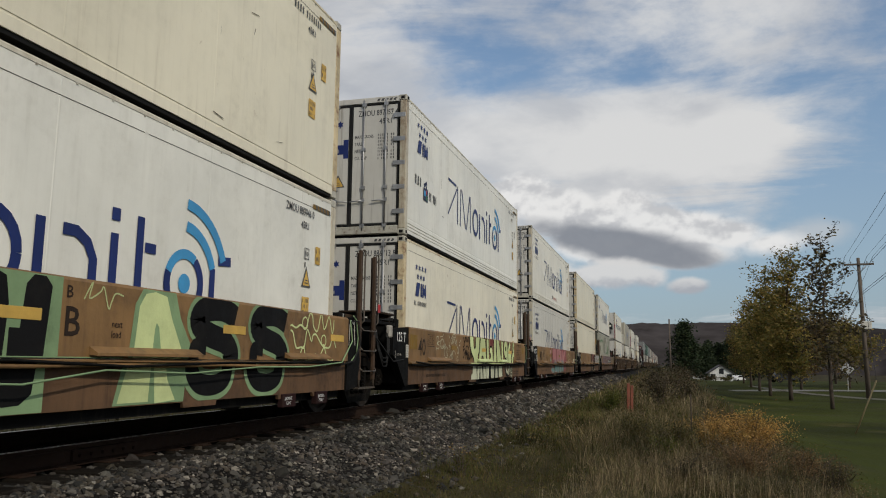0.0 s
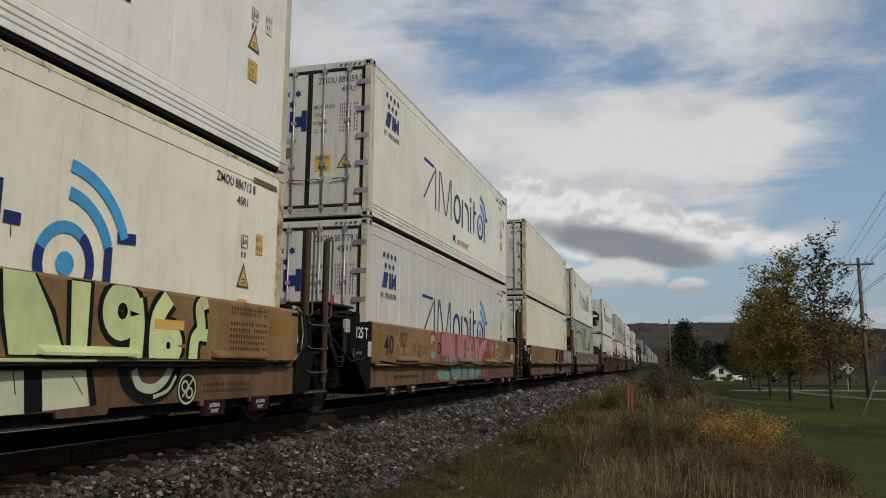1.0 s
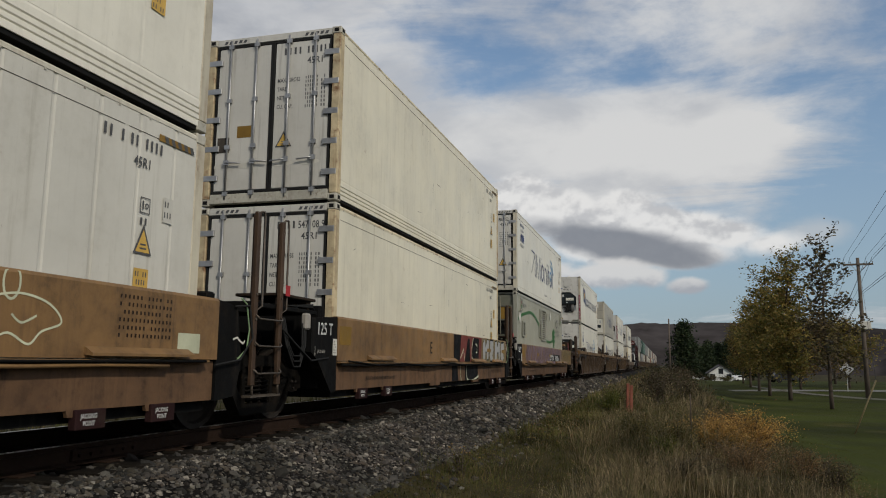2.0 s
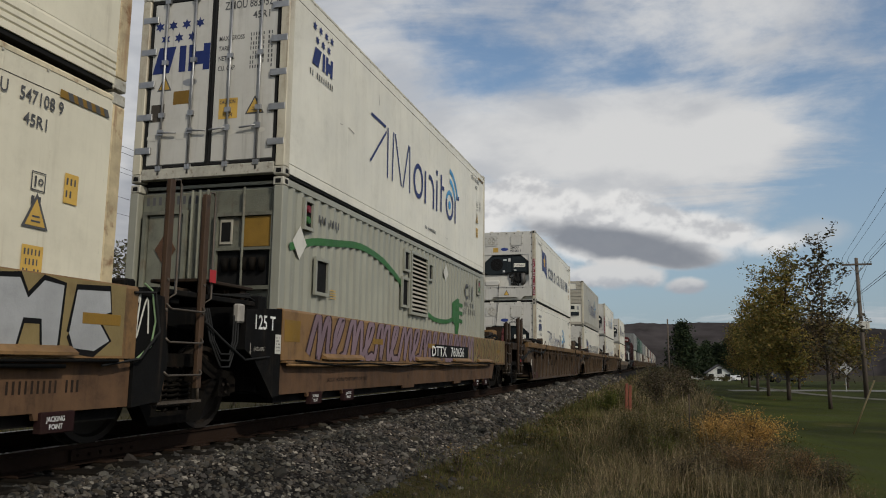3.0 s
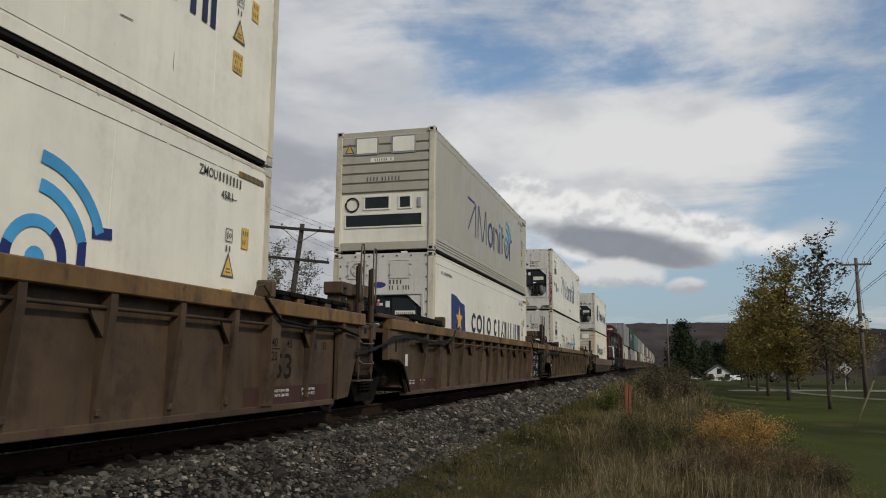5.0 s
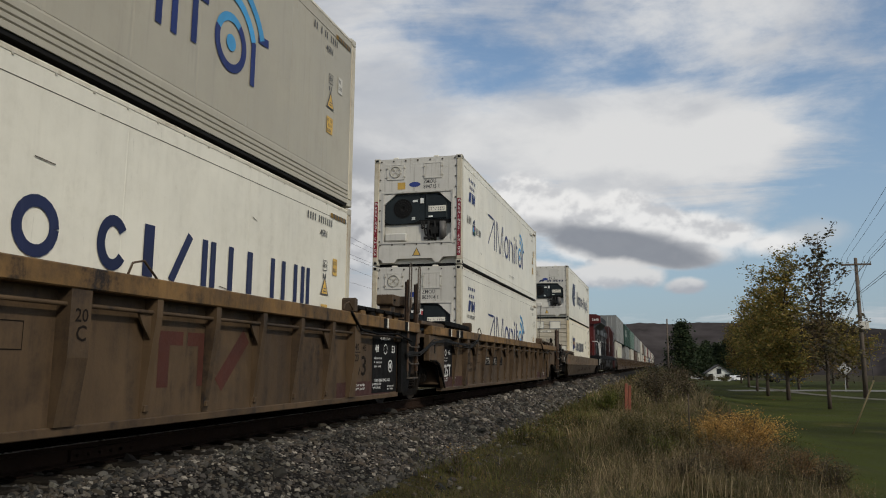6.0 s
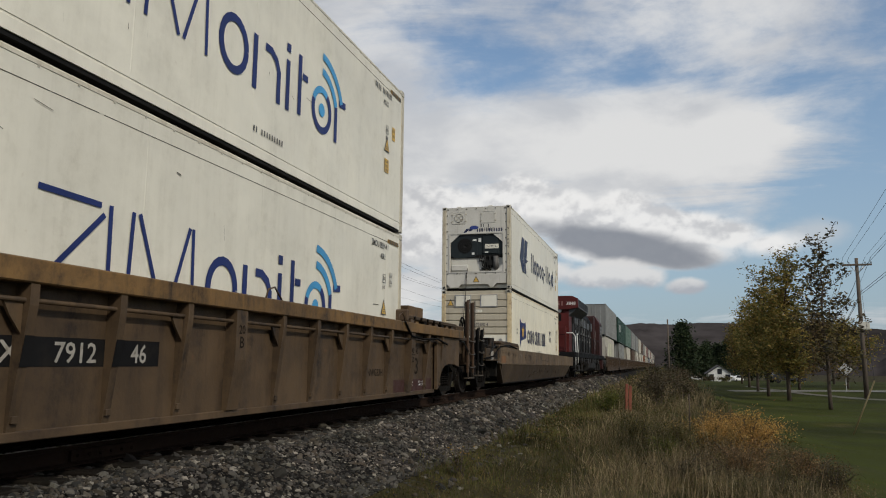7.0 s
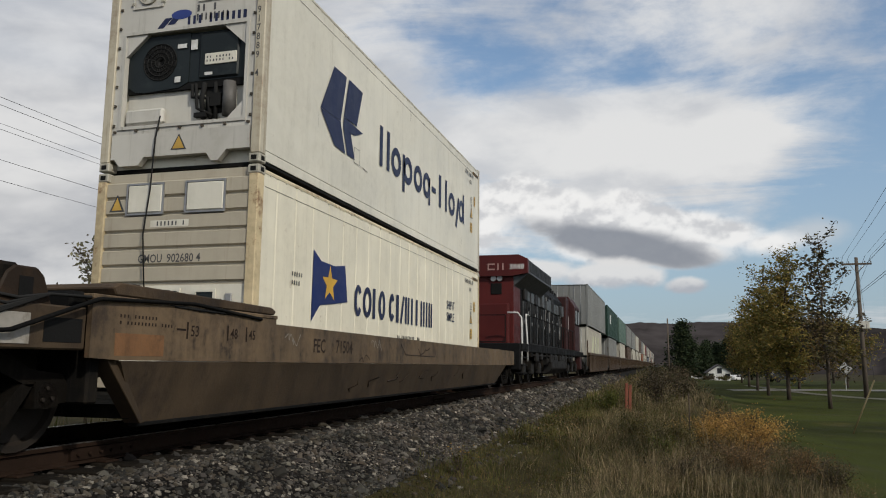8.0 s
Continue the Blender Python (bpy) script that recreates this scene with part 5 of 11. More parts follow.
def articulated_well(u, fit, first, last, graffiti, letter, at, seed, label):
    """One unit of a short articulated well car: deep tan side plates with a ledge, black end corners, a shared truck under its near end."""
    r = random.Random(seed)
    car = thing("well_car", label, "rail car", "well cars of the train")
    end = 12.40 if not last else 13.96
    for s in (-1, 1):
        up = bmesh.new()
        prism(up, [(s * 1.40, 0.80), (s * 1.45, 0.80), (s * 1.45, 1.43), (s * 1.43, 1.46), (s * 1.36, 1.46), (s * 1.36, 1.40), (s * 1.40, 1.38)], "y", -0.30, end)
        part("upper_side_plate", up, TAN, car)
        lo = bmesh.new()
        out = [(-0.30, 0.78), (-0.30, 0.37)]
        for k, (a, b) in enumerate(((0.55, 1.05), (1.75, 2.2), (4.6, 5.3), (8.3, 8.9), (10.3, 10.75), (11.3, 11.7))):
            out += [(a, 0.37), (a + 0.02, 0.315), (b, 0.315), (b + 0.02, 0.37)]
        out += [(12.40, 0.37), (12.40 if not last else 12.45, 0.40 if not last else 0.34), (12.40 if not last else 12.75, 0.78)]
        prism(lo, out, "x", s * 1.37, s * 1.405)
        part("lower_side_plate", lo, GRIMY_SHADE if last else DUSTED_SHADE, car)
        part("side_ledge", cbox(min(s * 1.37, s * 1.50), max(s * 1.37, s * 1.50), -0.25, 12.2, 0.765, 0.79, 0.006), TAN, car)
        pipe = tube(bmesh.new(), [(s * 1.49, y, 0.745 - 0.012 * (k % 2)) for k, y in enumerate(np.arange(-0.2, 12.4, 0.9))], 0.02, 6)
        part("brake_pipe", pipe, TAN if seed % 2 else BLACKP, car)
    part("well_floor", box(bmesh.new(), -1.3, 1.3, -0.2, 12.4, 0.26, 0.37), BLACKP, car)
    for s in (1,):
        for k in range(4):
            a = ((0.9, 3.4, 6.87, 10.35) if letter == "B" else (0.9, 5.2, 8.0, 10.4))[k]
            fl = bmesh.new()
            prism(fl, [(1.452, 0.90), (1.54, 0.845), (1.54, 0.82), (1.452, 0.83)], "y", a, a + r.uniform(1.1, 1.7))
            part("guide_flange", fl, LIME if letter == "C" and 4.5 < a < 8.5 else TAN, car)
        for a in (0.62, 1.80, 10.38, 11.36):
            p = part("jacking_pad", cbox(1.36, 1.44, a, a + 0.36, 0.205, 0.375, 0.008), PADM, car)
            decal("lettering", text("JACKING", a + 0.05, 0.30, 0.04, 0.85) + text("POINT", a + 0.08, 0.24, 0.04, 0.85), WHITEINK, p, 1.443)
        if not last:
            decal("jacking_note", text("JACK AT JACKING POINTS EMPTY CAR ONLY", 0.95, 0.50, 0.055, 0.9), BROWNINK, car, 1.409)
    # near end: black corner pieces, deck and shared truck
    for s in (-1, 1):
        c = bmesh.new()
        prism(c, [(-0.305, 1.45), (-1.18, 1.39), (-1.18, 0.92), (-0.95, 0.80), (-0.48, 0.34), (-0.305, 0.36)], "x", s * 1.30, s * 1.44)
        part("corner_plate", c, BLACKP, car, "black end corner plate")
        if not last:
            c = bmesh.new()
            prism(c, [(12.405, 1.45), (12.80, 1.40), (12.92, 0.80), (12.82, 0.40), (12.405, 0.36)], "x", s * 1.30, s * 1.44)
            part("corner_plate", c, BLACKP, car)
    decal("axle_load", text("125 T", -1.01, 1.17, 0.17, 0.92), WHITEINK, car, 1.444)
    decal("jack_here", text("JACK HERE", -0.98, 0.91, 0.045, 0.8) + stroke([(-1.06, 1.0), (-1.06, 0.88)], 0.014) + [[(-1.085, 0.90), (-1.035, 0.90), (-1.06, 0.86)]], FADEDWHITE, car, 1.444)
    pl = part("label_plate", cbox(1.441, 1.4445, -0.46, -0.31, 0.88, 1.12, 0.001), P_GREYED, car, "pale paper label")
    decal("label_print", [q for k in range(5) for q in bars(-0.44, 0.91 + 0.04 * k, 0.02, 4, 0.028, k)], INK, pl, 1.446)
    part("end_deck", cbox(-1.36, 1.36, -2.75, -0.85, 1.44, 1.50, 0.01), BLACKP, car)
    part("end_bulkhead", cbox(-1.28, 1.28, -0.60, -0.42, 0.40, 1.60, 0.02), BLACKP, car)
    part("centre_sill", cbox(-0.35, 0.35, -2.9, -0.4, 0.72, 1.20, 0.02), GREASE, car)
    for x0 in (0.55, 0.95):
        part("deck_bracket", cbox(x0, x0 + 0.22, -1.5 + x0 * 0.3, -1.1 + x0 * 0.3, 1.50, 1.66, 0.02), BROWN, car)
    part("far_deck", cbox(-1.3, 1.3, 12.42, 13.25, 1.36, 1.42, 0.01), BLACKP, car)
    part("far_bulkhead", cbox(-1.28, 1.28, 12.42, 12.58, 0.40, 1.55, 0.02), BLACKP, car)
    if not first:
        add_truck(car, -1.98)
        l = add_ladder(car, -2.67, -2.04, 0.50, 2.62, 1.40, material("ladder_brown", (0.062, 0.036, 0.021), 0.65, 0.0, (0.025, 0.018, 0.012), 0.6, 4.0, dirt=0.6) if "ladder_brown" not in bpy.data.materials else bpy.data.materials["ladder_brown"])
        part("brake_tag", cbox(1.44, 1.446, -1.98, -1.86, 1.62, 1.76, 0.002), RED_TAG, l, "small red and white tag")
        hose(car, [(1.44, -0.6, 0.84), (1.46, -1.2, 0.80), (1.46, -1.7, 1.02), (1.43, -2.0, 1.20)], 0.014, RUBBER)
        hose(car, [(1.46, -3.2, 1.40), (1.50, -2.95, 1.42), (1.50, -2.86, 1.05), (1.49, -3.1, 0.80), (1.49, -3.6, 0.74)], 0.013, RUBBER)
        for k in range(3):
            y0, y1, low = -1.28 - 0.05 * k, -1.92 + 0.04 * k, 0.72 + 0.07 * k
            hose(car, [(1.40, y0, 1.30), (1.43, y0 - 0.06, 1.0), (1.44, (y0 + y1) / 2 + 0.10, low), (1.44, (y0 + y1) / 2 - 0.08, low), (1.42, y1 + 0.05, 1.0), (1.36, y1, 1.35)], 0.012, RUBBER)
        part("pipe_clamp", cbox(1.36, 1.45, -1.36, -1.22, 1.22, 1.44, 0.02), FADEDWHITE, car, "grubby pale pipe clamp")
        hose(car, [(1.445, -3.05, 1.50), (1.46, -2.95, 1.44), (1.465, -2.88, 1.15), (1.46, -2.92, 0.92), (1.45, -3.1, 0.80)], 0.010, MINT)
        for k in range(3):
            hose(car, [(1.20, -0.6 - 0.1 * k, 1.53), (1.36, -1.0, 1.54 + 0.02 * k), (1.30, -1.5, 1.53), (1.2, -1.9 - 0.05 * k, 1.52)], 0.012, RUBBER)
        part("deck_tray", cbox(0.75, 1.38, -2.05, -0.95, 1.62, 1.66, 0.008), DKBROWN, car, "brown tread tray before the container")
        for yy in (-1.80, -1.10):
            part("tray_bracket", bevelled(prism(bmesh.new(), [(yy - 0.08, 1.62), (yy + 0.08, 1.62), (yy + 0.03, 1.50), (yy - 0.03, 1.50)], "x", 1.20, 1.34), 0.006), DKBROWN, car)
        decal("pale_tag", scribble(-3.20, 0.96, 0.30, 0.42, 5, 31 + seed, 0.022), P_GREYED, car, 1.446)
    hose(car, [(1.505, 0.0, 0.80), (1.52, 1.2, 0.74), (1.505, 2.6, 0.77), (1.52, 4.2, 0.72), (1.505, 6.0, 0.78), (1.52, 7.3, 0.73), (1.505, 9.0, 0.77), (1.515, 12.1, 0.78)], 0.014, BLACKP)
    if last:
        add_truck(car, 13.80)
        for s in (-1, 1):
            e = bmesh.new()
            prism(e, [(12.75, 0.75), (14.17, 0.75), (14.17, 1.46), (12.75, 1.46)], "x", s * 1.38, s * 1.44)
            part("end_side_plate", e, AGEDTAN, car)
        part("coupler_deck", cbox(-1.38, 1.38, 12.6, 15.1, 1.38, 1.46, 0.01), DKBROWN, car)
        part("brake_stand", cbox(0.82, 1.1, 13.96, 14.60, 1.50, 1.80, 0.015), TAN, car, "tan brake box")
        part("deck_locker", cbox(0.6, 1.2, 13.0, 13.62, 1.56, 1.70, 0.015), DKBROWN, car)
        part("end_sill", cbox(-1.3, 1.3, 14.7, 15.1, 0.8, 1.4, 0.02), DKBROWN, car)
        part("reflector_patch", cbox(1.441, 1.4445, 13.62, 14.05, 1.0, 1.20, 0.001), DULLYELLOW, car, "faded ochre-yellow reflector patch")
        for k, (y0, y1, m) in enumerate(((14.2, 14.45, GREASE), (14.45, 14.66, FADEDWHITE), (14.66, 14.95, DKBROWN), (15.0, 15.35, OCHRE))):
            part("end_fitting", cbox(1.0, 1.28, y0 + 0.02, y1 - 0.02, 0.94, 1.14, 0.02), m, car)
        add_ladder(car, 14.93, 15.40, 0.62, 2.12, 1.33, DKBROWN)
        st = bmesh.new()
        tube(st, [(1.33, 14.93, 0.95), (1.36, 14.95, 0.62), (1.36, 15.02, 0.50), (1.36, 15.36, 0.50), (1.36, 15.42, 0.66), (1.33, 15.48, 0.95)], 0.014, 6)
        part("stirrup_loop", st, RUNGS, car)
        for k in range(7):
            rk = random.Random(k)
            up = [rk.uniform(0.0, 0.14) for _ in range(4)]
            hose(car, [(1.15, 12.3 + 0.1 * k, 1.49), (1.30 + 0.4 * up[0], 12.7, 1.49 + up[0]), (1.32 + 0.3 * up[1], 13.15 + rk.uniform(-0.15, 0.15), 1.49 + up[1]), (1.30 + 0.4 * up[2], 13.6, 1.48 + up[2] * 0.7), (1.2, 14.0 - 0.05 * k, 1.48)], 0.015, RUBBER)
        for k in range(3):
            hose(car, [(1.2, 15.1 + 0.1 * k, 1.2), (1.34, 15.5, 0.8 - 0.08 * k), (1.32, 15.8, 0.62 - 0.05 * k), (1.25, 16.15, 0.85), (1.2, 16.35, 1.15)], 0.014, RUBBER)
        rim = bmesh.new()
        tube(rim, [(1.16, 15.23 + 0.30 * math.cos(k * math.pi / 12), 1.62 + 0.30 * math.sin(k * math.pi / 12)) for k in range(25)], 0.016, 6)
        red = material("faded_red_paint", (0.17, 0.045, 0.042), 0.7, 0, (0.09, 0.035, 0.03), 0.6, 4.0)
        wheel = part("hand_brake_wheel", rim, DKBROWN, car, "hand brake wheel with faded red spokes")
        hub = bmesh.new()
        lathe_x(hub, [(-0.02, 0.17), (0.015, 0.17), (0.03, 0.06)], (1.15, 15.23, 1.62), 14)
        part("hub", hub, red, wheel, "faded red hub plate")
        for k in range(6):
            a = k * math.pi / 3 + 0.3
            part("spoke", tube(bmesh.new(), [(1.16, 15.23 + 0.12 * math.cos(a), 1.62 + 0.12 * math.sin(a)), (1.16, 15.23 + 0.30 * math.cos(a), 1.62 + 0.30 * math.sin(a))], 0.034, 6, 0.014), red, wheel)
        part("brake_post", cbox(0.85, 1.13, 15.05, 15.42, 1.1, 1.62, 0.02), DKBROWN, car)
        coup = bmesh.new()
        box(coup, -0.14, 0.14, 15.1, 15.8, 0.70, 0.98), box(coup, -0.2, 0.2, 15.7, 16.0, 0.66, 1.02)
        part("coupler", coup, GREASE, car)
    decal("unit_letter", text(letter, at, 0.98, 0.24), BROWNINK, car, 1.454)
    if letter in "CD":
        decal("length_mark", text("40", 0.27, 0.93, 0.34), BROWNINK, car, SIDE_UP)
    part("faded_reflector", cbox(1.45, 1.4545, -0.24, 0.20, 1.04, 1.32, 0.001), DULLYELLOW, car, "faded ochre-yellow reflector patch")
    FIT[:] = fit
    graffiti(car)
    FIT[:] = (0.0, 1.0)
    for a in {"B": (5.85, 8.9, 11.75), "C": (2.73, 5.76, 9.41), "D": (2.88, 5.80), "E": (9.75, 11.7), "A": (2.9, 6.05, 12.9)}[letter]:
        part("reflector", cbox(1.45, 1.4575, a, a + 0.47, 1.085, 1.18, 0.002), YELLOW if letter == "B" or letter == "C" and a > 4 else DULLYELLOW, car, "yellow reflective strip")
    return rides(car, u, 0.0)


# ---- spray paint ----
LIME = material("pale_lime_spray", (0.50, 0.56, 0.27), 0.6, 0, (0.40, 0.46, 0.22), 0.5, 1.5, dirt=0.18)
MINT = material("mint_spray", (0.20, 0.30, 0.155), 0.6, 0, None, 0, 1.5, dirt=0.3)
CREAMSP = material("cream_spray", (0.52, 0.53, 0.38), 0.6, 0, None, 0, 1.5, dirt=0.25)
BLACKSP = material("black_spray", (0.0085, 0.0085, 0.009), 0.75, 0, (0.02, 0.017, 0.014), 0.5, 2.0, spec=0.08)
PINK = material("pink_spray", (0.36, 0.145, 0.145), 0.6, 0, (0.44, 0.23, 0.22), 0.8, 1.5, dirt=0.25)
PALEPINK = material("pale_pink_spray", (0.46, 0.28, 0.27), 0.6, 0, None, 0, 1.5, dirt=0.2)
ROSE = material("deep_rose_spray", (0.21, 0.055, 0.055), 0.6, 0, (0.28, 0.09, 0.09), 0.6, 1.5, dirt=0.25)
TEAL = material("teal_spray", (0.12, 0.22, 0.205), 0.6, 0, (0.20, 0.28, 0.26), 0.8, 1.5, dirt=0.35)
LILAC = material("lilac_spray", (0.18, 0.125, 0.148), 0.6, 0, (0.15, 0.10, 0.10), 0.6, 1.5)
SILVER = material("silver_spray", (0.42, 0.42, 0.42), 0.45, 0.3, (0.28, 0.28, 0.28), 0.7, 1.5)
OXIDE = material("red_oxide_spray", (0.13, 0.028, 0.02), 0.6, 0, None, 0, 1.5)
HAZE = material("dull_yellow_haze_spray", (0.20, 0.15, 0.065), 0.6, 0, (0.12, 0.075, 0.035), 0.9, 1.6, dirt=0.35)
SIDE_UP, SIDE_LO = 1.4535, 1.4085


def within(polys, lo, hi):
    """Holds paint to its plate: nothing below lo or above hi."""
    return [[(u, min(max(v, lo), hi)) for u, v in p] for p in polys if max(v for _, v in p) > lo and min(v for _, v in p) < hi]


def spray(car, name, up, mat, lo=None, lift=0.0, label=""):
    d = decal(name, within(up, 0.805, 1.445), mat, car, SIDE_UP + lift, label=label)
    if lo:
        decal("lower_" + name, within(lo, 0.375, 0.76), mat, car, SIDE_LO + lift)
    return d


def quad(a, b, c, d):
    return [[a, b, c, d]]


def curve(pts, w, n=6):
    """A smooth ribbon through the points."""
    out = []
    for i in range(len(pts) - 1):
        p0, p1, p2, p3 = pts[max(i - 1, 0)], pts[i], pts[i + 1], pts[min(i + 2, len(pts) - 1)]
        for k in range(n):
            t = k / n
            out.append(tuple(0.5 * (2 * p1[j] + (p2[j] - p0[j]) * t + (2 * p0[j] - 5 * p1[j] + 4 * p2[j] - p3[j]) * t * t + (3 * p1[j] - p0[j] - 3 * p2[j] + p3[j]) * t ** 3) for j in (0, 1)))
    out.append(pts[-1])
    return stroke(out, w)


def scribble(u, v, w, h, n, seed, t=0.02):
    r = random.Random(seed)
    pts = [(u + w * i / n + r.uniform(-0.05, 0.05), v + h * (0.1 + 0.85 * ((i + (r.random() < 0.3)) % 2)) + r.uniform(-0.05, 0.05)) for i in range(n)]
    return curve(pts, t, 5)


def paint_green(car):
    """Black and mint blocks, a lime wedge and two black curls, reaching over both side plates."""
    spray(car, "spray_mint", rect(3.4, 6.52, 0.80, 1.455), MINT, rect(3.4, 6.45, 0.22, 0.76), 0.0, "mint and black sprayed letter blocks")
    for q in ([(3.7, 0.80), (4.6, 0.80), (4.7, 1.44), (3.8, 1.45)], [(5.25, 0.805), (5.98, 0.805), (6.0, 1.20), (5.96, 1.40), (5.86, 1.44), (5.4, 1.44), (5.25, 1.36)], [(6.02, 0.805), (6.37, 0.805), (6.41, 1.36), (6.34, 1.435), (6.22, 1.435), (6.15, 1.36), (6.12, 1.02), (6.02, 1.02)]):
        spray(car, "spray_black", [q], BLACKSP, None, 0.001)
    decal("lower_spray_black", within([[(6.02, 0.76), (6.36, 0.76), (6.33, 0.52), (6.22, 0.44), (6.06, 0.43), (5.98, 0.50)], [(5.2, 0.3), (5.9, 0.3), (5.9, 0.76), (5.2, 0.76)]], 0.375, 0.76), BLACKSP, car, SIDE_LO + 0.001)
    spray(car, "spray_wing", [[(7.36, 0.805), (7.42, 1.30), (7.52, 1.445), (8.02, 1.445), (8.12, 1.20), (8.34, 0.90), (8.30, 0.805)]], MINT, [[(7.25, 0.38), (8.30, 0.38), (8.34, 0.76), (7.36, 0.76)]], 0.0005)
    spray(car, "spray_lime", [[(7.43, 0.805), (7.48, 1.28), (7.56, 1.40), (7.70, 1.43), (7.88, 1.40), (7.98, 1.18), (8.18, 0.86), (8.16, 0.805)]], LIME, [[(7.31, 0.40), (7.74, 0.40), (7.76, 0.76), (7.43, 0.76)], [(7.84, 0.38), (8.16, 0.40), (8.02, 0.60), (7.98, 0.76), (7.80, 0.76)]], 0.001, "pale lime sprayed wedge")
    spray(car, "spray_notch", [[(7.70, 0.84), (7.84, 0.84), (7.78, 1.10), (7.74, 1.14), (7.72, 1.08)]], MINT, None, 0.002)
    spray(car, "next_load", text("next", 7.12, 1.07, 0.06, 0.9) + text("load", 7.12, 0.98, 0.06, 0.9), BROWNINK, None, 0.001)
    spray(car, "unit_letter", text("B", 6.56, 1.29, 0.10), BROWNINK, None, 0.001)
    decal("dull_pipe_paint", rect(5.0, 7.3, 0.80, 0.81), MINT, car, SIDE_UP + 0.003)
    for u in (8.25, 9.45):
        top = [(u + 0.90, 1.27), (u + 0.62, 1.345), (u + 0.26, 1.31), (u + 0.16, 1.18), (u + 0.36, 1.07), (u + 0.70, 0.99), (u + 0.84, 0.88), (u + 0.84, 0.78)]
        low = [(u + 0.84, 0.78), (u + 0.80, 0.60), (u + 0.58, 0.53), (u + 0.32, 0.55), (u + 0.18, 0.66), (u + 0.16, 0.78)]
        spray(car, "spray_halo", curve(top, 0.37), MINT, curve(low, 0.34), 0.001)
        spray(car, "spray_curl", curve(top, 0.265) + curve([(u + 0.12, 0.80), (u + 0.14, 0.93), (u + 0.34, 0.93)], 0.17), BLACKSP, curve(low, 0.22), 0.002, "black sprayed curl")
    spray(car, "tag", scribble(6.75, 1.24, 0.55, 0.17, 9, 5, 0.014) + scribble(10.45, 1.22, 1.5, 0.20, 16, 6, 0.024) + scribble(10.5, 1.00, 1.5, 0.18, 15, 7, 0.024) + scribble(10.6, 0.83, 1.3, 0.14, 13, 8, 0.022) + arc(10.9, 1.3, 0.08, 0.022) + arc(11.5, 1.08, 0.08, 0.022), LIME, None, 0.002)
    hose(car, [(1.53, 4.5, 0.66), (1.54, 6.1, 0.60), (1.53, 7.0, 0.70), (1.54, 8.2, 0.66), (1.53, 9.6, 0.72), (1.54, 10.9, 0.72), (1.53, 12.0, 0.78), (1.52, 12.4, 1.1), (1.5, 12.35, 1.42)], 0.010, MINT)


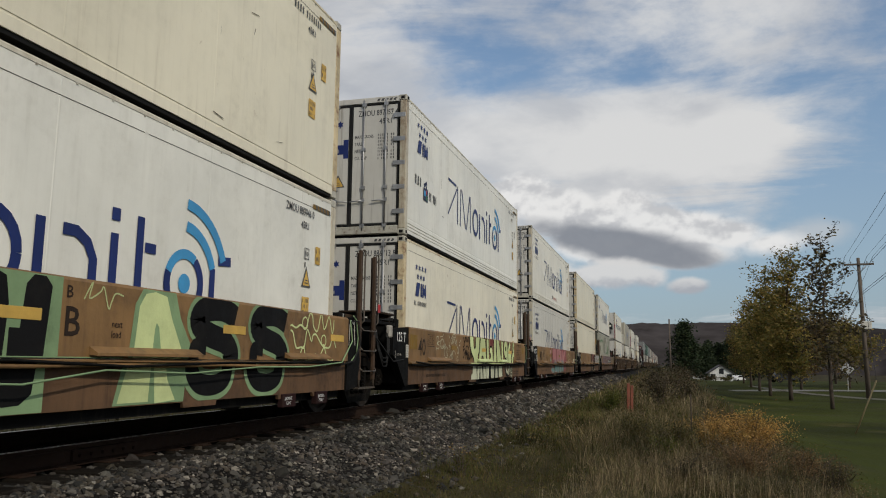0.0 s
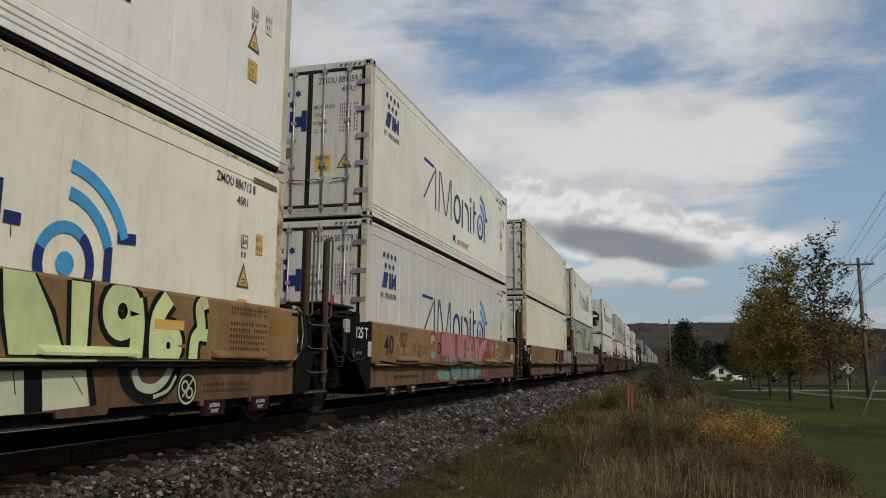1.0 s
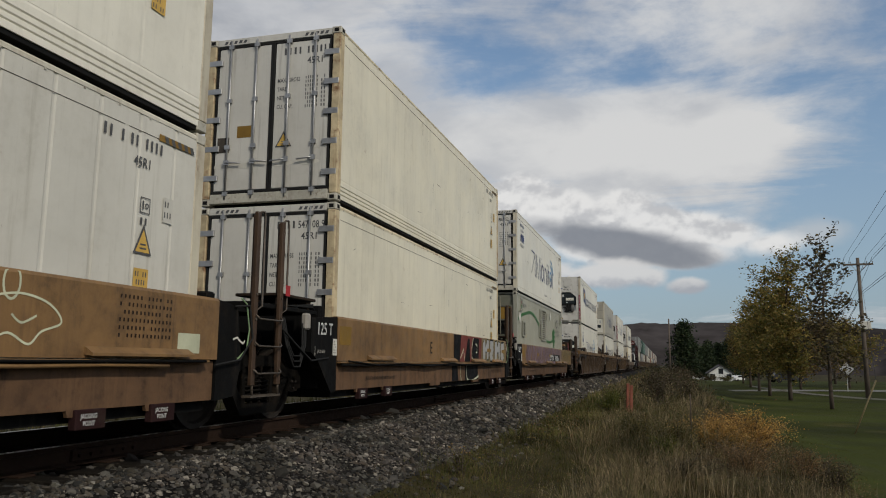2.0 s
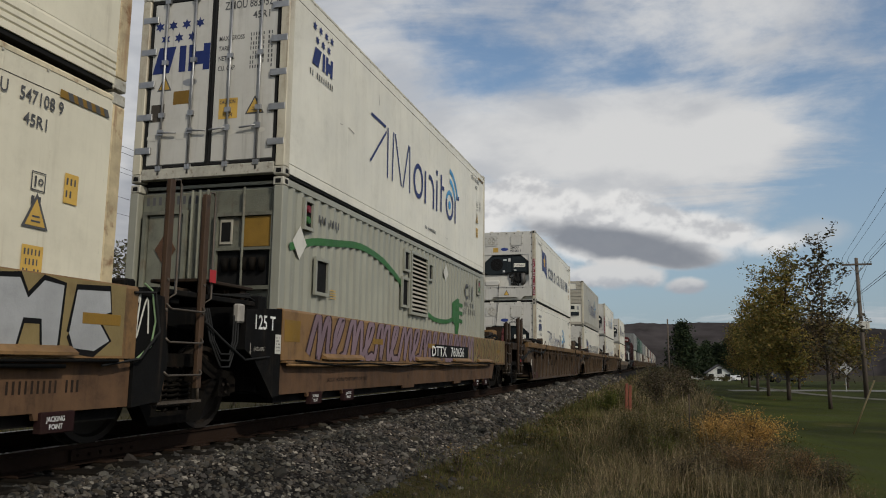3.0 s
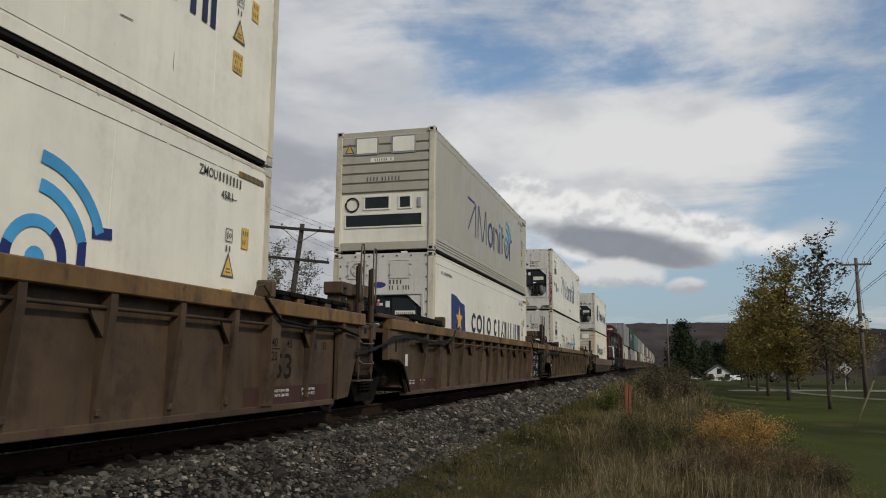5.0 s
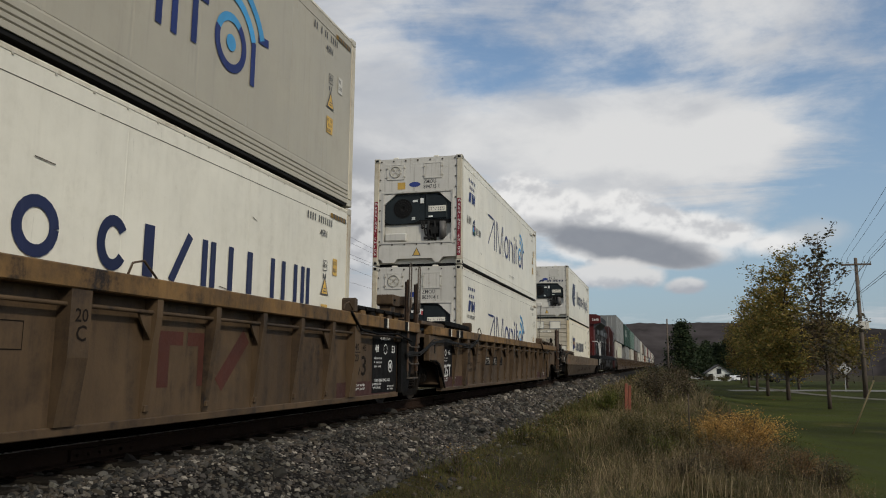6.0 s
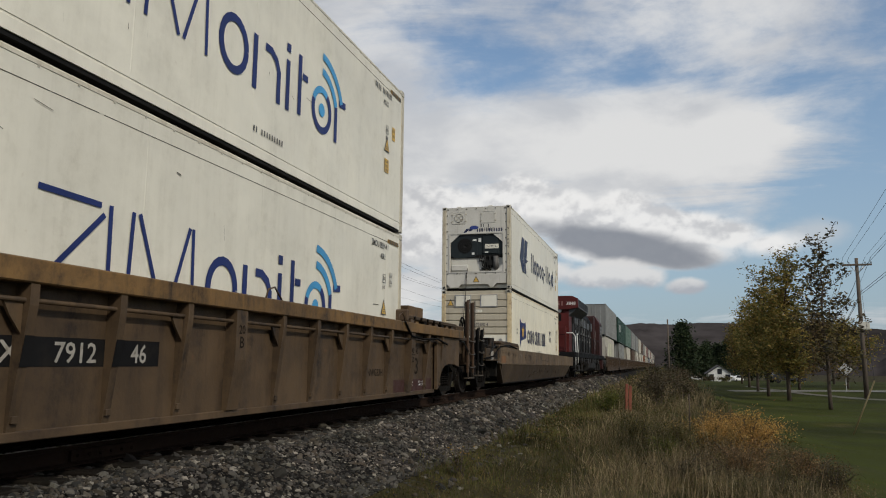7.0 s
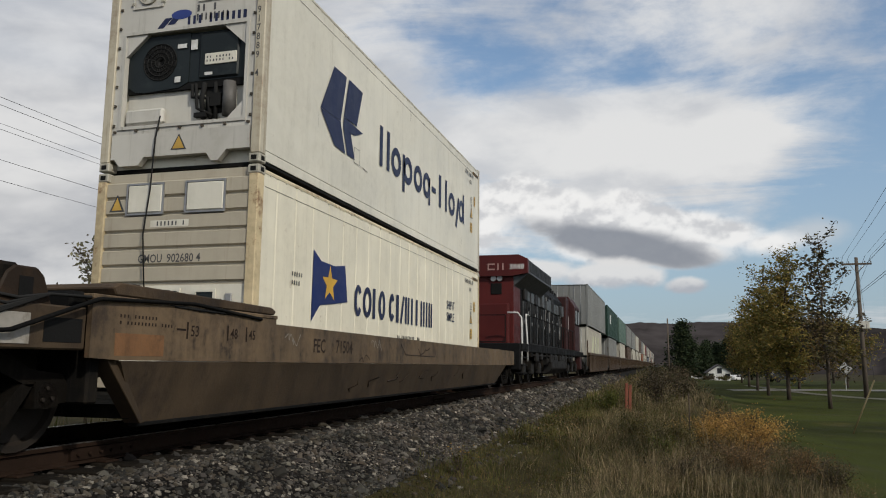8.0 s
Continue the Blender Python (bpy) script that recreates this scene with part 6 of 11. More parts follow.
def paint_lime(car):
    """Tall pale lime letters with black rims over both side plates, and small white tags."""
    y = [(4.46, 1.445), (4.80, 1.445), (4.84, 1.22), (4.96, 1.12), (5.06, 1.18), (5.10, 1.445), (5.50, 1.445), (5.44, 1.10), (5.30, 0.98), (5.28, 0.805), (4.93, 0.805), (4.86, 0.92), (4.62, 1.06), (4.50, 1.20)]
    a = [(5.62, 1.445), (6.15, 1.43), (6.22, 1.10), (6.29, 0.805), (5.99, 0.805), (5.93, 0.98), (5.74, 0.98), (5.68, 0.805), (5.40, 0.805), (5.52, 1.12)]
    stem = [(6.33, 1.40), (6.44, 1.445), (6.56, 1.435), (6.60, 1.10), (6.66, 0.805), (6.39, 0.805), (6.36, 1.10)]
    hook = [(6.76, 1.20), (6.90, 1.23), (7.02, 1.18), (7.09, 1.06), (7.12, 0.82), (6.72, 0.82), (6.80, 0.92), (6.90, 0.98), (6.84, 1.06), (6.75, 1.06)]
    bar = [(7.27, 1.445), (7.55, 1.445), (7.55, 1.20), (7.62, 0.82), (7.26, 0.82), (7.22, 0.92), (7.28, 1.16)]
    wedge = [(7.62, 1.445), (7.92, 1.445), (8.12, 1.15), (8.29, 0.82), (7.74, 0.82), (7.66, 1.14)]
    post = [(8.31, 1.43), (8.53, 1.43), (8.54, 0.81), (8.36, 0.81)]
    rims, faces = [stroke(f + [f[0]], 0.10) for f in (y, a, stem, hook, bar, wedge, post)], [[f] for f in (y, a, stem, hook, bar, wedge, post)]
    for g, w in ((rims, 0.31), (faces, 0.19)):
        g.append(arc(8.95, 1.22, 0.17, w, k=0.95) + curve([(9.12, 1.34), (9.17, 1.10), (9.16, 0.76)], w))
        g.append(curve([(9.62, 1.40), (9.46, 1.20), (9.44, 0.95), (9.46, 0.80)], w) + arc(9.64, 0.93, 0.13, w, k=1.0))
        g.append(curve([(10.28, 1.41), (10.14, 1.34), (10.18, 1.12), (10.08, 1.00), (10.06, 0.80)], w * 0.8) + curve([(10.16, 1.06), (10.30, 1.05)], w * 0.7))
    low = [[(4.95, 0.70), (5.32, 0.70), (5.40, 0.375), (4.75, 0.375), (4.80, 0.50), (4.92, 0.52)], [(5.46, 0.70), (5.70, 0.70), (5.66, 0.375), (5.44, 0.375)], [(5.78, 0.70), (5.95, 0.70), (6.02, 0.60), (6.08, 0.375), (5.80, 0.375)],
           [(6.12, 0.70), (6.38, 0.69), (6.43, 0.49), (6.49, 0.375), (6.15, 0.375)], [(6.46, 0.70), (6.86, 0.70), (6.78, 0.375), (6.53, 0.375)], [(7.04, 0.70), (7.52, 0.70), (7.48, 0.375), (7.10, 0.375)],
           [(7.70, 0.70), (7.94, 0.70), (7.98, 0.375), (7.65, 0.375)], [(8.12, 0.70), (8.60, 0.70), (8.67, 0.40), (8.16, 0.385)]]
    gaps = [[(4.76, 0.50), (4.92, 0.54), (4.90, 0.47), (4.78, 0.44)]]
    for p, q in zip(low, low[1:]):
        gaps.append([p[1], q[0], q[-1], p[2] if len(p) == 4 else (p[1][0] + 0.08, 0.375)])
    gaps += stroke([(8.63, 0.74), (8.73, 0.40)], 0.07) + stroke([(4.95, 0.72), (8.64, 0.725)], 0.03)
    for g, h in zip(rims, faces):
        spray(car, "letter_rim", g, BLACKSP, None, 0.0, "black rim of a sprayed letter")
        spray(car, "sprayed_letter", h, LIME, None, 0.0015, "tall pale lime sprayed letter")
    for g in gaps:
        decal("lower_rim", within([g], 0.375, 0.76), BLACKSP, car, SIDE_LO)
    part("painted_ledge", cbox(1.42, 1.503, 4.42, 8.62, 0.763, 0.7925, 0.006), LIME, car, "ledge edge covered in lime spray")
    for g in low:
        decal("lower_letter", within([g], 0.375, 0.76), CREAMSP, car, SIDE_LO + 0.0015, label="cream foot of a sprayed letter")
    seams = [stroke([(6.60, 0.70), (6.64, 0.46)], 0.010), stroke([(7.84, 0.70), (7.88, 0.52)], 0.010), stroke([(8.44, 0.66), (8.58, 0.50)], 0.009)]
    for g in seams:
        decal("run_line", g, BLACKSP, car, SIDE_LO + 0.003)
    decal("spray_curl", curve([(9.06, 0.72), (9.14, 0.56), (9.34, 0.45), (9.62, 0.46), (9.82, 0.58), (9.90, 0.74)], 0.13), BLACKSP, car, SIDE_LO, label="black sprayed curl")
    decal("curl_light", curve([(9.22, 0.70), (9.30, 0.56), (9.50, 0.52), (9.68, 0.60), (9.78, 0.74)], 0.09) + curve([(9.52, 0.44), (9.74, 0.50), (9.86, 0.64)], 0.035), CREAMSP, car, SIDE_LO + 0.001)
    decal("round_tag", disc(10.06, 0.50, 0.17), BLACKSP, car, SIDE_LO + 0.001, label="black round tag with white rings")
    decal("round_tag_ring", arc(10.06, 0.50, 0.145, 0.022) + arc(10.02, 0.53, 0.05, 0.022) + arc(10.10, 0.46, 0.05, 0.022) + stroke([(9.98, 0.42), (10.15, 0.60)], 0.02), CREAMSP, car, SIDE_LO + 0.002)
    decal("data_block", [q for k in range(6) for q in bars(10.76, 1.36 - (0.10 if k else 0.0) - 0.07 * k, 0.034, 15, 0.056, 50 + k)] + bars(10.76, 1.31, 0.03, 15, 0.056, 58), BROWNINK, car, SIDE_UP, label="block of small brown stencilled lines")
    decal("low_data_block", [q for k in range(2) for q in bars(10.36, 0.52 - 0.07 * k, 0.03, 16, 0.06, 60 + k)], BROWNINK, car, SIDE_LO)
    decal("pale_patch", rect(11.66, 12.10, 1.12, 1.32), DULLYELLOW, car, SIDE_UP, label="faded ochre patch")
    spray(car, "oxide_patch", rect(6.79, 7.22, 1.26, 1.445), OXIDE)
    spray(car, "small_digit", text("5", 6.20, 1.30, 0.09), BLACKSP, None, 0.002)
    one = [curve([(1.50, 1.05), (1.58, 1.20), (1.54, 1.33), (1.66, 1.34), (1.68, 1.24), (1.58, 1.20), (1.72, 1.16), (1.66, 1.08), (1.56, 1.10)], 0.016), stroke([(1.72, 1.24), (1.86, 1.26)], 0.014) + stroke([(1.79, 1.25), (1.80, 1.10)], 0.014),
           arc(1.96, 1.20, 0.10, 0.016, k=1.2), curve([(1.90, 1.16), (2.02, 1.14), (2.10, 1.10), (2.16, 1.20)], 0.014), curve([(1.80, 1.34), (1.98, 1.36), (2.06, 1.42)], 0.014), arc(2.28, 1.02, 0.12, 0.014, k=1.15), curve([(2.14, 1.02), (2.20, 1.20), (2.36, 0.90)], 0.013)]
    two = [stroke([(2.50, 1.40), (2.56, 1.32)], 0.014) + stroke([(2.54, 1.26), (2.58, 1.04)], 0.016) + stroke([(2.48, 1.18), (2.64, 1.14)], 0.014), arc(2.72, 1.28, 0.07, 0.014), curve([(2.80, 1.22), (2.84, 1.36), (2.90, 1.24), (2.98, 1.34), (3.04, 1.22), (3.12, 1.32), (3.18, 1.18)], 0.014),
           curve([(2.78, 1.38), (2.88, 1.44), (3.00, 1.43), (3.06, 1.37), (2.78, 1.38)], 0.014), curve([(3.18, 1.16), (3.30, 1.12), (3.34, 1.04), (3.24, 1.00), (3.18, 1.10)], 0.014), curve([(2.70, 0.96), (2.84, 1.05), (3.02, 1.04), (3.14, 0.92)], 0.014),
           arc(2.62, 0.91, 0.055, 0.014), arc(2.78, 0.94, 0.055, 0.014), arc(3.24, 0.87, 0.06, 0.014), stroke([(3.30, 0.94), (3.36, 1.08)], 0.013), stroke([(3.40, 1.26), (3.52, 1.32)], 0.014) + stroke([(3.38, 1.18), (3.48, 1.22)], 0.014)]
    for k, g in enumerate(one + two):
        spray(car, "tag_stroke", g, CREAMSP, None, 0.001 + 0.0003 * k, "white scribbled tag stroke" if k == 0 else "")
    dark = [curve([(3.80, 1.40), (3.90, 1.28), (3.96, 1.42), (3.90, 1.20), (3.78, 1.18), (3.80, 1.26)], 0.03), arc(4.06, 1.36, 0.06, 0.03), curve([(4.16, 1.42), (4.20, 1.30), (4.28, 1.42), (4.32, 1.28)], 0.03), curve([(4.34, 1.42), (4.42, 1.36), (4.36, 1.20), (4.30, 1.12), (4.36, 1.26)], 0.03),
            curve([(3.92, 1.12), (3.80, 1.10), (3.90, 1.00), (3.78, 0.90)], 0.032), curve([(3.98, 0.88), (4.02, 1.10), (4.08, 0.98), (4.14, 1.10), (4.16, 0.88)], 0.032), curve([(4.20, 0.86), (4.26, 1.06), (4.32, 0.86)], 0.03), curve([(4.36, 1.08), (4.40, 0.90), (4.48, 0.92), (4.52, 1.10)], 0.03), curve([(4.54, 0.90), (4.58, 1.08), (4.64, 0.96), (4.58, 0.90)], 0.03)]
    for k, g in enumerate(dark):
        spray(car, "dark_tag_stroke", g, BLACKSP, None, 0.001 + 0.0003 * k, "black scribbled tag stroke" if k == 0 else "")
    decal("data_box", stroke([(0.88, 1.12), (1.38, 1.12), (1.38, 1.36), (0.88, 1.36), (0.88, 1.12)], 0.010) + bars(0.96, 1.31, 0.024, 7, 0.05, 2) + bars(0.98, 1.27, 0.024, 6, 0.05, 3) + bars(0.95, 1.23, 0.024, 8, 0.048, 4) + bars(0.98, 1.19, 0.024, 6, 0.05, 5) + bars(0.94, 1.15, 0.024, 8, 0.048, 6), BROWNINK, car, SIDE_UP)


def paint_pink(car):
    """A washed-out pink field with rose bars, pale letter edges and teal drips; white overspray and faint tags before it."""
    r = random.Random(5)
    spray(car, "spray_ground", [[(3.70, 0.805), (8.66, 0.805), (8.74, 1.00), (8.62, 1.20), (8.66, 1.40), (8.40, 1.445), (3.70, 1.445), (3.76, 1.20)]], ROSE, [[(3.46, 0.48), (4.10, 0.375), (4.40, 0.375), (4.50, 0.60), (4.30, 0.74), (3.70, 0.74)], [(7.86, 0.74), (8.70, 0.74), (8.60, 0.42), (7.86, 0.42)]], 0.0, "deep rose spray ground")
    field = [[(3.88, 1.42), (4.40, 1.43), (4.92, 1.445), (4.95, 1.10), (4.98, 0.86), (4.50, 0.84), (4.44, 0.98), (4.24, 0.94), (3.86, 0.95)], [(5.20, 1.445), (6.10, 1.445), (6.34, 1.38), (6.62, 1.43), (6.80, 1.20), (6.92, 0.84), (5.22, 0.84)],
             [(6.86, 1.36), (7.10, 1.44), (7.36, 1.38), (7.40, 1.20), (7.70, 1.34), (8.06, 1.40), (8.34, 1.42), (8.16, 1.22), (7.98, 1.12), (7.80, 0.94), (7.60, 0.84), (7.04, 0.84)]]
    for f in field:
        spray(car, "spray_field", [f], PINK, None, 0.0008, "washed-out pink sprayed field")
    for g in ([(5.84, 1.16), (5.84, 1.34), (5.98, 1.38), (6.04, 1.16)], [(5.76, 0.86), (5.80, 1.04), (5.98, 1.04), (6.00, 0.86)], [(6.52, 1.10), (6.58, 1.32), (6.74, 1.16), (6.70, 1.06)], [(6.56, 0.86), (6.60, 0.98), (6.74, 0.98), (6.76, 0.86)], [(7.16, 1.00), (7.24, 1.16), (7.36, 1.02)]):
        spray(car, "spray_hole", [g], ROSE, None, 0.0012)
    for g in (curve([(4.68, 1.40), (4.66, 1.20), (4.62, 1.02)], 0.035), curve([(4.88, 1.38), (4.90, 1.16), (4.96, 1.00)], 0.030), curve([(5.56, 0.92), (5.56, 1.20), (5.66, 1.38), (5.90, 1.43)], 0.035), curve([(6.08, 1.40), (6.14, 1.16), (6.22, 0.92)], 0.03), curve([(6.40, 0.92), (6.44, 1.22), (6.56, 1.38)], 0.03),
              curve([(7.04, 1.36), (7.10, 1.10), (7.06, 0.90)], 0.03), curve([(7.46, 0.94), (7.60, 1.20), (7.92, 1.36), (8.30, 1.40)], 0.04), curve([(8.10, 1.34), (8.24, 1.20), (8.20, 1.10)], 0.03)):
        spray(car, "pale_edge", g, PALEPINK, None, 0.0022, "pale pink sprayed letter edge")
    drip, u = [], 4.20
    while u < 7.70:
        w = r.uniform(0.06, 0.16)
        top = 0.86 + r.uniform(0.02, 0.22)
        drip.append([(u - 0.05, 0.805), (u + w + 0.05, 0.805), (u + w * 0.9, top - 0.06), (u + w * 0.5, top), (u + w * 0.1, top - 0.09)])
        u += w + r.uniform(0.02, 0.30)
    spray(car, "spray_drip", drip, TEAL, None, 0.0016, "faded teal spray drips")
    for f in ([(3.66, 0.54), (3.92, 0.40), (4.10, 0.46), (4.28, 0.40), (4.66, 0.40), (4.70, 0.52), (4.56, 0.62), (4.20, 0.60), (4.10, 0.68), (3.92, 0.66)], [(4.74, 0.72), (5.70, 0.72), (5.70, 0.40), (5.40, 0.44), (5.10, 0.40), (4.98, 0.50), (4.84, 0.48)],
              [(5.78, 0.72), (6.28, 0.72), (6.30, 0.50), (6.18, 0.39), (5.80, 0.40)], [(6.38, 0.72), (7.00, 0.72), (7.02, 0.42), (6.70, 0.40), (6.46, 0.46)], [(7.10, 0.72), (7.82, 0.72), (7.84, 0.42), (7.52, 0.48), (7.30, 0.40), (7.14, 0.44)]):
        decal("lower_spray_teal", within([f], 0.375, 0.76), TEAL, car, SIDE_LO + 0.001, label="faded teal sprayed block")
    for g in (curve([(4.30, 0.68), (4.46, 0.52), (4.44, 0.42)], 0.025), curve([(4.92, 0.46), (5.20, 0.42), (5.50, 0.48), (5.62, 0.70)], 0.022), curve([(6.14, 0.70), (6.22, 0.46), (6.40, 0.42), (6.44, 0.66)], 0.022), curve([(7.00, 0.68), (7.12, 0.44), (7.40, 0.50), (7.44, 0.70)], 0.022), curve([(3.94, 0.50), (4.08, 0.42), (4.22, 0.48)], 0.022)):
        decal("lower_pale_edge", within(g, 0.38, 0.76), PALEPINK, car, SIDE_LO + 0.002)
    over = material("white_overspray", (0.29, 0.215, 0.135), 0.7, 0, (0.20, 0.12, 0.055), 1.0, 6.0, dirt=0.3)
    for k, g in enumerate((curve([(0.84, 1.06), (0.96, 1.20), (1.10, 1.40)], 0.045), curve([(0.82, 1.28), (0.98, 1.14), (1.18, 1.00)], 0.05), disc(1.16, 1.00, 0.06), curve([(1.34, 0.94), (1.46, 1.10), (1.58, 1.24)], 0.035), curve([(1.38, 1.16), (1.46, 1.04), (1.58, 0.96)], 0.03), disc(1.50, 0.99, 0.045))):
        spray(car, "white_haze", g, over, None, 0.003 + 0.0008 * k, "white overspray stroke")
    faint = material("faint_scrubbed_tag", (0.145, 0.087, 0.040), 0.7, 0, (0.21, 0.12, 0.05), 1.0, 7.0, dirt=0.5)
    for g in (curve([(1.90, 1.14), (1.96, 0.98), (2.04, 1.16)], 0.035), curve([(2.06, 1.20), (2.22, 1.10), (2.10, 0.98), (2.30, 0.92)], 0.03), curve([(2.30, 1.18), (2.26, 0.88), (2.38, 1.10), (2.46, 0.96)], 0.03), curve([(2.48, 1.12), (2.60, 1.08), (2.52, 0.96)], 0.025), curve([(2.64, 0.96), (2.66, 1.08), (2.76, 1.02), (2.66, 0.95)], 0.022), curve([(2.80, 1.08), (2.90, 1.08)], 0.02) + curve([(2.85, 1.08), (2.86, 0.95)], 0.02)):
        spray(car, "faint_tag", g, faint, None, 0.001, "faint scrubbed tag stroke")
    spray(car, "ochre_patch", rect(2.10, 2.40, 0.82, 1.01), DULLYELLOW, None, 0.0006)
    spray(car, "spray_spot", disc(3.22, 1.27, 0.19), ROSE, None, 0.0006, "rose sprayed spot")
    spray(car, "pale_spot", [[(3.02, 1.20), (3.08, 1.34), (3.20, 1.37), (3.34, 1.30), (3.38, 1.22), (3.20, 1.25), (3.10, 1.16)]], PALEPINK, None, 0.0016)
    spray(car, "spray_spot", disc(3.22, 0.98, 0.16), PINK, None, 0.0004)
    spray(car, "teal_spot", [[(3.02, 0.92), (3.06, 1.00), (3.18, 1.03), (3.34, 0.99), (3.40, 0.92), (3.28, 0.885), (3.10, 0.88)]], TEAL, None, 0.0012)
    for k in range(5):
        spray(car, "white_tag_bar", stroke([(3.08 + 0.065 * k, 0.90), (3.09 + 0.065 * k, 0.97 + 0.02 * (k % 2))], 0.014), CREAMSP, None, 0.002)
    for p in ([(8.88, 1.18), (8.96, 1.34), (9.08, 1.28), (9.04, 1.12), (8.94, 1.06)], [(8.92, 0.82), (8.96, 0.95), (9.10, 0.92), (9.08, 0.82)]):
        spray(car, "pale_spot", [p], PALEPINK, None, 0.001)
    for g in (arc(9.60, 1.36, 0.13, 0.02, k=0.6), curve([(9.40, 1.24), (9.46, 1.10), (9.42, 0.92), (9.60, 0.98), (9.80, 0.90), (9.92, 1.00), (10.12, 1.08), (9.98, 1.22), (9.70, 1.28), (9.42, 1.24)], 0.018), curve([(9.62, 1.12), (9.72, 1.06), (9.86, 1.12)], 0.018)):
        spray(car, "tag_stroke", g, CREAMSP, None, 0.001, "white scribbled tag stroke")
    decal("data_block", [q for k in range(6) for q in bars(10.80, 1.34 - 0.07 * k, 0.034, 14, 0.056, 70 + k)], BROWNINK, car, SIDE_UP, label="block of small brown stencilled lines")
    decal("pale_patch", rect(11.68, 12.06, 0.86, 1.06), CREAMSP, car, SIDE_UP, label="pale cream patch")
    decal("data_box", stroke([(1.10, 1.08), (1.54, 1.08), (1.54, 1.32), (1.10, 1.32), (1.10, 1.08)], 0.010) + bars(1.16, 1.28, 0.024, 7, 0.05, 2) + bars(1.18, 1.235, 0.024, 6, 0.05, 3) + bars(1.15, 1.19, 0.024, 7, 0.05, 4) + bars(1.18, 1.145, 0.024, 6, 0.05, 5) + bars(1.15, 1.10, 0.024, 7, 0.05, 6), BROWNINK, car, SIDE_UP + 0.002)


def paint_silver(car):
    """Black and oxide shapes with white edges, then silver letters with black rims on ochre."""
    spray(car, "spray_oxide", quad((2.2, 0.82), (6.8, 0.82), (6.9, 1.45), (2.2, 1.45)), OXIDE, None, 0.0, "dark red spray ground")
    spray(car, "spray_black", quad((2.2, 0.82), (3.1, 0.82), (3.3, 1.45), (2.2, 1.45)) + quad((3.9, 0.82), (4.8, 0.82), (4.7, 1.38), (4.4, 1.38)) + quad((5.0, 0.82), (6.3, 0.82), (6.4, 1.42), (5.3, 1.42)), BLACKSP, quad((2.2, 0.26), (3.2, 0.26), (3.0, 0.76), (2.2, 0.76)) + quad((4.2, 0.3), (6.6, 0.34), (6.4, 0.76), (4.3, 0.76)), 0.001, "black sprayed letter blocks")
    spray(car, "spray_edge", stroke([(3.2, 0.9), (3.7, 1.12), (3.75, 1.02), (3.9, 0.86)], 0.05) + stroke([(5.35, 1.42), (5.05, 1.15), (5.1, 0.95), (5.25, 0.84)], 0.05) + stroke([(5.75, 1.28), (6.05, 1.22), (6.02, 1.06), (5.8, 1.06)], 0.04), CREAMSP, curve([(4.5, 0.74), (4.6, 0.40), (5.6, 0.36), (6.6, 0.46)], 0.05) + curve([(3.5, 0.72), (3.6, 0.4), (3.8, 0.3)], 0.05), 0.002)
    spray(car, "spray_ochre", quad((6.8, 0.82), (12.1, 0.82), (12.1, 1.45), (7.0, 1.45)), HAZE, None, 0.0, "dull yellow spray haze")
    rim, face = [], []
    for f in ([(7.2, 0.86), (7.15, 1.3), (7.5, 1.43), (7.7, 1.2), (8.0, 1.42), (8.4, 1.40), (8.25, 0.9), (7.95, 0.9), (7.9, 1.1), (7.65, 1.1), (7.6, 0.9)], [(8.5, 1.0), (8.65, 1.4), (9.3, 1.4), (9.35, 1.15), (9.1, 1.0), (9.3, 0.88), (8.7, 0.86)],
              [(9.6, 0.86), (9.7, 1.38), (10.1, 1.40), (10.25, 1.25), (10.5, 1.40), (10.85, 1.38), (10.8, 0.86), (10.55, 0.86), (10.5, 1.1), (10.2, 1.1), (10.1, 0.86)], [(11.0, 1.0), (11.1, 1.36), (11.75, 1.38), (11.8, 1.2), (11.5, 1.15), (11.8, 0.95), (11.5, 0.86), (11.1, 0.88)]):
        rim += stroke(f + [f[0]], 0.10)
        face.append(f)
    spray(car, "spray_rim", rim, BLACKSP, None, 0.001)
    spray(car, "spray_letters", face, SILVER, None, 0.002, "silver sprayed letters with black rims")
    decal("lower_dark_marks", bars(9.2, 0.52, 0.10, 22, 0.1, 8), BROWNINK, car, SIDE_LO)


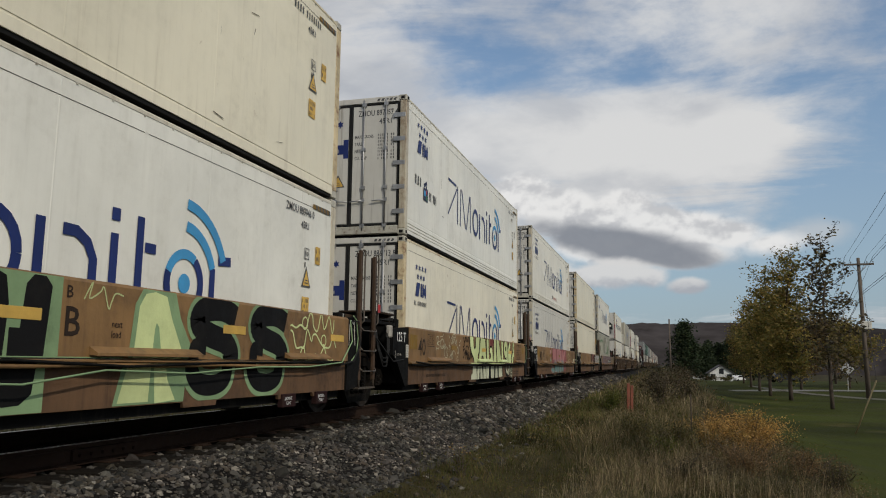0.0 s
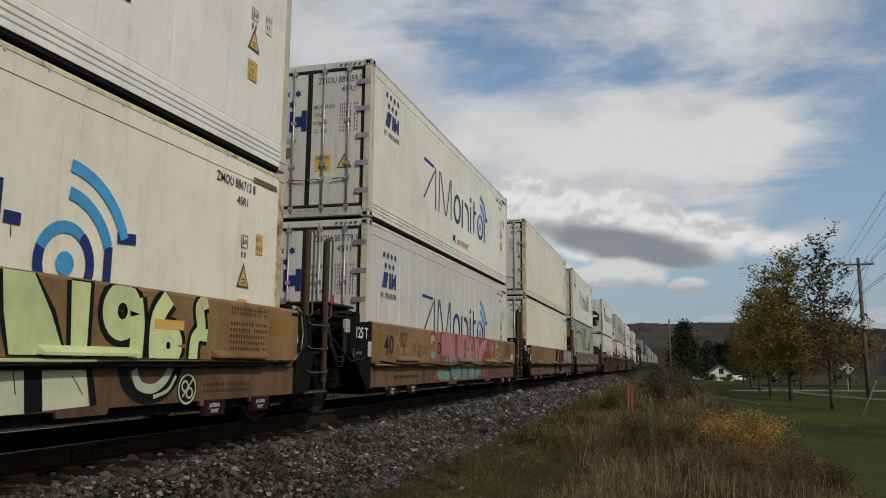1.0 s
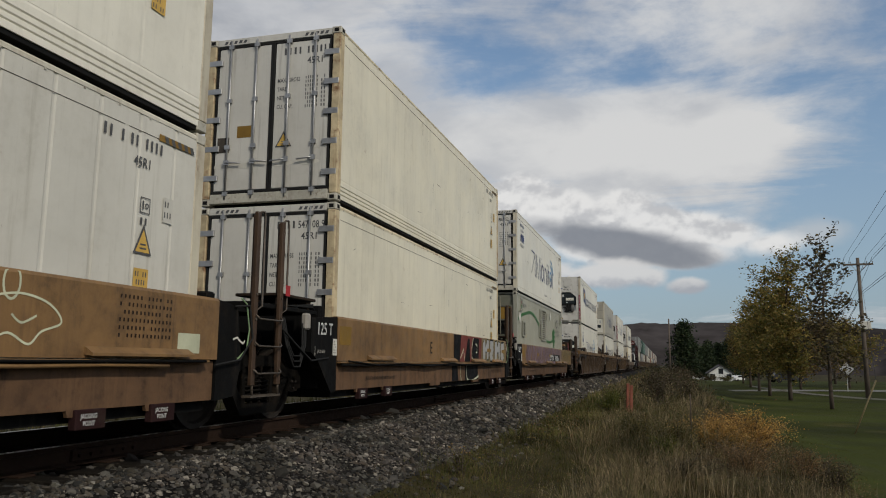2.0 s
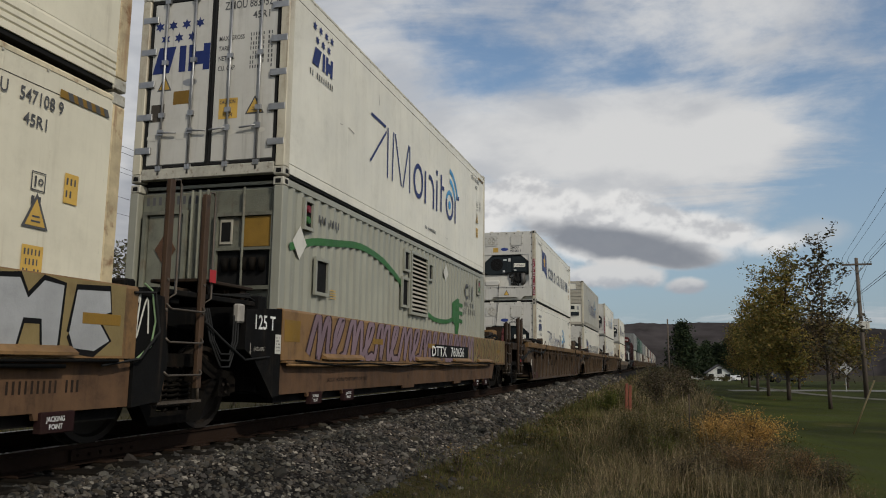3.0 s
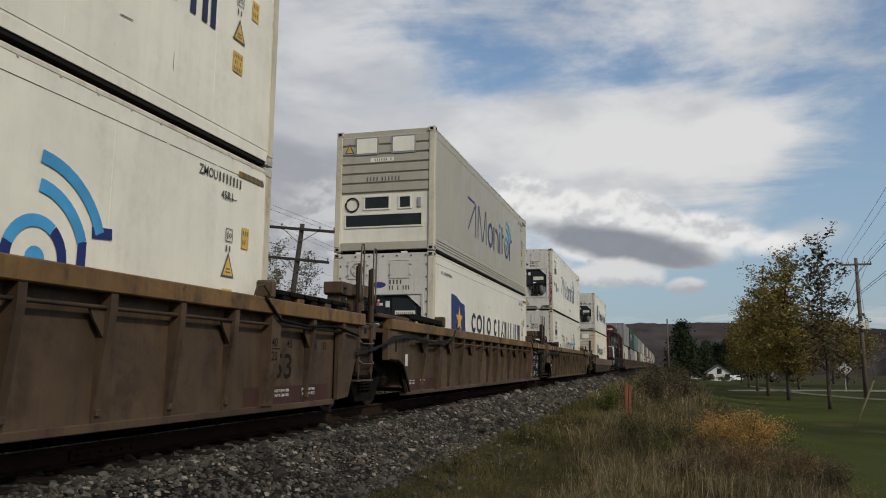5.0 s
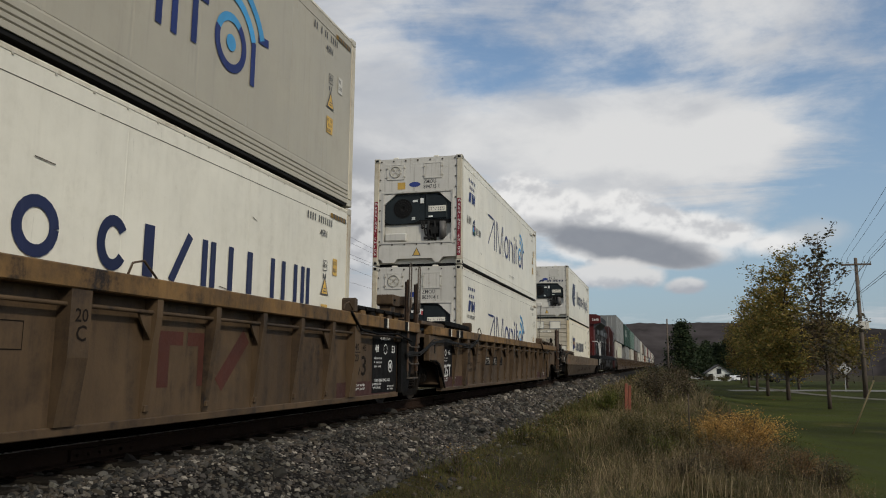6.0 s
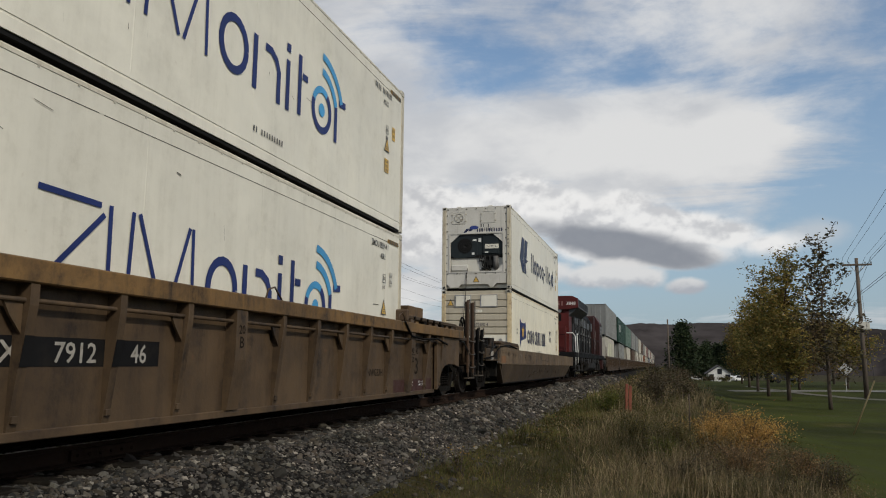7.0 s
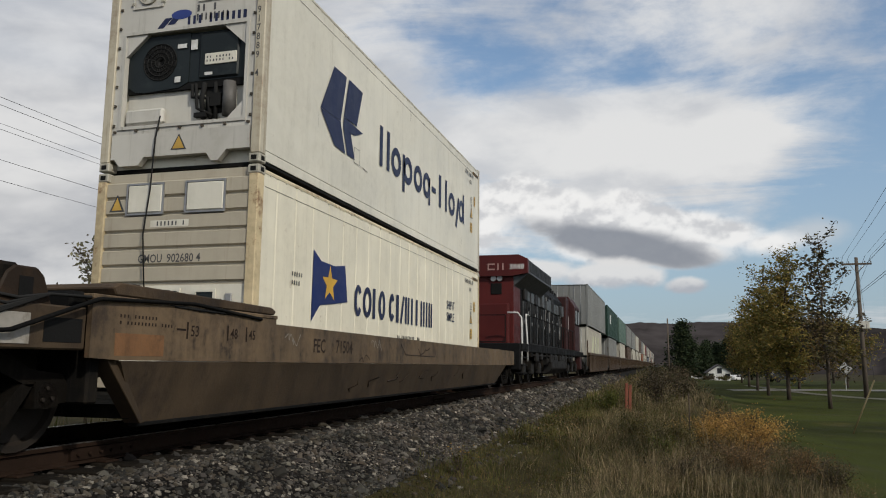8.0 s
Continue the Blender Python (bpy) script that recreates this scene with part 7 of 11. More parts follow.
def paint_loops(car):
    """A long row of joined lilac loops with dark brown rims, turning ochre towards the end."""
    def row(u0, u1):
        pts, u, k = [], u0, 0
        while u < u1:
            if k % 2 == 0:
                pts += [(u, 0.95), (u + 0.14, 1.34), (u + 0.26, 1.38), (u + 0.30, 1.10), (u + 0.32, 0.90), (u + 0.46, 1.30), (u + 0.60, 1.36), (u + 0.64, 0.95), (u + 0.74, 0.88)]
                u += 0.80
            else:
                pts += [(u, 0.98), (u + 0.20, 1.16), (u + 0.28, 1.36), (u + 0.14, 1.38), (u + 0.04, 1.12), (u + 0.14, 0.88), (u + 0.34, 0.92)]
                u += 0.46
            k += 1
        return pts
    bg = material("dark_brown_spray", (0.035, 0.017, 0.015), 0.6)
    rr = random.Random(4)
    tall = lambda pts: [(0.5 + (p - 0.5) * 1.0 + (q - 1.13) * 0.22, 1.125 + (q - 1.13) * 1.16) for p, q in pts]
    a, b = [(p + rr.uniform(-0.02, 0.02), q + rr.uniform(-0.035, 0.035)) for p, q in tall(row(0.5, 9.6))], [(p, q + rr.uniform(-0.035, 0.035)) for p, q in tall(row(9.5, 13.6))]
    spray(car, "spray_shade", curve(a, 0.178, 6), bg, None, 0.0007, "dark rims of looping spray script")
    spray(car, "spray_loops", curve(a, 0.108, 6), LILAC, None, 0.0014, "lilac looping spray script")
    spray(car, "spray_shade_end", curve(b, 0.165, 6), bg, None, 0.0007)
    spray(car, "spray_loops_end", curve(b, 0.100, 6), material("ochre_spray", (0.19, 0.145, 0.060), 0.6, dirt=0.35), None, 0.0014, "ochre looping spray script")
    n = decal("number_board", rect(6.25, 9.45, 0.895, 1.175), BLACKSP, car, SIDE_UP + 0.003, label="black board with white car number")
    decal("owner_letters", text("DTTX", 6.32, 0.93, 0.21, 1.42), WHITEINK, n, SIDE_UP + 0.005)
    decal("car_number", text("760656", 7.82, 0.93, 0.21, 1.36), WHITEINK, n, SIDE_UP + 0.005)
    decal("jacking_words", text("JACK AT JACKING POINTS EMPTY CAR ONLY", 1.2, 0.50, 0.055), BROWNINK, car, SIDE_LO)


def no_paint(car):
    pass


MARKC = rect(7.08, 7.72, 0.94, 1.08) + rect(7.32, 7.50, 0.52, 0.94) + rect(7.80, 8.34, 0.94, 1.08) + rect(8.00, 8.16, 0.52, 0.94) + stroke([(8.42, 0.52), (8.98, 1.08)], 0.20)


DARKINK = material("dark_stencil_ink", (0.013, 0.010, 0.008), 0.75, dirt=0.3, spec=0.1)


def stencils_b(car, kind):
    """The stencilled data of the ribbed well cars."""
    x = PX + 0.003
    ink, wh = DARKINK, WHITEINK
    if kind in ("A", "B"):
        n = decal("number_board", rect(2.24, 4.76, 0.73, 0.97), BLACKSP, car, PX + 0.003, label="black board with white car number")
        decal("owner_letters", text("DTTX", 2.26, 0.765, 0.17, 1.2), FADEDWHITE, n, PX + 0.0055)
        decal("car_number", text("7912", 3.38, 0.765, 0.17, 1.05) + text("46", 4.34, 0.765, 0.17, 0.95), FADEDWHITE, n, PX + 0.0055)
        decal("inside_sizes", text("IL 53'1\"", 0.45, 0.71, 0.085) + text("IW 8'9\"", 0.45, 0.57, 0.085), ink, car, x)
        decal("length_mark", text("40", -0.19, 0.94, 0.12) + rect(-0.20, 0.05, 0.905, 0.92) + text("20", -0.19, 0.76, 0.12), ink, car, 1.456)
        decal("unit_letter", text("20", 6.0, 1.1, 0.10) + text("A" if kind == "A" else "B", 6.02, 0.94, 0.13), ink, car, 1.456)
        decal("data_box", stroke([(1.42, 0.80), (1.68, 0.80), (1.68, 1.02), (1.42, 1.02), (1.42, 0.80)], 0.012), ink, car, x)
    else:
        decal("faded_mark", MARKC, material("faded_oxide_mark", (0.060, 0.020, 0.014), 0.7, dirt=0.3), car, x, label="faded red block mark")
        decal("unit_letters", text("20", 6.0, 1.1, 0.11) + text("C", 6.02, 0.94, 0.13), ink, car, 1.456)
        decal("data_box", stroke([(5.35, 0.86), (5.62, 0.86), (5.62, 1.08), (5.35, 1.08), (5.35, 0.86)], 0.012), ink, car, x)
    if kind == "B":
        decal("type_code", text("NWG33H", 10.38, 0.56, 0.12), ink, car, x)
    o = 0.27 if kind == "B" else 0.0
    decal("length_mark_far", text("40", 12.06 + o, 0.97, 0.11) + rect(12.06 + o, 12.28 + o, 0.935, 0.95) + text("20", 12.06 + o, 0.80, 0.11), ink, car, 1.4555)
    decal("length_mark_large", text("53", 12.38 + o, 0.57, 0.32, 1.2), ink, car, PX + 0.004)
    decal("length_mark_mid", text("45", 12.74 + o, 0.97, 0.11), ink, car, PX + 0.004)
    if kind != "C":
        decal("length_mark_row", text("48", 13.50 + o, 0.97, 0.10) + text("53", 13.85 + o, 0.97, 0.10), ink, car, PX + 0.004)
    if kind == "B":
        decal("data_frame", stroke([(13.45, 0.61), (13.80, 0.61), (13.80, 0.89), (13.45, 0.89), (13.45, 0.61)], 0.016) + arc(14.13, 0.83, 0.06, 0.016) + bars(13.50, 0.78, 0.03, 5, 0.05, 8) + bars(14.0, 0.66, 0.03, 5, 0.05, 9), BROWNINK, car, PX + 0.004)
    decal("jack_words", text("JACK IN THIS AREA", 12.42, 0.395, 0.036, 0.95) + text("EMPTY CAR ONLY", 12.44, 0.335, 0.036, 0.95) + text("JACK IN THIS AREA", 13.2, 0.395, 0.036, 0.95) + text("EMPTY CAR ONLY", 13.22, 0.335, 0.036, 0.95) + bars(-1.9, 0.42, 0.03, 7, 0.05, 4) + bars(-1.9, 0.37, 0.03, 7, 0.05, 5) + bars(-1.2, 0.42, 0.03, 7, 0.05, 6), wh, car, x + 0.0065)
    for q in ((-2.0, 0.35), (11.7, 14.1)):
        decal("oxide_patch", rect(q[0], q[1], 0.24, 0.47), material("oxide_primer_patch", (0.050, 0.021, 0.018), 0.7, dirt=0.4) if "oxide_primer_patch" not in bpy.data.materials else bpy.data.materials["oxide_primer_patch"], car, x + 0.001, label="dark red primer patch")


PX = 1.31                             # outer face of the recessed plates


def ribbed_well(u, kind, seed, label, near_shared, far_end):
    """A 53-foot well: tan top chord, recessed brown plates between tapered ribs, arched black end plates."""
    car = thing("well_car", label, "rail car", "well cars of the train")
    y0, y1 = -2.20, 14.25 + (0.22 if kind == "C" else 0.0)
    PB = BROWN if kind == "A" else SANDY
    for s in (-1, 1):
        part("side_plate", cbox(min(s * (PX - 0.04), s * PX), max(s * (PX - 0.04), s * PX), y0, y1, 0.22, 1.38, 0.005), PB, car)
        part("top_chord", cbox(min(s * 1.27, s * 1.47), max(s * 1.27, s * 1.47), -3.35 if s > 0 else -3.3, y1 + (2.05 if far_end else 0.9), 1.37, 1.56, 0.012), OCHRE, car, "tan-ochre top chord")
        part("bottom_chord", cbox(min(s * 1.22, s * 1.345), max(s * 1.22, s * 1.345), y0, y1, 0.16, 0.24, 0.008), PB, car)
        part("stringer", tube(bmesh.new(), [(s * 1.40, y0 + 0.6, 1.24), (s * 1.40, y1, 1.24)], 0.022, 6), PB, car)
    rib = bmesh.new()
    prism(rib, [(PX - 0.005, 0.24), (PX + 0.022, 0.24), (PX + 0.05, 0.45), (1.452, 1.20), (1.452, 1.368), (PX - 0.005, 1.368)], "y", -0.045, 0.045)
    rib = mesh_of(rib, PB, "rib")
    wide = bmesh.new()
    prism(wide, [(PX - 0.005, 0.24), (1.37, 0.24), (1.452, 0.8), (1.452, 1.368), (PX - 0.005, 1.368)], "y", -0.12, 0.12)
    wide = mesh_of(wide, PB, "wide_rib")
    foot = mesh_of(cbox(PX + 0.02, PX + 0.06, -0.03, 0.03, 0.30, 0.36, 0.005), PB, "rib_foot")
    for i in range(16):
        y = -1.12 + i * 1.03
        if far_end and i >= 14:
            y += 0.25
        if kind == "C" and i >= 14:
            continue
        big = i in (1, 7, 13)
        if i == 13:
            y = 12.19 + (0.27 if kind == "B" else 0.0)
        p = part("rib", wide if big else rib, None, car)
        p.matrix_basis = pose(0, y - (0.02 if big else 0), 0)
        q = part("rib_foot", foot, None, p)
        if i % 2 == 0 and not big:
            part("gusset", prism(bmesh.new(), [(y - 0.05, 1.235), (y - 0.24, 1.235), (y - 0.17, 1.12), (y - 0.05, 0.98)], "x", PX + 0.06, PX + 0.085), PB, car)
        if kind != "C" and 2.3 < y < 4.8:
            part("board_paint", prism(bmesh.new(), [(1.4005, 0.73), (1.4365, 0.97), (1.4395, 0.97), (1.4035, 0.73)], "y", y - 0.0455, y + 0.0455), BLACKSP, p.parent, "black board paint across a rib")
    part("well_floor", box(bmesh.new(), -1.3, 1.3, y0, y1, 0.24, 0.37), BLACKP, car)
    part("near_bulkhead", cbox(-1.3, 1.3, y0 - 0.1, y0 + 0.05, 0.3, 1.5, 0.02), BROWN, car)
    part("far_bulkhead", cbox(-1.3, 1.3, y1 - 0.05, y1 + 0.1, 0.3, 1.5, 0.02), BROWN, car)
    for s in (-1, 1):
        e = bmesh.new()
        prism(e, [(-2.19, 1.36), (-2.19, 0.23), (-2.24, 0.23), (-2.38, 0.45), (-2.48, 0.62), (-2.62, 0.73), (-2.85, 0.79), (-3.22, 0.81), (-3.22, 1.36)], "x", s * 1.34, s * 1.40)
        part("arched_end_plate", e, PB, car)
        e = bmesh.new()
        if far_end:
            prism(e, [(y1 - 0.01, 1.36), (16.12, 1.36), (16.12, 0.70), (15.75, 0.76), (15.2, 0.77), (14.92, 0.74), (14.68, 0.66), (14.48, 0.46), (14.32, 0.23), (y1 - 0.01, 0.23)], "x", s * 1.34, s * 1.40)
        else:
            prism(e, [(y1 - 0.01, 1.36), (y1 + 0.95, 1.36), (y1 + 0.62, 0.72), (y1 + 0.40, 0.26), (y1 - 0.01, 0.23)], "x", s * 1.34, s * 1.40)
        part("far_end_plate", e, BLACKP if kind == "C" else PB, car)
    part("near_deck", cbox(-1.32, 1.32, -4.6, -2.2, 1.30, 1.38, 0.01), BROWN, car)
    for a in (0.45, 0.62):
        part("arch_flange", bevelled(prism(bmesh.new(), [(-2.20, 0.23), (-2.40, 0.48), (-2.52, 0.64), (-2.66, 0.75), (-2.88, 0.81), (-3.40, 0.83), (-3.40, 0.85), (-2.87, 0.84), (-2.62, 0.775), (-2.46, 0.66), (-2.34, 0.49), (-2.14, 0.23)], "x", 1.05 + a * 0.5, 1.12 + a * 0.5), 0.004), BLACKP, car)
    for s in (-1, 1):
        dr = part("deck_rail", cbox(min(s * 1.30, s * 1.43), max(s * 1.30, s * 1.43), -3.44, -2.92, 0.82, 1.365, 0.012), PB, car)
        part("slot", cbox(min(s * 1.431, s * 1.433), max(s * 1.431, s * 1.433), -3.10, -3.0, 0.98, 1.16, 0.0005), DARK, dr)
    dk = part("deck_block", cbox(0.80, 1.40, -3.90, -2.20, 1.562, 1.635, 0.012), SANDY, car, "tan deck block under a dark tread plate")
    part("tread_plate", cbox(0.70, 1.36, -4.05, -2.25, 1.637, 1.66, 0.006), GREASE, dk)
    part("stacking_rail", bevelled(prism(bmesh.new(), [(-2.24, 1.70), (-2.05, 1.73), (0.02, 1.70), (0.10, 1.64), (0.06, 1.60), (-2.2, 1.62)], "x", 1.10, 1.42), 0.01), BLACKP, car, "long black stacking rail")
    if kind == "B":
        for a, b in ((-2.10, -1.87), (-1.40, -1.13), (-1.05, -0.76)):
            part("chord_patch", box(bmesh.new(), 1.471, 1.474, a, b, 1.38, 1.55), BLACKP, car)
        for a in (-1.87, -1.13):
            part("chord_reflector", box(bmesh.new(), 1.471, 1.4745, a, a + 0.07, 1.38, 1.55), P_WHITE, car)
        part("tan_patch", box(bmesh.new(), 1.471, 1.4735, -2.75, -2.30, 1.40, 1.53), TAN, car)
    rb = random.Random(seed)
    for k in range(5):
        yb = -2.10 + k * 0.40
        part("platform_block", cbox(1.10, 1.40 + rb.uniform(-0.03, 0.03), yb, yb + rb.uniform(0.08, 0.16), 1.562, 1.615, 0.01), (BROWN, BLACKP, P_GREYED, GREASE)[rb.randrange(4)], car)
    part("platform_stop", cbox(1.18, 1.46, 0.12, 0.20, 1.56, 1.80, 0.03), BROWN, car)
    part("platform_stop", cbox(1.18, 1.46, 12.05, 12.13, 1.56, 1.80, 0.03), BROWN, car)
    part("far_platform", cbox(0.75, 1.40, 12.3, 15.9 if far_end else 14.6, 1.63, 1.70, 0.012), PLANK if kind == "B" else BLACKP, car, "long weathered stacking platform")
    if kind == "B":
        part("deck_box", cbox(0.36, 0.80, 14.06, 15.10, 1.702, 2.03, 0.012), AGEDTAN, car, "tan steel box on the deck")
    for k in range(8 if far_end else 5):
        part("platform_block", cbox(1.05, 1.38 + rb.uniform(-0.03, 0.03), 12.42 + k * 0.44, 12.62 + k * 0.44, 1.562, 1.63, 0.01), (OCHRE, BROWN, GREASE)[rb.randrange(3)], car)
    for k in range(5):
        part("platform_bolt", tube(bmesh.new(), [(1.40, 12.6 + k * 0.45, 1.665), (1.43, 12.6 + k * 0.45, 1.665)], 0.03, 7), GREASE, car)
    for y in (1.3, 6.9, 11.9):
        g = bmesh.new()
        tube(g, [(1.40, y - 0.22, 1.56), (1.40, y - 0.16, 1.68), (1.40, y, 1.72), (1.40, y + 0.22, 1.56)], 0.012, 6)
        part("grab_iron", g, BROWN, car)
    for k in range(6):
        d = [rb.uniform(-0.06, 0.06) for _ in range(7)]
        hose(car, [(1.46, -5.0, 0.95 + d[0]), (1.47, -4.2, 0.98 + d[1]), (1.48, -3.3, 1.22 + d[2]), (1.475, -2.3, 1.30 + d[3]), (1.48, -1.2, 1.20 + d[4]), (1.48, 0.0, 1.22 + d[5]), (1.48, 0.75, 1.34 + d[6]), (1.485, 1.0 + 0.1 * d[2], 1.54)], 0.010, RUBBER)
    hose(car, [(1.45, 14.9, 1.20), (1.48, 14.0, 1.30), (1.48, 13.0, 1.26), (1.49, 12.2, 1.30), (1.49, 11.8, 1.56)], 0.02, BLACKP)
    if kind != "B":
        part("label_plate", cbox(1.40, 1.404, -2.42, -2.28, 0.72, 0.94, 0.002), P_GREYED, car)
    if kind == "C":
        b = decal("data_board", [[(13.17, 0.26), (14.43, 0.26), (14.43, 1.34), (13.17, 1.34)]], BLACKSP, car, PX + 0.006, label="black data board with white stencils")
        decal("lengths", text("48", 13.30, 0.96, 0.13) + text("53", 14.14, 0.96, 0.13) + text("SEE BADGE PLATE", 13.55, 1.18, 0.05, 0.9) + arc(13.82, 1.02, 0.085, 0.014) + arc(14.08, 0.72, 0.10, 0.03) + disc(14.08, 0.72, 0.05) + text("2 INCH TREAD COND. SHOES", 13.30, 0.45, 0.05, 0.8) + bars(13.95, 0.35, 0.03, 8, 0.045, 11) + bars(13.95, 0.30, 0.03, 7, 0.045, 12)
              + bars(13.27, 0.84, 0.03, 8, 0.05, 1) + bars(13.27, 0.77, 0.03, 8, 0.05, 2) + bars(13.27, 0.70, 0.03, 7, 0.05, 3), WHITEINK, b, PX + 0.0085)
        for a in (13.30, 14.44):
            part("chord_patch", box(bmesh.new(), 1.471, 1.474, a, a + 0.17, 1.38, 1.55), BLACKP, car)
            part("chord_reflector", box(bmesh.new(), 1.471, 1.4745, a + 0.17, a + 0.23, 1.38, 1.55), P_WHITE, car)
    if kind == "B":
        b = decal("data_board", rect(-2.15, -1.2, 0.26, 1.32), BLACKSP, car, PX + 0.003, label="black data board with white stencils")
        decal("load_limits", text("125T", -2.04, 0.48, 0.27, 0.86) + text("3", -2.0, 0.98, 0.10) + text("48", -1.55, 0.98, 0.10) + arc(-1.77, 1.02, 0.06, 0.03) + bars(-1.92, 0.88, 0.03, 7, 0.05, 9) + bars(-1.92, 0.82, 0.025, 6, 0.05, 10), WHITEINK, b, PX + 0.0055)
    stencils_b(car, kind)
    lad = bpy.data.materials["ladder_brown"]
    if near_shared:
        add_truck(car, -3.75)
        lad2 = add_ladder(car, -4.78, -4.22, 0.62, 2.70, 1.40, lad, True)
        t = part("warning_tag", cbox(1.44, 1.446, -4.08, -3.99, 1.74, 1.85, 0.002), RED_TAG, lad2, "small red and white tag")
        part("tag_top", cbox(1.447, 1.449, -4.08, -3.99, 1.82, 1.85, 0.0005), WHITEINK, t)
        for a, b, z in ((-4.58, -4.12, 1.90), (-3.76, -3.30, 1.93)):
            st = part("end_stand", bevelled(prism(bmesh.new(), [(a, z + 0.22), (b, z + 0.22), (b, z + 0.03), (b - 0.05, z), (a + 0.05, z), (a, z + 0.03)], "x", 0.66, 1.0), 0.012), SANDY, car, "tan steel stand with an overhanging head")
            part("pedestal", bevelled(prism(bmesh.new(), [(a + 0.08, z), (b - 0.12, z), (b - 0.08, 1.44), (a + 0.04, 1.44)], "x", 0.70, 0.94), 0.01), BROWN, st)
            part("bolt", tube(bmesh.new(), [(1.0, a + 0.12, z + 0.11), (1.02, a + 0.12, z + 0.11)], 0.02, 6), GREASE, st)
        part("end_table", cbox(0.2, 1.30, -5.3, -3.6, 1.38, 1.45, 0.01), BROWN, car)
        tab = part("end_beam", cbox(1.24, 1.38, -5.35, -3.95, 1.16, 1.40, 0.015), SANDY, car, "tan end beam with slots")
        for a in (-5.0, -4.5):
            part("slot", cbox(1.381, 1.384, a, a + 0.10, 1.25, 1.33, 0.001), DARK, tab)
        part("end_casting", bevelled(prism(bmesh.new(), [(-5.25, 1.16), (-3.9, 1.16), (-3.95, 0.95), (-4.25, 0.86), (-5.0, 0.86), (-5.2, 0.98)], "x", 1.05, 1.30), 0.015), GREASE, car)
    else:
        add_truck(car, -4.40)
        l = add_ladder(car, -5.10, -4.54, 0.58, 2.36, 1.42, lad)
        part("brake_tag", cbox(1.46, 1.466, -4.98, -4.84, 0.84, 0.98, 0.002), RED_TAG, l, "small red and white tag")
        part("coupler_deck", cbox(-1.38, 1.38, -5.95, -3.6, 1.24, 1.46, 0.01), DKBROWN, car)
        b = part("brake_stand", box(box(box(box(bmesh.new(), 0.40, 1.10, -5.60, -5.55, 1.46, 1.90), 0.40, 1.10, -4.86, -4.76, 1.46, 1.99), 0.40, 1.10, -5.60, -4.76, 1.90, 1.99), 0.40, 0.45, -5.55, -4.86, 1.46, 1.90), DKBROWN, car, "brown brake box with open sides")
        part("inner_post", cbox(0.9, 1.08, -5.22, -5.14, 1.46, 1.90, 0.01), DKBROWN, b)
        part("end_sill", cbox(-1.35, 1.35, -6.1, -5.9, 0.80, 1.30, 0.02), DKBROWN, car)
        part("coupler", box(box(bmesh.new(), -0.14, 0.14, -6.5, -5.9, 0.70, 0.98), -0.2, 0.2, -6.7, -6.4, 0.66, 1.02), GREASE, car)
        hose(car, [(0.6, -6.1, 0.9), (0.7, -6.25, 0.45), (0.8, -6.1, 0.35)], 0.03, RUBBER)
    if far_end:
        add_truck(car, 15.9)
        part("coupler_deck", cbox(-1.38, 1.38, y1, y1 + 3.0, 1.34, 1.42, 0.01), BROWN, car)
        part("brake_stand", cbox(-0.3, 0.5, y1 + 0.9, y1 + 1.4, 1.42, 1.95, 0.03), OCHRE, car, "tan brake box")
        wh = bmesh.new()
        tube(wh, [(1.0, 17.98 + 0.27 * math.cos(k * math.pi / 10), 1.72 + 0.27 * math.sin(k * math.pi / 10)) for k in range(21)], 0.026, 6)
        for k in range(6):
            a = k * math.pi / 3
            tube(wh, [(1.0, 17.98, 1.72), (1.0, 17.98 + 0.27 * math.cos(a), 1.72 + 0.27 * math.sin(a))], 0.02, 5)
        part("hand_brake_wheel", wh, GREASE, car, "black hand brake wheel")
        part("brake_post", cbox(0.7, 0.98, 17.6, 17.95, 0.9, 1.75, 0.03), SANDY, car)
        part("end_box", cbox(0.5, 1.2, 16.7, 17.35, 1.0, 1.72, 0.03), SANDY, car, "tan brake box")
        for k in range(3):
            hose(car, [(1.2, 16.4, 1.35 + 0.05 * k), (1.40, 16.6, 1.30), (1.42, 16.9 + 0.1 * k, 1.05), (1.35, 17.2, 0.85), (1.2, 17.6, 0.7)], 0.011, RUBBER)
        add_ladder(car, y1 + 2.75, y1 + 3.3, 0.55, 2.40, 1.40, lad)
        part("end_sill", cbox(-1.35, 1.35, y1 + 2.95, y1 + 3.2, 0.75, 1.30, 0.02), BROWN, car)
        part("coupler", box(bmesh.new(), -0.16, 0.16, y1 + 3.2, y1 + 3.8, 0.68, 0.98), GREASE, car)
    return rides(car, u, 0.0)


PLANK = material("weathered_brown_plank", (0.060, 0.040, 0.024), 0.85, 0.0, (0.030, 0.020, 0.013), 0.8, 2.4, 0.5, (0.020, 0.015, 0.010), 0.4, 18.0, 0.25, dirt=0.8)


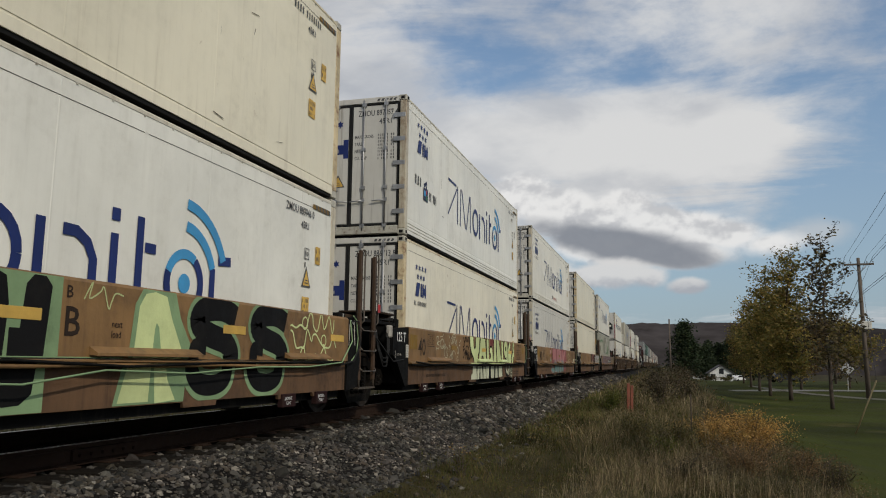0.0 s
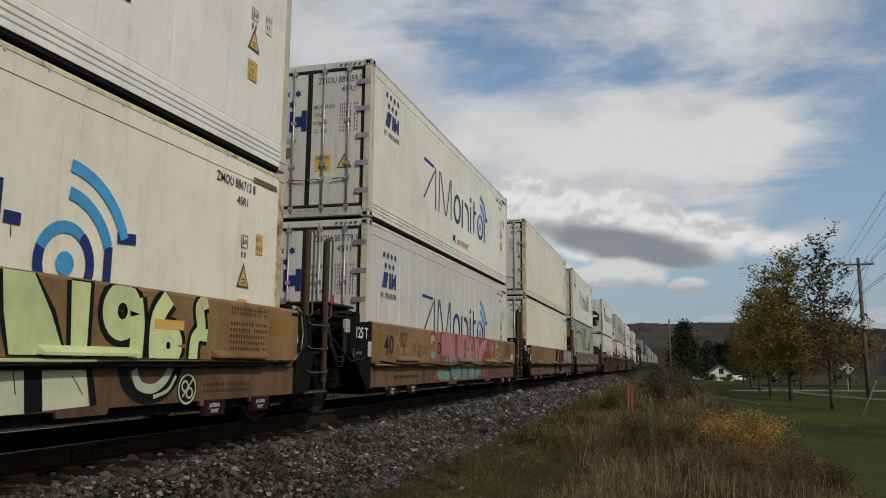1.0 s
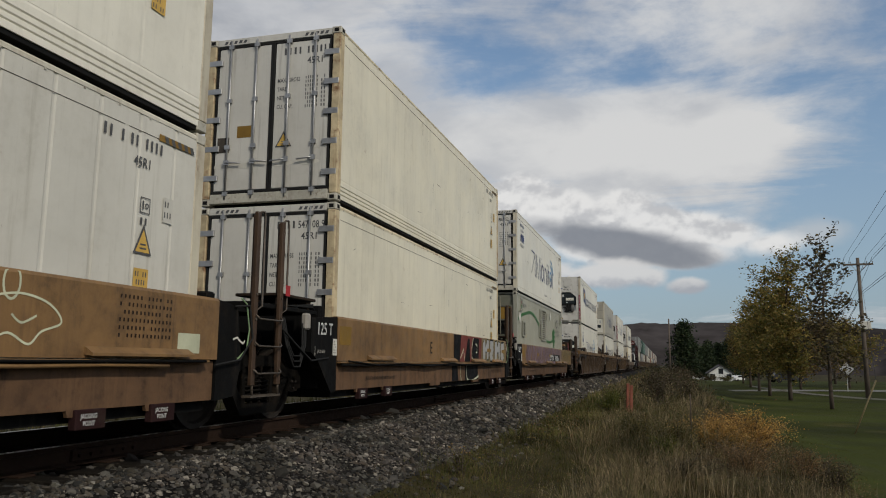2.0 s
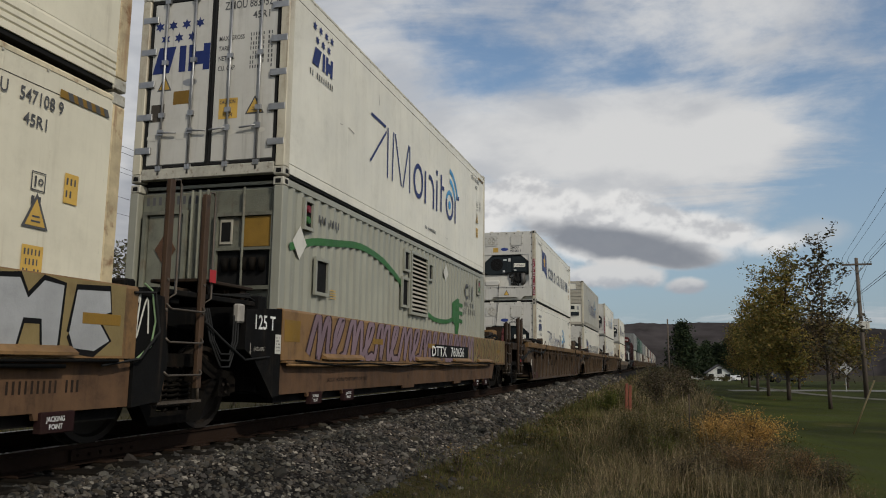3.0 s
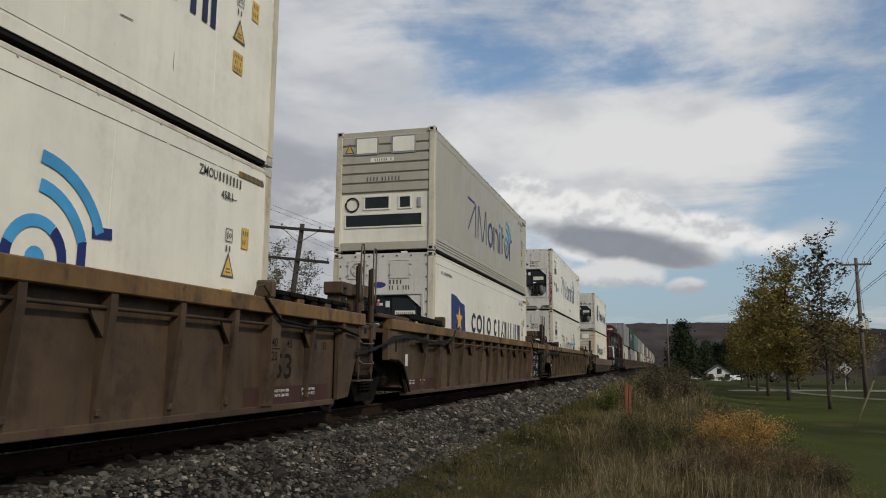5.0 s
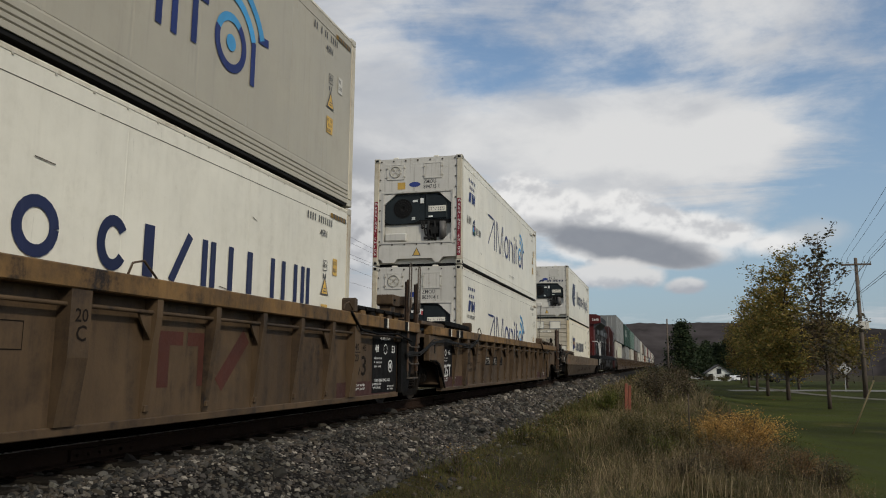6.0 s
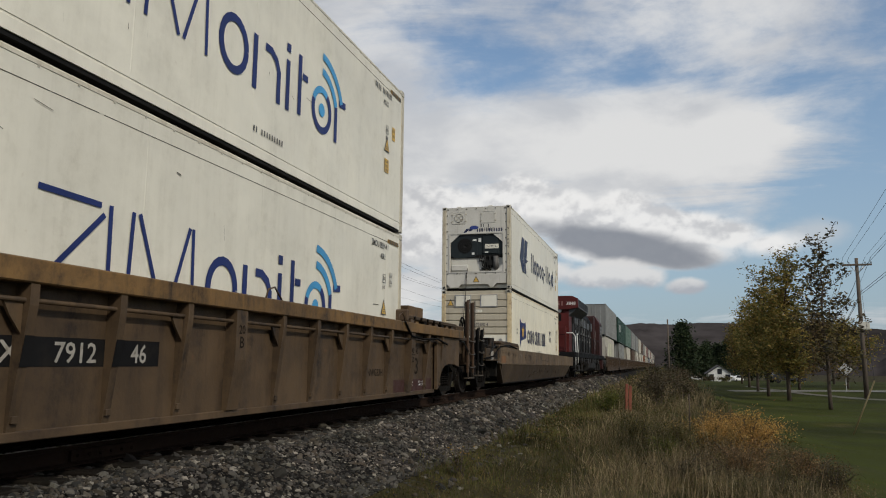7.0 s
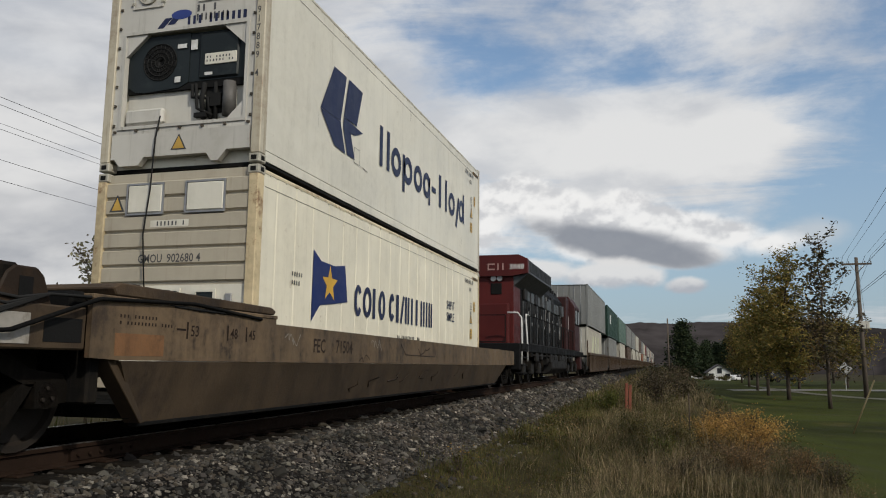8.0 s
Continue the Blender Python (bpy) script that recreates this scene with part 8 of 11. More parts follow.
def smooth_well(u, label):
    """A smooth-sided 53-foot well: a creased side plate that cuts in at both ends."""
    car = thing("well_car", label, "rail car", "well cars of the train")
    for s in (-1, 1):
        p = bmesh.new()
        for prof in ([(-3.05, 1.30), (-3.05, 0.80), (-2.65, 0.78), (14.9, 0.72), (16.3, 0.72), (16.3, 1.16), (0.2, 1.24), (0.2, 1.30)],):
            prism(p, prof, "x", s * 1.40, s * 1.45)
        part("upper_side_plate", p, FECPAINT, car)
        p = bmesh.new()
        vs = [(s * 1.45, -2.65, 0.775), (s * 1.45, 15.0, 0.715), (s * 1.30, 14.0, 0.20), (s * 1.30, -2.22, 0.20)]
        a = [bm_v for bm_v in (p.verts.new(v) for v in vs)]
        b = [p.verts.new((v[0] - s * 0.05, v[1], v[2])) for v in vs]
        p.faces.new(a), p.faces.new(b[::-1])
        for i in range(4):
            p.faces.new((a[i], b[i], b[(i + 1) % 4], a[(i + 1) % 4]))
        # The inward slope's shade is carried by the darker paint.
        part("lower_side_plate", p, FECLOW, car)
        part("bottom_flange", cbox(min(s * 1.24, s * 1.33), max(s * 1.24, s * 1.33), -2.22, 14.0, 0.165, 0.20, 0.005), BLACKP, car)
        part("top_flange", cbox(min(s * 1.30, s * 1.46), max(s * 1.30, s * 1.46), -3.05, 0.22, 1.30, 1.345, 0.008), FECPAINT, car)
    part("well_floor", box(bmesh.new(), -1.3, 1.3, -2.3, 14.4, 0.24, 0.37), BLACKP, car)
    pf = part("near_platform", bevelled(prism(bmesh.new(), [(-2.75, 1.352), (0.16, 1.352), (0.20, 1.40), (0.10, 1.44), (-2.70, 1.47), (-2.80, 1.42)], "x", 0.60, 1.445), 0.012), PLANK, car, "weathered brown stacking platform")
    for k in range(6):
        part("platform_cleat", cbox(1.10, 1.43, -2.5 + k * 0.46, -2.42 + k * 0.46, 1.445 - 0.006 * k, 1.475 - 0.006 * k, 0.006), DKBROWN, pf)
    part("near_bulkhead", cbox(-1.32, 1.32, -2.9, -2.75, 0.4, 1.34, 0.02), BLACKP, car)
    for s in (-1, 1):
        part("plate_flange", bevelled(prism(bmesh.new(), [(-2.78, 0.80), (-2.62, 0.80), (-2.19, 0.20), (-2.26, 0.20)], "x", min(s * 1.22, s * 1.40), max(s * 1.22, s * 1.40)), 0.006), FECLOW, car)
        # Added black block that only darkens the opening at the plate's near end.
        part("side_web", cbox(min(s * 0.95, s * 1.05), max(s * 0.95, s * 1.05), -2.75, -2.2, 0.62, 0.95, 0.01), BLACKP, car)
    part("far_bulkhead", cbox(-1.32, 1.32, 14.6, 14.75, 0.4, 1.2, 0.02), FECPAINT, car)
    part("near_deck", cbox(-1.36, 1.36, -5.0, -2.9, 1.08, 1.16, 0.01), BLACKP, car)
    for s in (-1, 1):
        part("deck_side", cbox(min(s * 1.30, s * 1.40), max(s * 1.30, s * 1.40), -4.6, -3.05, 0.86, 1.22, 0.015), FECLOW, car)
        bp = part("bolster_post", bevelled(prism(bmesh.new(), [(-4.02, 1.16), (-3.40, 1.16), (-3.52, 1.44), (-3.60, 1.50), (-3.82, 1.50), (-3.90, 1.44)], "x", min(s * 1.20, s * 1.38), max(s * 1.20, s * 1.38)), 0.015), DKBROWN, car, "cast bolster post with a slot")
        part("slot", cbox(min(s * 1.381, s * 1.384), max(s * 1.381, s * 1.384), -3.78, -3.64, 1.26, 1.42, 0.001), DARK, bp)
        part("dark_opening", cbox(min(s * 1.401, s * 1.404), max(s * 1.401, s * 1.404), -3.52, -3.10, 0.92, 1.12, 0.001), DARK, car)
    for k, yy in enumerate((-4.7, -4.35, -3.95, -3.2)):
        part("end_fitting", cbox(0.9 - 0.1 * (k % 2), 1.36, yy, yy + 0.2, 1.14, 1.36 + 0.08 * (k % 3), 0.03), BLACKP if k % 2 else GREASE, car)
    for k in range(5):
        hose(car, [(1.30, -4.9, 1.2 + 0.04 * k), (1.40, -4.2 + 0.1 * k, 1.05 + 0.05 * k), (1.42, -3.5, 1.30), (1.44, -2.4 + 0.2 * k, 1.33), (1.46, -1.4 + 0.2 * k, 1.30)], 0.014, RUBBER)
    add_truck(car, -4.05)
    add_truck(car, 16.4)
    add_ladder(car, -5.5, -5.0, 0.60, 1.75, 1.38, BLACKP)
    part("end_sill", cbox(-1.3, 1.3, -5.6, -5.4, 0.72, 1.16, 0.02), BLACKP, car)
    part("coupler", box(bmesh.new(), -0.16, 0.16, -6.2, -5.6, 0.68, 0.98), GREASE, car)
    part("far_sill", cbox(-1.3, 1.3, 16.3, 17.6, 0.72, 1.12, 0.03), BLACKP, car)
    hose(car, [(1.43, -5.0, 0.92), (1.46, -3.9, 1.00), (1.48, -3.0, 1.30), (1.47, -1.6, 1.36), (1.465, -0.2, 1.28)], 0.02, BLACKP)
    x = 1.4535
    decal("length_mark_row", text("53", -1.62, 1.03, 0.11) + text("48", -0.86, 1.03, 0.11) + text("45", -0.46, 1.03, 0.11) + rect(-1.69, -1.66, 1.0, 1.17) + rect(-0.93, -0.90, 1.0, 1.17) + rect(-0.53, -0.50, 1.0, 1.17) + rect(-1.86, -1.70, 1.08, 1.10), BROWNINK, car, x)
    decal("owner_letters", text("FEC", 1.28, 0.91, 0.19, 0.9), BROWNINK, car, x)
    decal("car_number", text("71504", 2.05, 0.91, 0.19, 0.95), BROWNINK, car, x)
    decal("orange_patch", rect(-2.75, -2.05, 0.82, 1.02), material("faded_orange_patch", (0.20, 0.10, 0.045), 0.7, dirt=0.5), car, x, label="faded orange patch")
    decal("small_print", bars(-2.7, 1.10, 0.03, 16, 0.05, 2) + bars(-2.7, 1.16, 0.03, 12, 0.05, 3), BROWNINK, car, x)
    decal("pale_scrawl", scribble(0.45, 1.02, 0.45, 0.10, 9, 41, 0.010) + scribble(3.5, 1.0, 0.5, 0.12, 9, 42, 0.008), FADEDWHITE, car, x, label="thin pale scrawl")
    decal("dark_tag", scribble(3.0, 0.80, 0.5, 0.10, 5, 3, 0.02) + stroke([(5.0, 1.12), (5.3, 0.92), (7.2, 0.90), (7.3, 1.0)], 0.02) + scribble(6.1, 0.94, 0.9, 0.12, 6, 4, 0.02), BROWNINK, car, x, label="thin dark scrawl")
    slope = lambda v: 1.30 + 0.15 * (v - 0.20) / 0.53
    for k, (u0, v0) in enumerate(((2.6, 0.34), (3.6, 0.36), (4.6, 0.44), (5.2, 0.42), (6.3, 0.46), (7.2, 0.40), (9.0, 0.44), (9.7, 0.42))):
        rk = random.Random(k + 70)
        pts = [(u0 + 0.10 * j + rk.uniform(-0.1, 0.35), v0 + 0.06 * j + rk.uniform(-0.05, 0.05)) for j in range(4)]
        tube_pts = [(slope(v) + 0.004, u, v) for u, v in pts]
        part("dark_drip", tube(bmesh.new(), tube_pts, 0.012, 4, 0.004), BROWNINK, car)
    part("label_plate", cbox(1.401, 1.405, -3.98, -3.66, 0.90, 1.14, 0.002), FADEDWHITE, car, "pale paper label")
    return rides(car, u, 0.0)


# ---- the train, stack by stack ----
AZ, AY, AS, AC, AG, AK, AA, AH = 14.20, 29.61, 45.52, 61.05, 82.77, 102.58, 122.19, 145.88
A0 = -1.44
ZL, ZU = 0.385, 3.310                 # underside of lower and upper boxes above the rails


def small_note(c, u, z, n, red=False):
    decal("note", bars(u, z, 0.075, n, 0.068, 6), REDP if red else INK, c, HX + 0.0035)


def slogan(c):
    decal("slogan", text("SHIP IT", 8.95, 1.66, 0.20, 0.8) + text("SIMPLE", 8.95, 1.38, 0.20, 0.8), NAVYDK, c, HX + 0.0035, label="small navy slogan")


def no_forklift(c):
    t = decal("note", text("NO FORKLIFT", 6.0, 0.42, 0.13, 0.95), REDP, c, HX + 0.0035, label="red no forklift notice")
    decal("note_sign", stroke([(5.55, 0.42), (5.85, 0.62)], 0.03) + stroke([(5.55, 0.62), (5.85, 0.42)], 0.03) + rect(5.62, 5.78, 0.46, 0.58), INK, c, HX + 0.0035)


def plain_door(c, paint, seed):
    door_end(c, paint, seed, False)


def reefer_warned(c, paint, seed):
    reefer_end(c, paint, seed)
    warning_strips(c)


def green_cable(c):
    """A painted green power cable with a plug, running along the side."""
    x = HX + 0.001
    d = decal("cable", curve([(0.25, 1.96), (1.0, 2.14), (1.8, 2.24), (2.8, 2.34), (3.8, 2.26), (4.6, 2.06), (5.05, 1.90)], 0.11, 8) + curve([(6.72, 1.46), (7.3, 1.36), (8.2, 1.36), (8.9, 1.46)], 0.10, 6), GREENP, c, x, label="green painted cable")
    decal("plug", [[(8.80, 1.86), (9.30, 2.00), (9.46, 1.98), (9.46, 1.36), (9.30, 1.02), (9.06, 1.10), (9.05, 1.30), (8.80, 1.42)]] + rect(9.46, 9.78, 1.80, 1.89) + rect(9.46, 9.78, 1.60, 1.69) + rect(9.46, 9.78, 1.40, 1.49), GREENP, d, x + 0.001, label="green plug emblem")


def power_pack(c):
    """Louvres, openings and signs of the power container's side."""
    x = HX + 0.0
    f = bmesh.new()
    for q in ((5.48, 5.54, 1.36, 2.66), (6.58, 6.64, 1.36, 2.66), (5.54, 6.58, 1.36, 1.42), (5.54, 6.58, 2.60, 2.66)):
        box(f, HX - 0.01, HX + 0.05, *q)
    lv = part("louvre", f, P_CNBOX, c, "framed dark louvre")
    part("louvre_back", box(bmesh.new(), HX + 0.0005, HX + 0.003, 5.54, 6.58, 1.42, 2.60), DARK, lv)
    sl = bmesh.new()
    prism(sl, [(HX + 0.004, 0.0), (HX + 0.045, -0.045), (HX + 0.048, -0.038), (HX + 0.008, 0.010)], "y", 5.545, 6.575)
    sl = mesh_of(sl, P_DUST, "slat")
    for i in range(13):
        part("slat", sl, None, lv).matrix_basis = pose(0, 0, 1.50 + i * 0.086)
    for y, z, w, h in ((5.00, 1.52, 0.34, 0.50), (5.10, 2.24, 0.28, 0.34), (6.74, 2.22, 0.26, 0.30), (1.08, 1.42, 0.38, 0.46), (0.66, 2.32, 0.22, 0.36), (11.40, 2.32, 0.24, 0.34)):
        o = part("opening", box(bmesh.new(), HX + 0.001, HX + 0.004, y, y + w, z, z + h), DARK, c)
        f = bmesh.new()
        box(f, HX, HX + 0.04, y - 0.05, y, z - 0.05, z + h + 0.05), box(f, HX, HX + 0.04, y + w, y + w + 0.05, z - 0.05, z + h + 0.05)
        box(f, HX, HX + 0.04, y, y + w, z - 0.05, z), box(f, HX, HX + 0.04, y, y + w, z + h, z + h + 0.05)
        part("opening_rim", f, P_CNBOX, o)
    for y, z, m in ((0.77, 2.58, MAROON), (0.77, 2.42, GREENP), (11.52, 2.56, MAROON), (11.52, 2.42, GREENP)):
        part("signal_lens", lathe_x(bmesh.new(), [(0, 0.06), (0.03, 0.05)], (HX + 0.005, y, z), 12), m, c)
    for y in (0.55, 8.18):
        decal("diamond_placard", [[(y, 1.82 if y < 1 else 2.30), (y + 0.22, 2.06 if y < 1 else 2.50), (y, 2.30 if y < 1 else 2.70), (y - 0.22, 2.06 if y < 1 else 2.50)]], P_GREYED, c, HX + 0.004, label="grubby white diamond placard")
    decal("emblem", arc(10.24, 2.25, 0.17, 0.07, 40, 320) + rect(10.50, 10.57, 2.06, 2.44) + rect(10.80, 10.87, 2.06, 2.44), INK, c, HX + 0.004, label="dark line emblem reduced to plain strokes")
    decal("note", bars(10.05, 1.86, 0.12, 8, 0.12, 3, 0.4) + bars(10.0, 1.66, 0.15, 9, 0.13, 4, 0.35), INK, c, HX + 0.004)
    decal("serial_marks", bars(1.15, 2.46, 0.11, 8, 0.10, 5, 0.5), INK, c, HX + 0.004)
    decal("yellow_label", rect(1.62, 1.86, 1.36, 1.375) + rect(1.62, 1.86, 1.40, 1.415) + rect(1.62, 1.86, 1.44, 1.455) + rect(1.62, 1.84, 1.48, 1.495), YELLOW, c, HX + 0.004)


DKRUST = material("dark_rusted_plate", (0.10, 0.052, 0.030), 0.8, 0, (0.05, 0.03, 0.02), 0.8, 6.0, bump=0.4)


def power_end(c, paint, seed):
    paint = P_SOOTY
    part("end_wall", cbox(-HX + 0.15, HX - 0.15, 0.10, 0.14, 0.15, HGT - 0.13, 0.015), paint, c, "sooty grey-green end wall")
    rim = bmesh.new()
    for q in ((-1.00, -0.94, 1.0, 2.50), (-0.34, -0.28, 1.0, 2.50), (0.16, 0.21, 0.6, 2.43), (1.04, 1.08, 0.6, 2.43)):
        box(rim, q[0], q[1], 0.03, 0.10, q[2], q[3])
    for q in ((-0.94, -0.34, 2.45, 2.50), (0.21, 1.04, 2.38, 2.43), (0.21, 1.04, 1.90, 1.94), (0.21, 1.04, 1.36, 1.41)):
        box(rim, q[0], q[1], 0.03, 0.10, q[2], q[3])
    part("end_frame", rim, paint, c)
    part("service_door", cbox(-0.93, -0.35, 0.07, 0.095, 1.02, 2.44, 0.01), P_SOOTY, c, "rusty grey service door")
    part("machine_bay", cbox(0.215, 1.035, 0.085, 0.099, 1.42, 1.895, 0.003), DARK, c, "dark machinery recess")
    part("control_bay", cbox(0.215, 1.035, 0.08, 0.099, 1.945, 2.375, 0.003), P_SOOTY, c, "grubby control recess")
    for k in range(5):
        part("fuel_filter", tube(bmesh.new(), [(0.34 + k * 0.14, 0.07, 1.62), (0.34 + k * 0.14, 0.07, 1.80)], 0.05, 10), GREASE, c)
    part("placard", cbox(0.62, 1.03, 0.06, 0.075, 1.95, 2.37, 0.003), DULLYELLOW, c, "dull yellow ear-protection placard")
    w = part("gauge_window", cbox(0.24, 0.44, 0.062, 0.078, 1.99, 2.34, 0.006), P_DUST, c)
    part("gauge_pane", box(bmesh.new(), 0.27, 0.41, 0.058, 0.0615, 2.03, 2.30), DARK, w)
    part("diamond_placard", prism(bmesh.new(), [(-0.62, 1.70), (-0.45, 1.95), (-0.62, 2.20), (-0.79, 1.95)], "y", 0.055, 0.066), DKRUST, c, "rust-stained diamond placard")
    decal("serial_marks", bars(-1.0, 2.60, 0.12, 9, 0.10, 5, 0.5), INK, c, 0.098, "end")
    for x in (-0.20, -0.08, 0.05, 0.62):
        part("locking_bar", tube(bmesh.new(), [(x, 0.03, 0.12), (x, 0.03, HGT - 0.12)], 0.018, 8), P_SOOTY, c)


def build_train():
    ribs = articulated_well
    ribs(A0, (0.0, 1.0), True, False, paint_green, "B", 6.55, 1, "tan articulated well car covered in green and black graffiti")
    ribs(AZ, (0.0, 1.0), False, False, paint_lime, "C", 4.0, 2, "tan articulated well car with tall pale lime graffiti")
    ribs(AY, (0.0, 1.0), False, False, paint_pink, "D", 3.55, 3, "tan articulated well car with pink and teal graffiti")
    ribs(AS, (4.96, 0.6), False, False, paint_silver, "E", 4.4, 4, "tan articulated well car with silver and black graffiti")
    ribs(AC, (0.0, 1.0), False, True, paint_loops, "A", 5.6, 5, "tan articulated well car with looping lilac graffiti")
    ribbed_well(AG, "A", 6, "brown ribbed well car with tan chord, coupled end", False, False)
    ribbed_well(AK, "C", 7, "brown ribbed well car with a black data board", True, False)
    ribbed_well(AA, "B", 8, "brown ribbed well car with brake box at its far end", True, True)
    smooth_well(AH, "smooth-sided worn brown well car")
    C = container
    C(A0, ZU, P_RUSTY, "smooth", plain_door, [(scuffs, 1, 12), (mark, "", 1)], "cream refrigerated container with rust stains, stacked on another", 11)
    C(A0, ZL, P_COOL, "smooth", plain_door, [(word_mark, 0.85), (mark, "", 2)], "cool white refrigerated container with navy word mark in a well car", 12)
    C(AZ, ZU, P_COOL, "lined", door_end, [(word_mark, 0.91), (star_badge, 1.88, False), (factor_badge, 0.92), (scuffs, 11, 5), (mark, "", 3)], "clean white refrigerated container with star badge, stacked on another", 13, P_END)
    C(AZ, ZL, P_CREAM, "smooth", door_end, [(word_mark, 0.85), (star_badge, 1.76), (scuffs, 10, 7), (mark, "", 4)], "cream refrigerated container with navy word mark in a well car", 14, P_END)
    C(AY, ZU, P_PALE, "lined", door_end, [(word_mark, 0.91), (star_badge, 1.88), (no_forklift,), (mark, "", 5)], "pale refrigerated container with no-forklift notice, stacked on another", 15, P_END)
    C(AY, ZL, P_GREYED, "seamed", door_end, [(word_mark, 0.85), (star_badge, 1.76), (mark, "", 6)], "greyed white ribbed refrigerated container in a well car", 16, P_END)
    C(AS, ZU, P_RUSTY, "lined", plain_door, [(scuffs, 2, 12), (mark, "", 7)], "plain cream container with rust at its corners, stacked on another", 17, P_END)
    C(AS, ZL, P_RUSTY, "smooth", plain_door, [(scuffs, 3, 22), (mark, "", 8)], "plain scratched cream container in a well car", 18, P_END)
    C(AC, ZU, P_WHITE, "smooth", door_end, [(word_mark, 0.91), (star_badge, 1.88), (scuffs, 12, 8), (mark, "", 9), (small_note, 6.5, 0.36, 12)], "white refrigerated container stacked on a power container", 19, P_END)
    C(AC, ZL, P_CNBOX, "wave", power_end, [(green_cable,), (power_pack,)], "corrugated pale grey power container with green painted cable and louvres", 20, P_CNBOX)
    C(AG, ZU, P_WHITE, "smooth", reefer_warned, [(flag_mark, 1.28, 0.655, "pole"), (scuffs, 4, 6), (mark, "", 10), (small_note, 0.64, 2.44, 14)], "white refrigerated container with navy flag, stacked on another", 21, P_END)
    C(AG, ZL, P_WHITE, "smooth", reefer_end, [(word_mark, 0.85), (star_badge, 1.76), (scuffs, 5, 6), (mark, "", 11)], "white refrigerated container with streaked corner post in a well car", 22, P_END)
    C(AK, ZU, P_DUST, "lined", louvre_end, [(word_mark, 0.91), (mark, "", 12)], "dusty grey refrigerated container with louvred end, stacked on another", 23, P_DUST)
    C(AK, ZL, P_WHITE, "smooth", reefer_end, [(flag_mark, 1.22, 0.655, "big"), (scuffs, 6, 6), (mark, "", 13), (small_note, 0.64, 2.44, 14)], "white refrigerated container with navy flag in a well car", 24, P_END)
    C(AA, ZU, P_WHITE, "smooth", reefer_warned, [(word_mark, 0.91), (star_badge, 1.78, False), (factor_badge, 0.92), (scuffs, 7, 7), (mark, "", 14), (small_note, 6.5, 0.36, 12)], "white refrigerated container with star badge and cooling unit, stacked on another", 25, P_END)
    C(AA, ZL, P_WHITE, "smooth", reefer_end, [(word_mark, 0.85), (star_badge, 1.76), (scuffs, 8, 7), (mark, "", 15)], "white refrigerated container with yellowed corner post in a well car", 26, P_END)
    C(AH, ZU, P_WHITE, "smooth", reefer_end, [(arrow_mark, 0.98), (scuffs, 9, 7), (mark, "", 16)], "white refrigerated container with slanted navy emblem, stacked on another", 27, P_END)
    C(AH, ZL, P_CREAM, "seamed", louvre_end, [(flag_mark, 1.15, 0.40, "short"), (mark, "", 17), (slogan,)], "cream ribbed refrigerated container with small navy flag in a well car", 28, P_KHAKI)


build_train()

# ---- stones, grass and bushes ----
RNG = np.random.default_rng(7)
STONE = leaf_material("ballast_stone", [(0.036, 0.032, 0.029), (0.054, 0.050, 0.045), (0.017, 0.016, 0.015), (0.049, 0.040, 0.032), (0.088, 0.081, 0.071), (0.022, 0.021, 0.020), (0.065, 0.059, 0.054), (0.016, 0.015, 0.013), (0.042, 0.034, 0.026), (0.067, 0.061, 0.054), (0.026, 0.022, 0.020), (0.045, 0.038, 0.029), (0.058, 0.050, 0.040), (0.177, 0.160, 0.137)], 0.9, 0.0, 1.2, 0.65, 1.4)


def scatter_stones(n, xr, yr, size, lift):
    """Broken stones: squashed, turned and dented twenty-faced lumps."""
    g = (1 + 5 ** 0.5) / 2
    base = np.array([(-1, g, 0), (1, g, 0), (-1, -g, 0), (1, -g, 0), (0, -1, g), (0, 1, g), (0, -1, -g), (0, 1, -g), (g, 0, -1), (g, 0, 1), (-g, 0, -1), (-g, 0, 1)]) / 1.9
    tri = np.array([(0, 11, 5), (0, 5, 1), (0, 1, 7), (0, 7, 10), (0, 10, 11), (1, 5, 9), (5, 11, 4), (11, 10, 2), (10, 7, 6), (7, 1, 8), (3, 9, 4), (3, 4, 2), (3, 2, 6), (3, 6, 8), (3, 8, 9), (4, 9, 5), (2, 4, 11), (6, 2, 10), (8, 6, 7), (9, 8, 1)])
    x, y = RNG.uniform(*xr, n), RNG.uniform(*yr, n)
    s = size * RNG.lognormal(0, 0.42, n)
    v = base[None] * RNG.uniform(0.55, 1.35, (n, 12, 1)) * np.stack([np.ones(n), RNG.uniform(0.6, 1.0, n), RNG.uniform(0.45, 0.85, n)], 1)[:, None]
    a, b = RNG.uniform(0, 6.28, n), RNG.uniform(-0.6, 0.6, n)
    ca, sa, cb, sb = np.cos(a), np.sin(a), np.cos(b), np.sin(b)
    vx, vy, vz = v[..., 0], v[..., 1], v[..., 2]
    vx, vz = vx * cb[:, None] - vz * sb[:, None], vx * sb[:, None] + vz * cb[:, None]
    vx, vy = vx * ca[:, None] - vy * sa[:, None], vx * sa[:, None] + vy * ca[:, None]
    z0 = np.array([height(p, q) for p, q in zip(x, y)])
    v = np.stack([vx * s[:, None] + x[:, None], vy * s[:, None] + y[:, None], vz * s[:, None] + (z0 + lift + s * 0.3)[:, None]], -1).reshape(-1, 3)
    f = (tri[None] + 12 * np.arange(n)[:, None, None]).reshape(-1, 3)
    return v, f


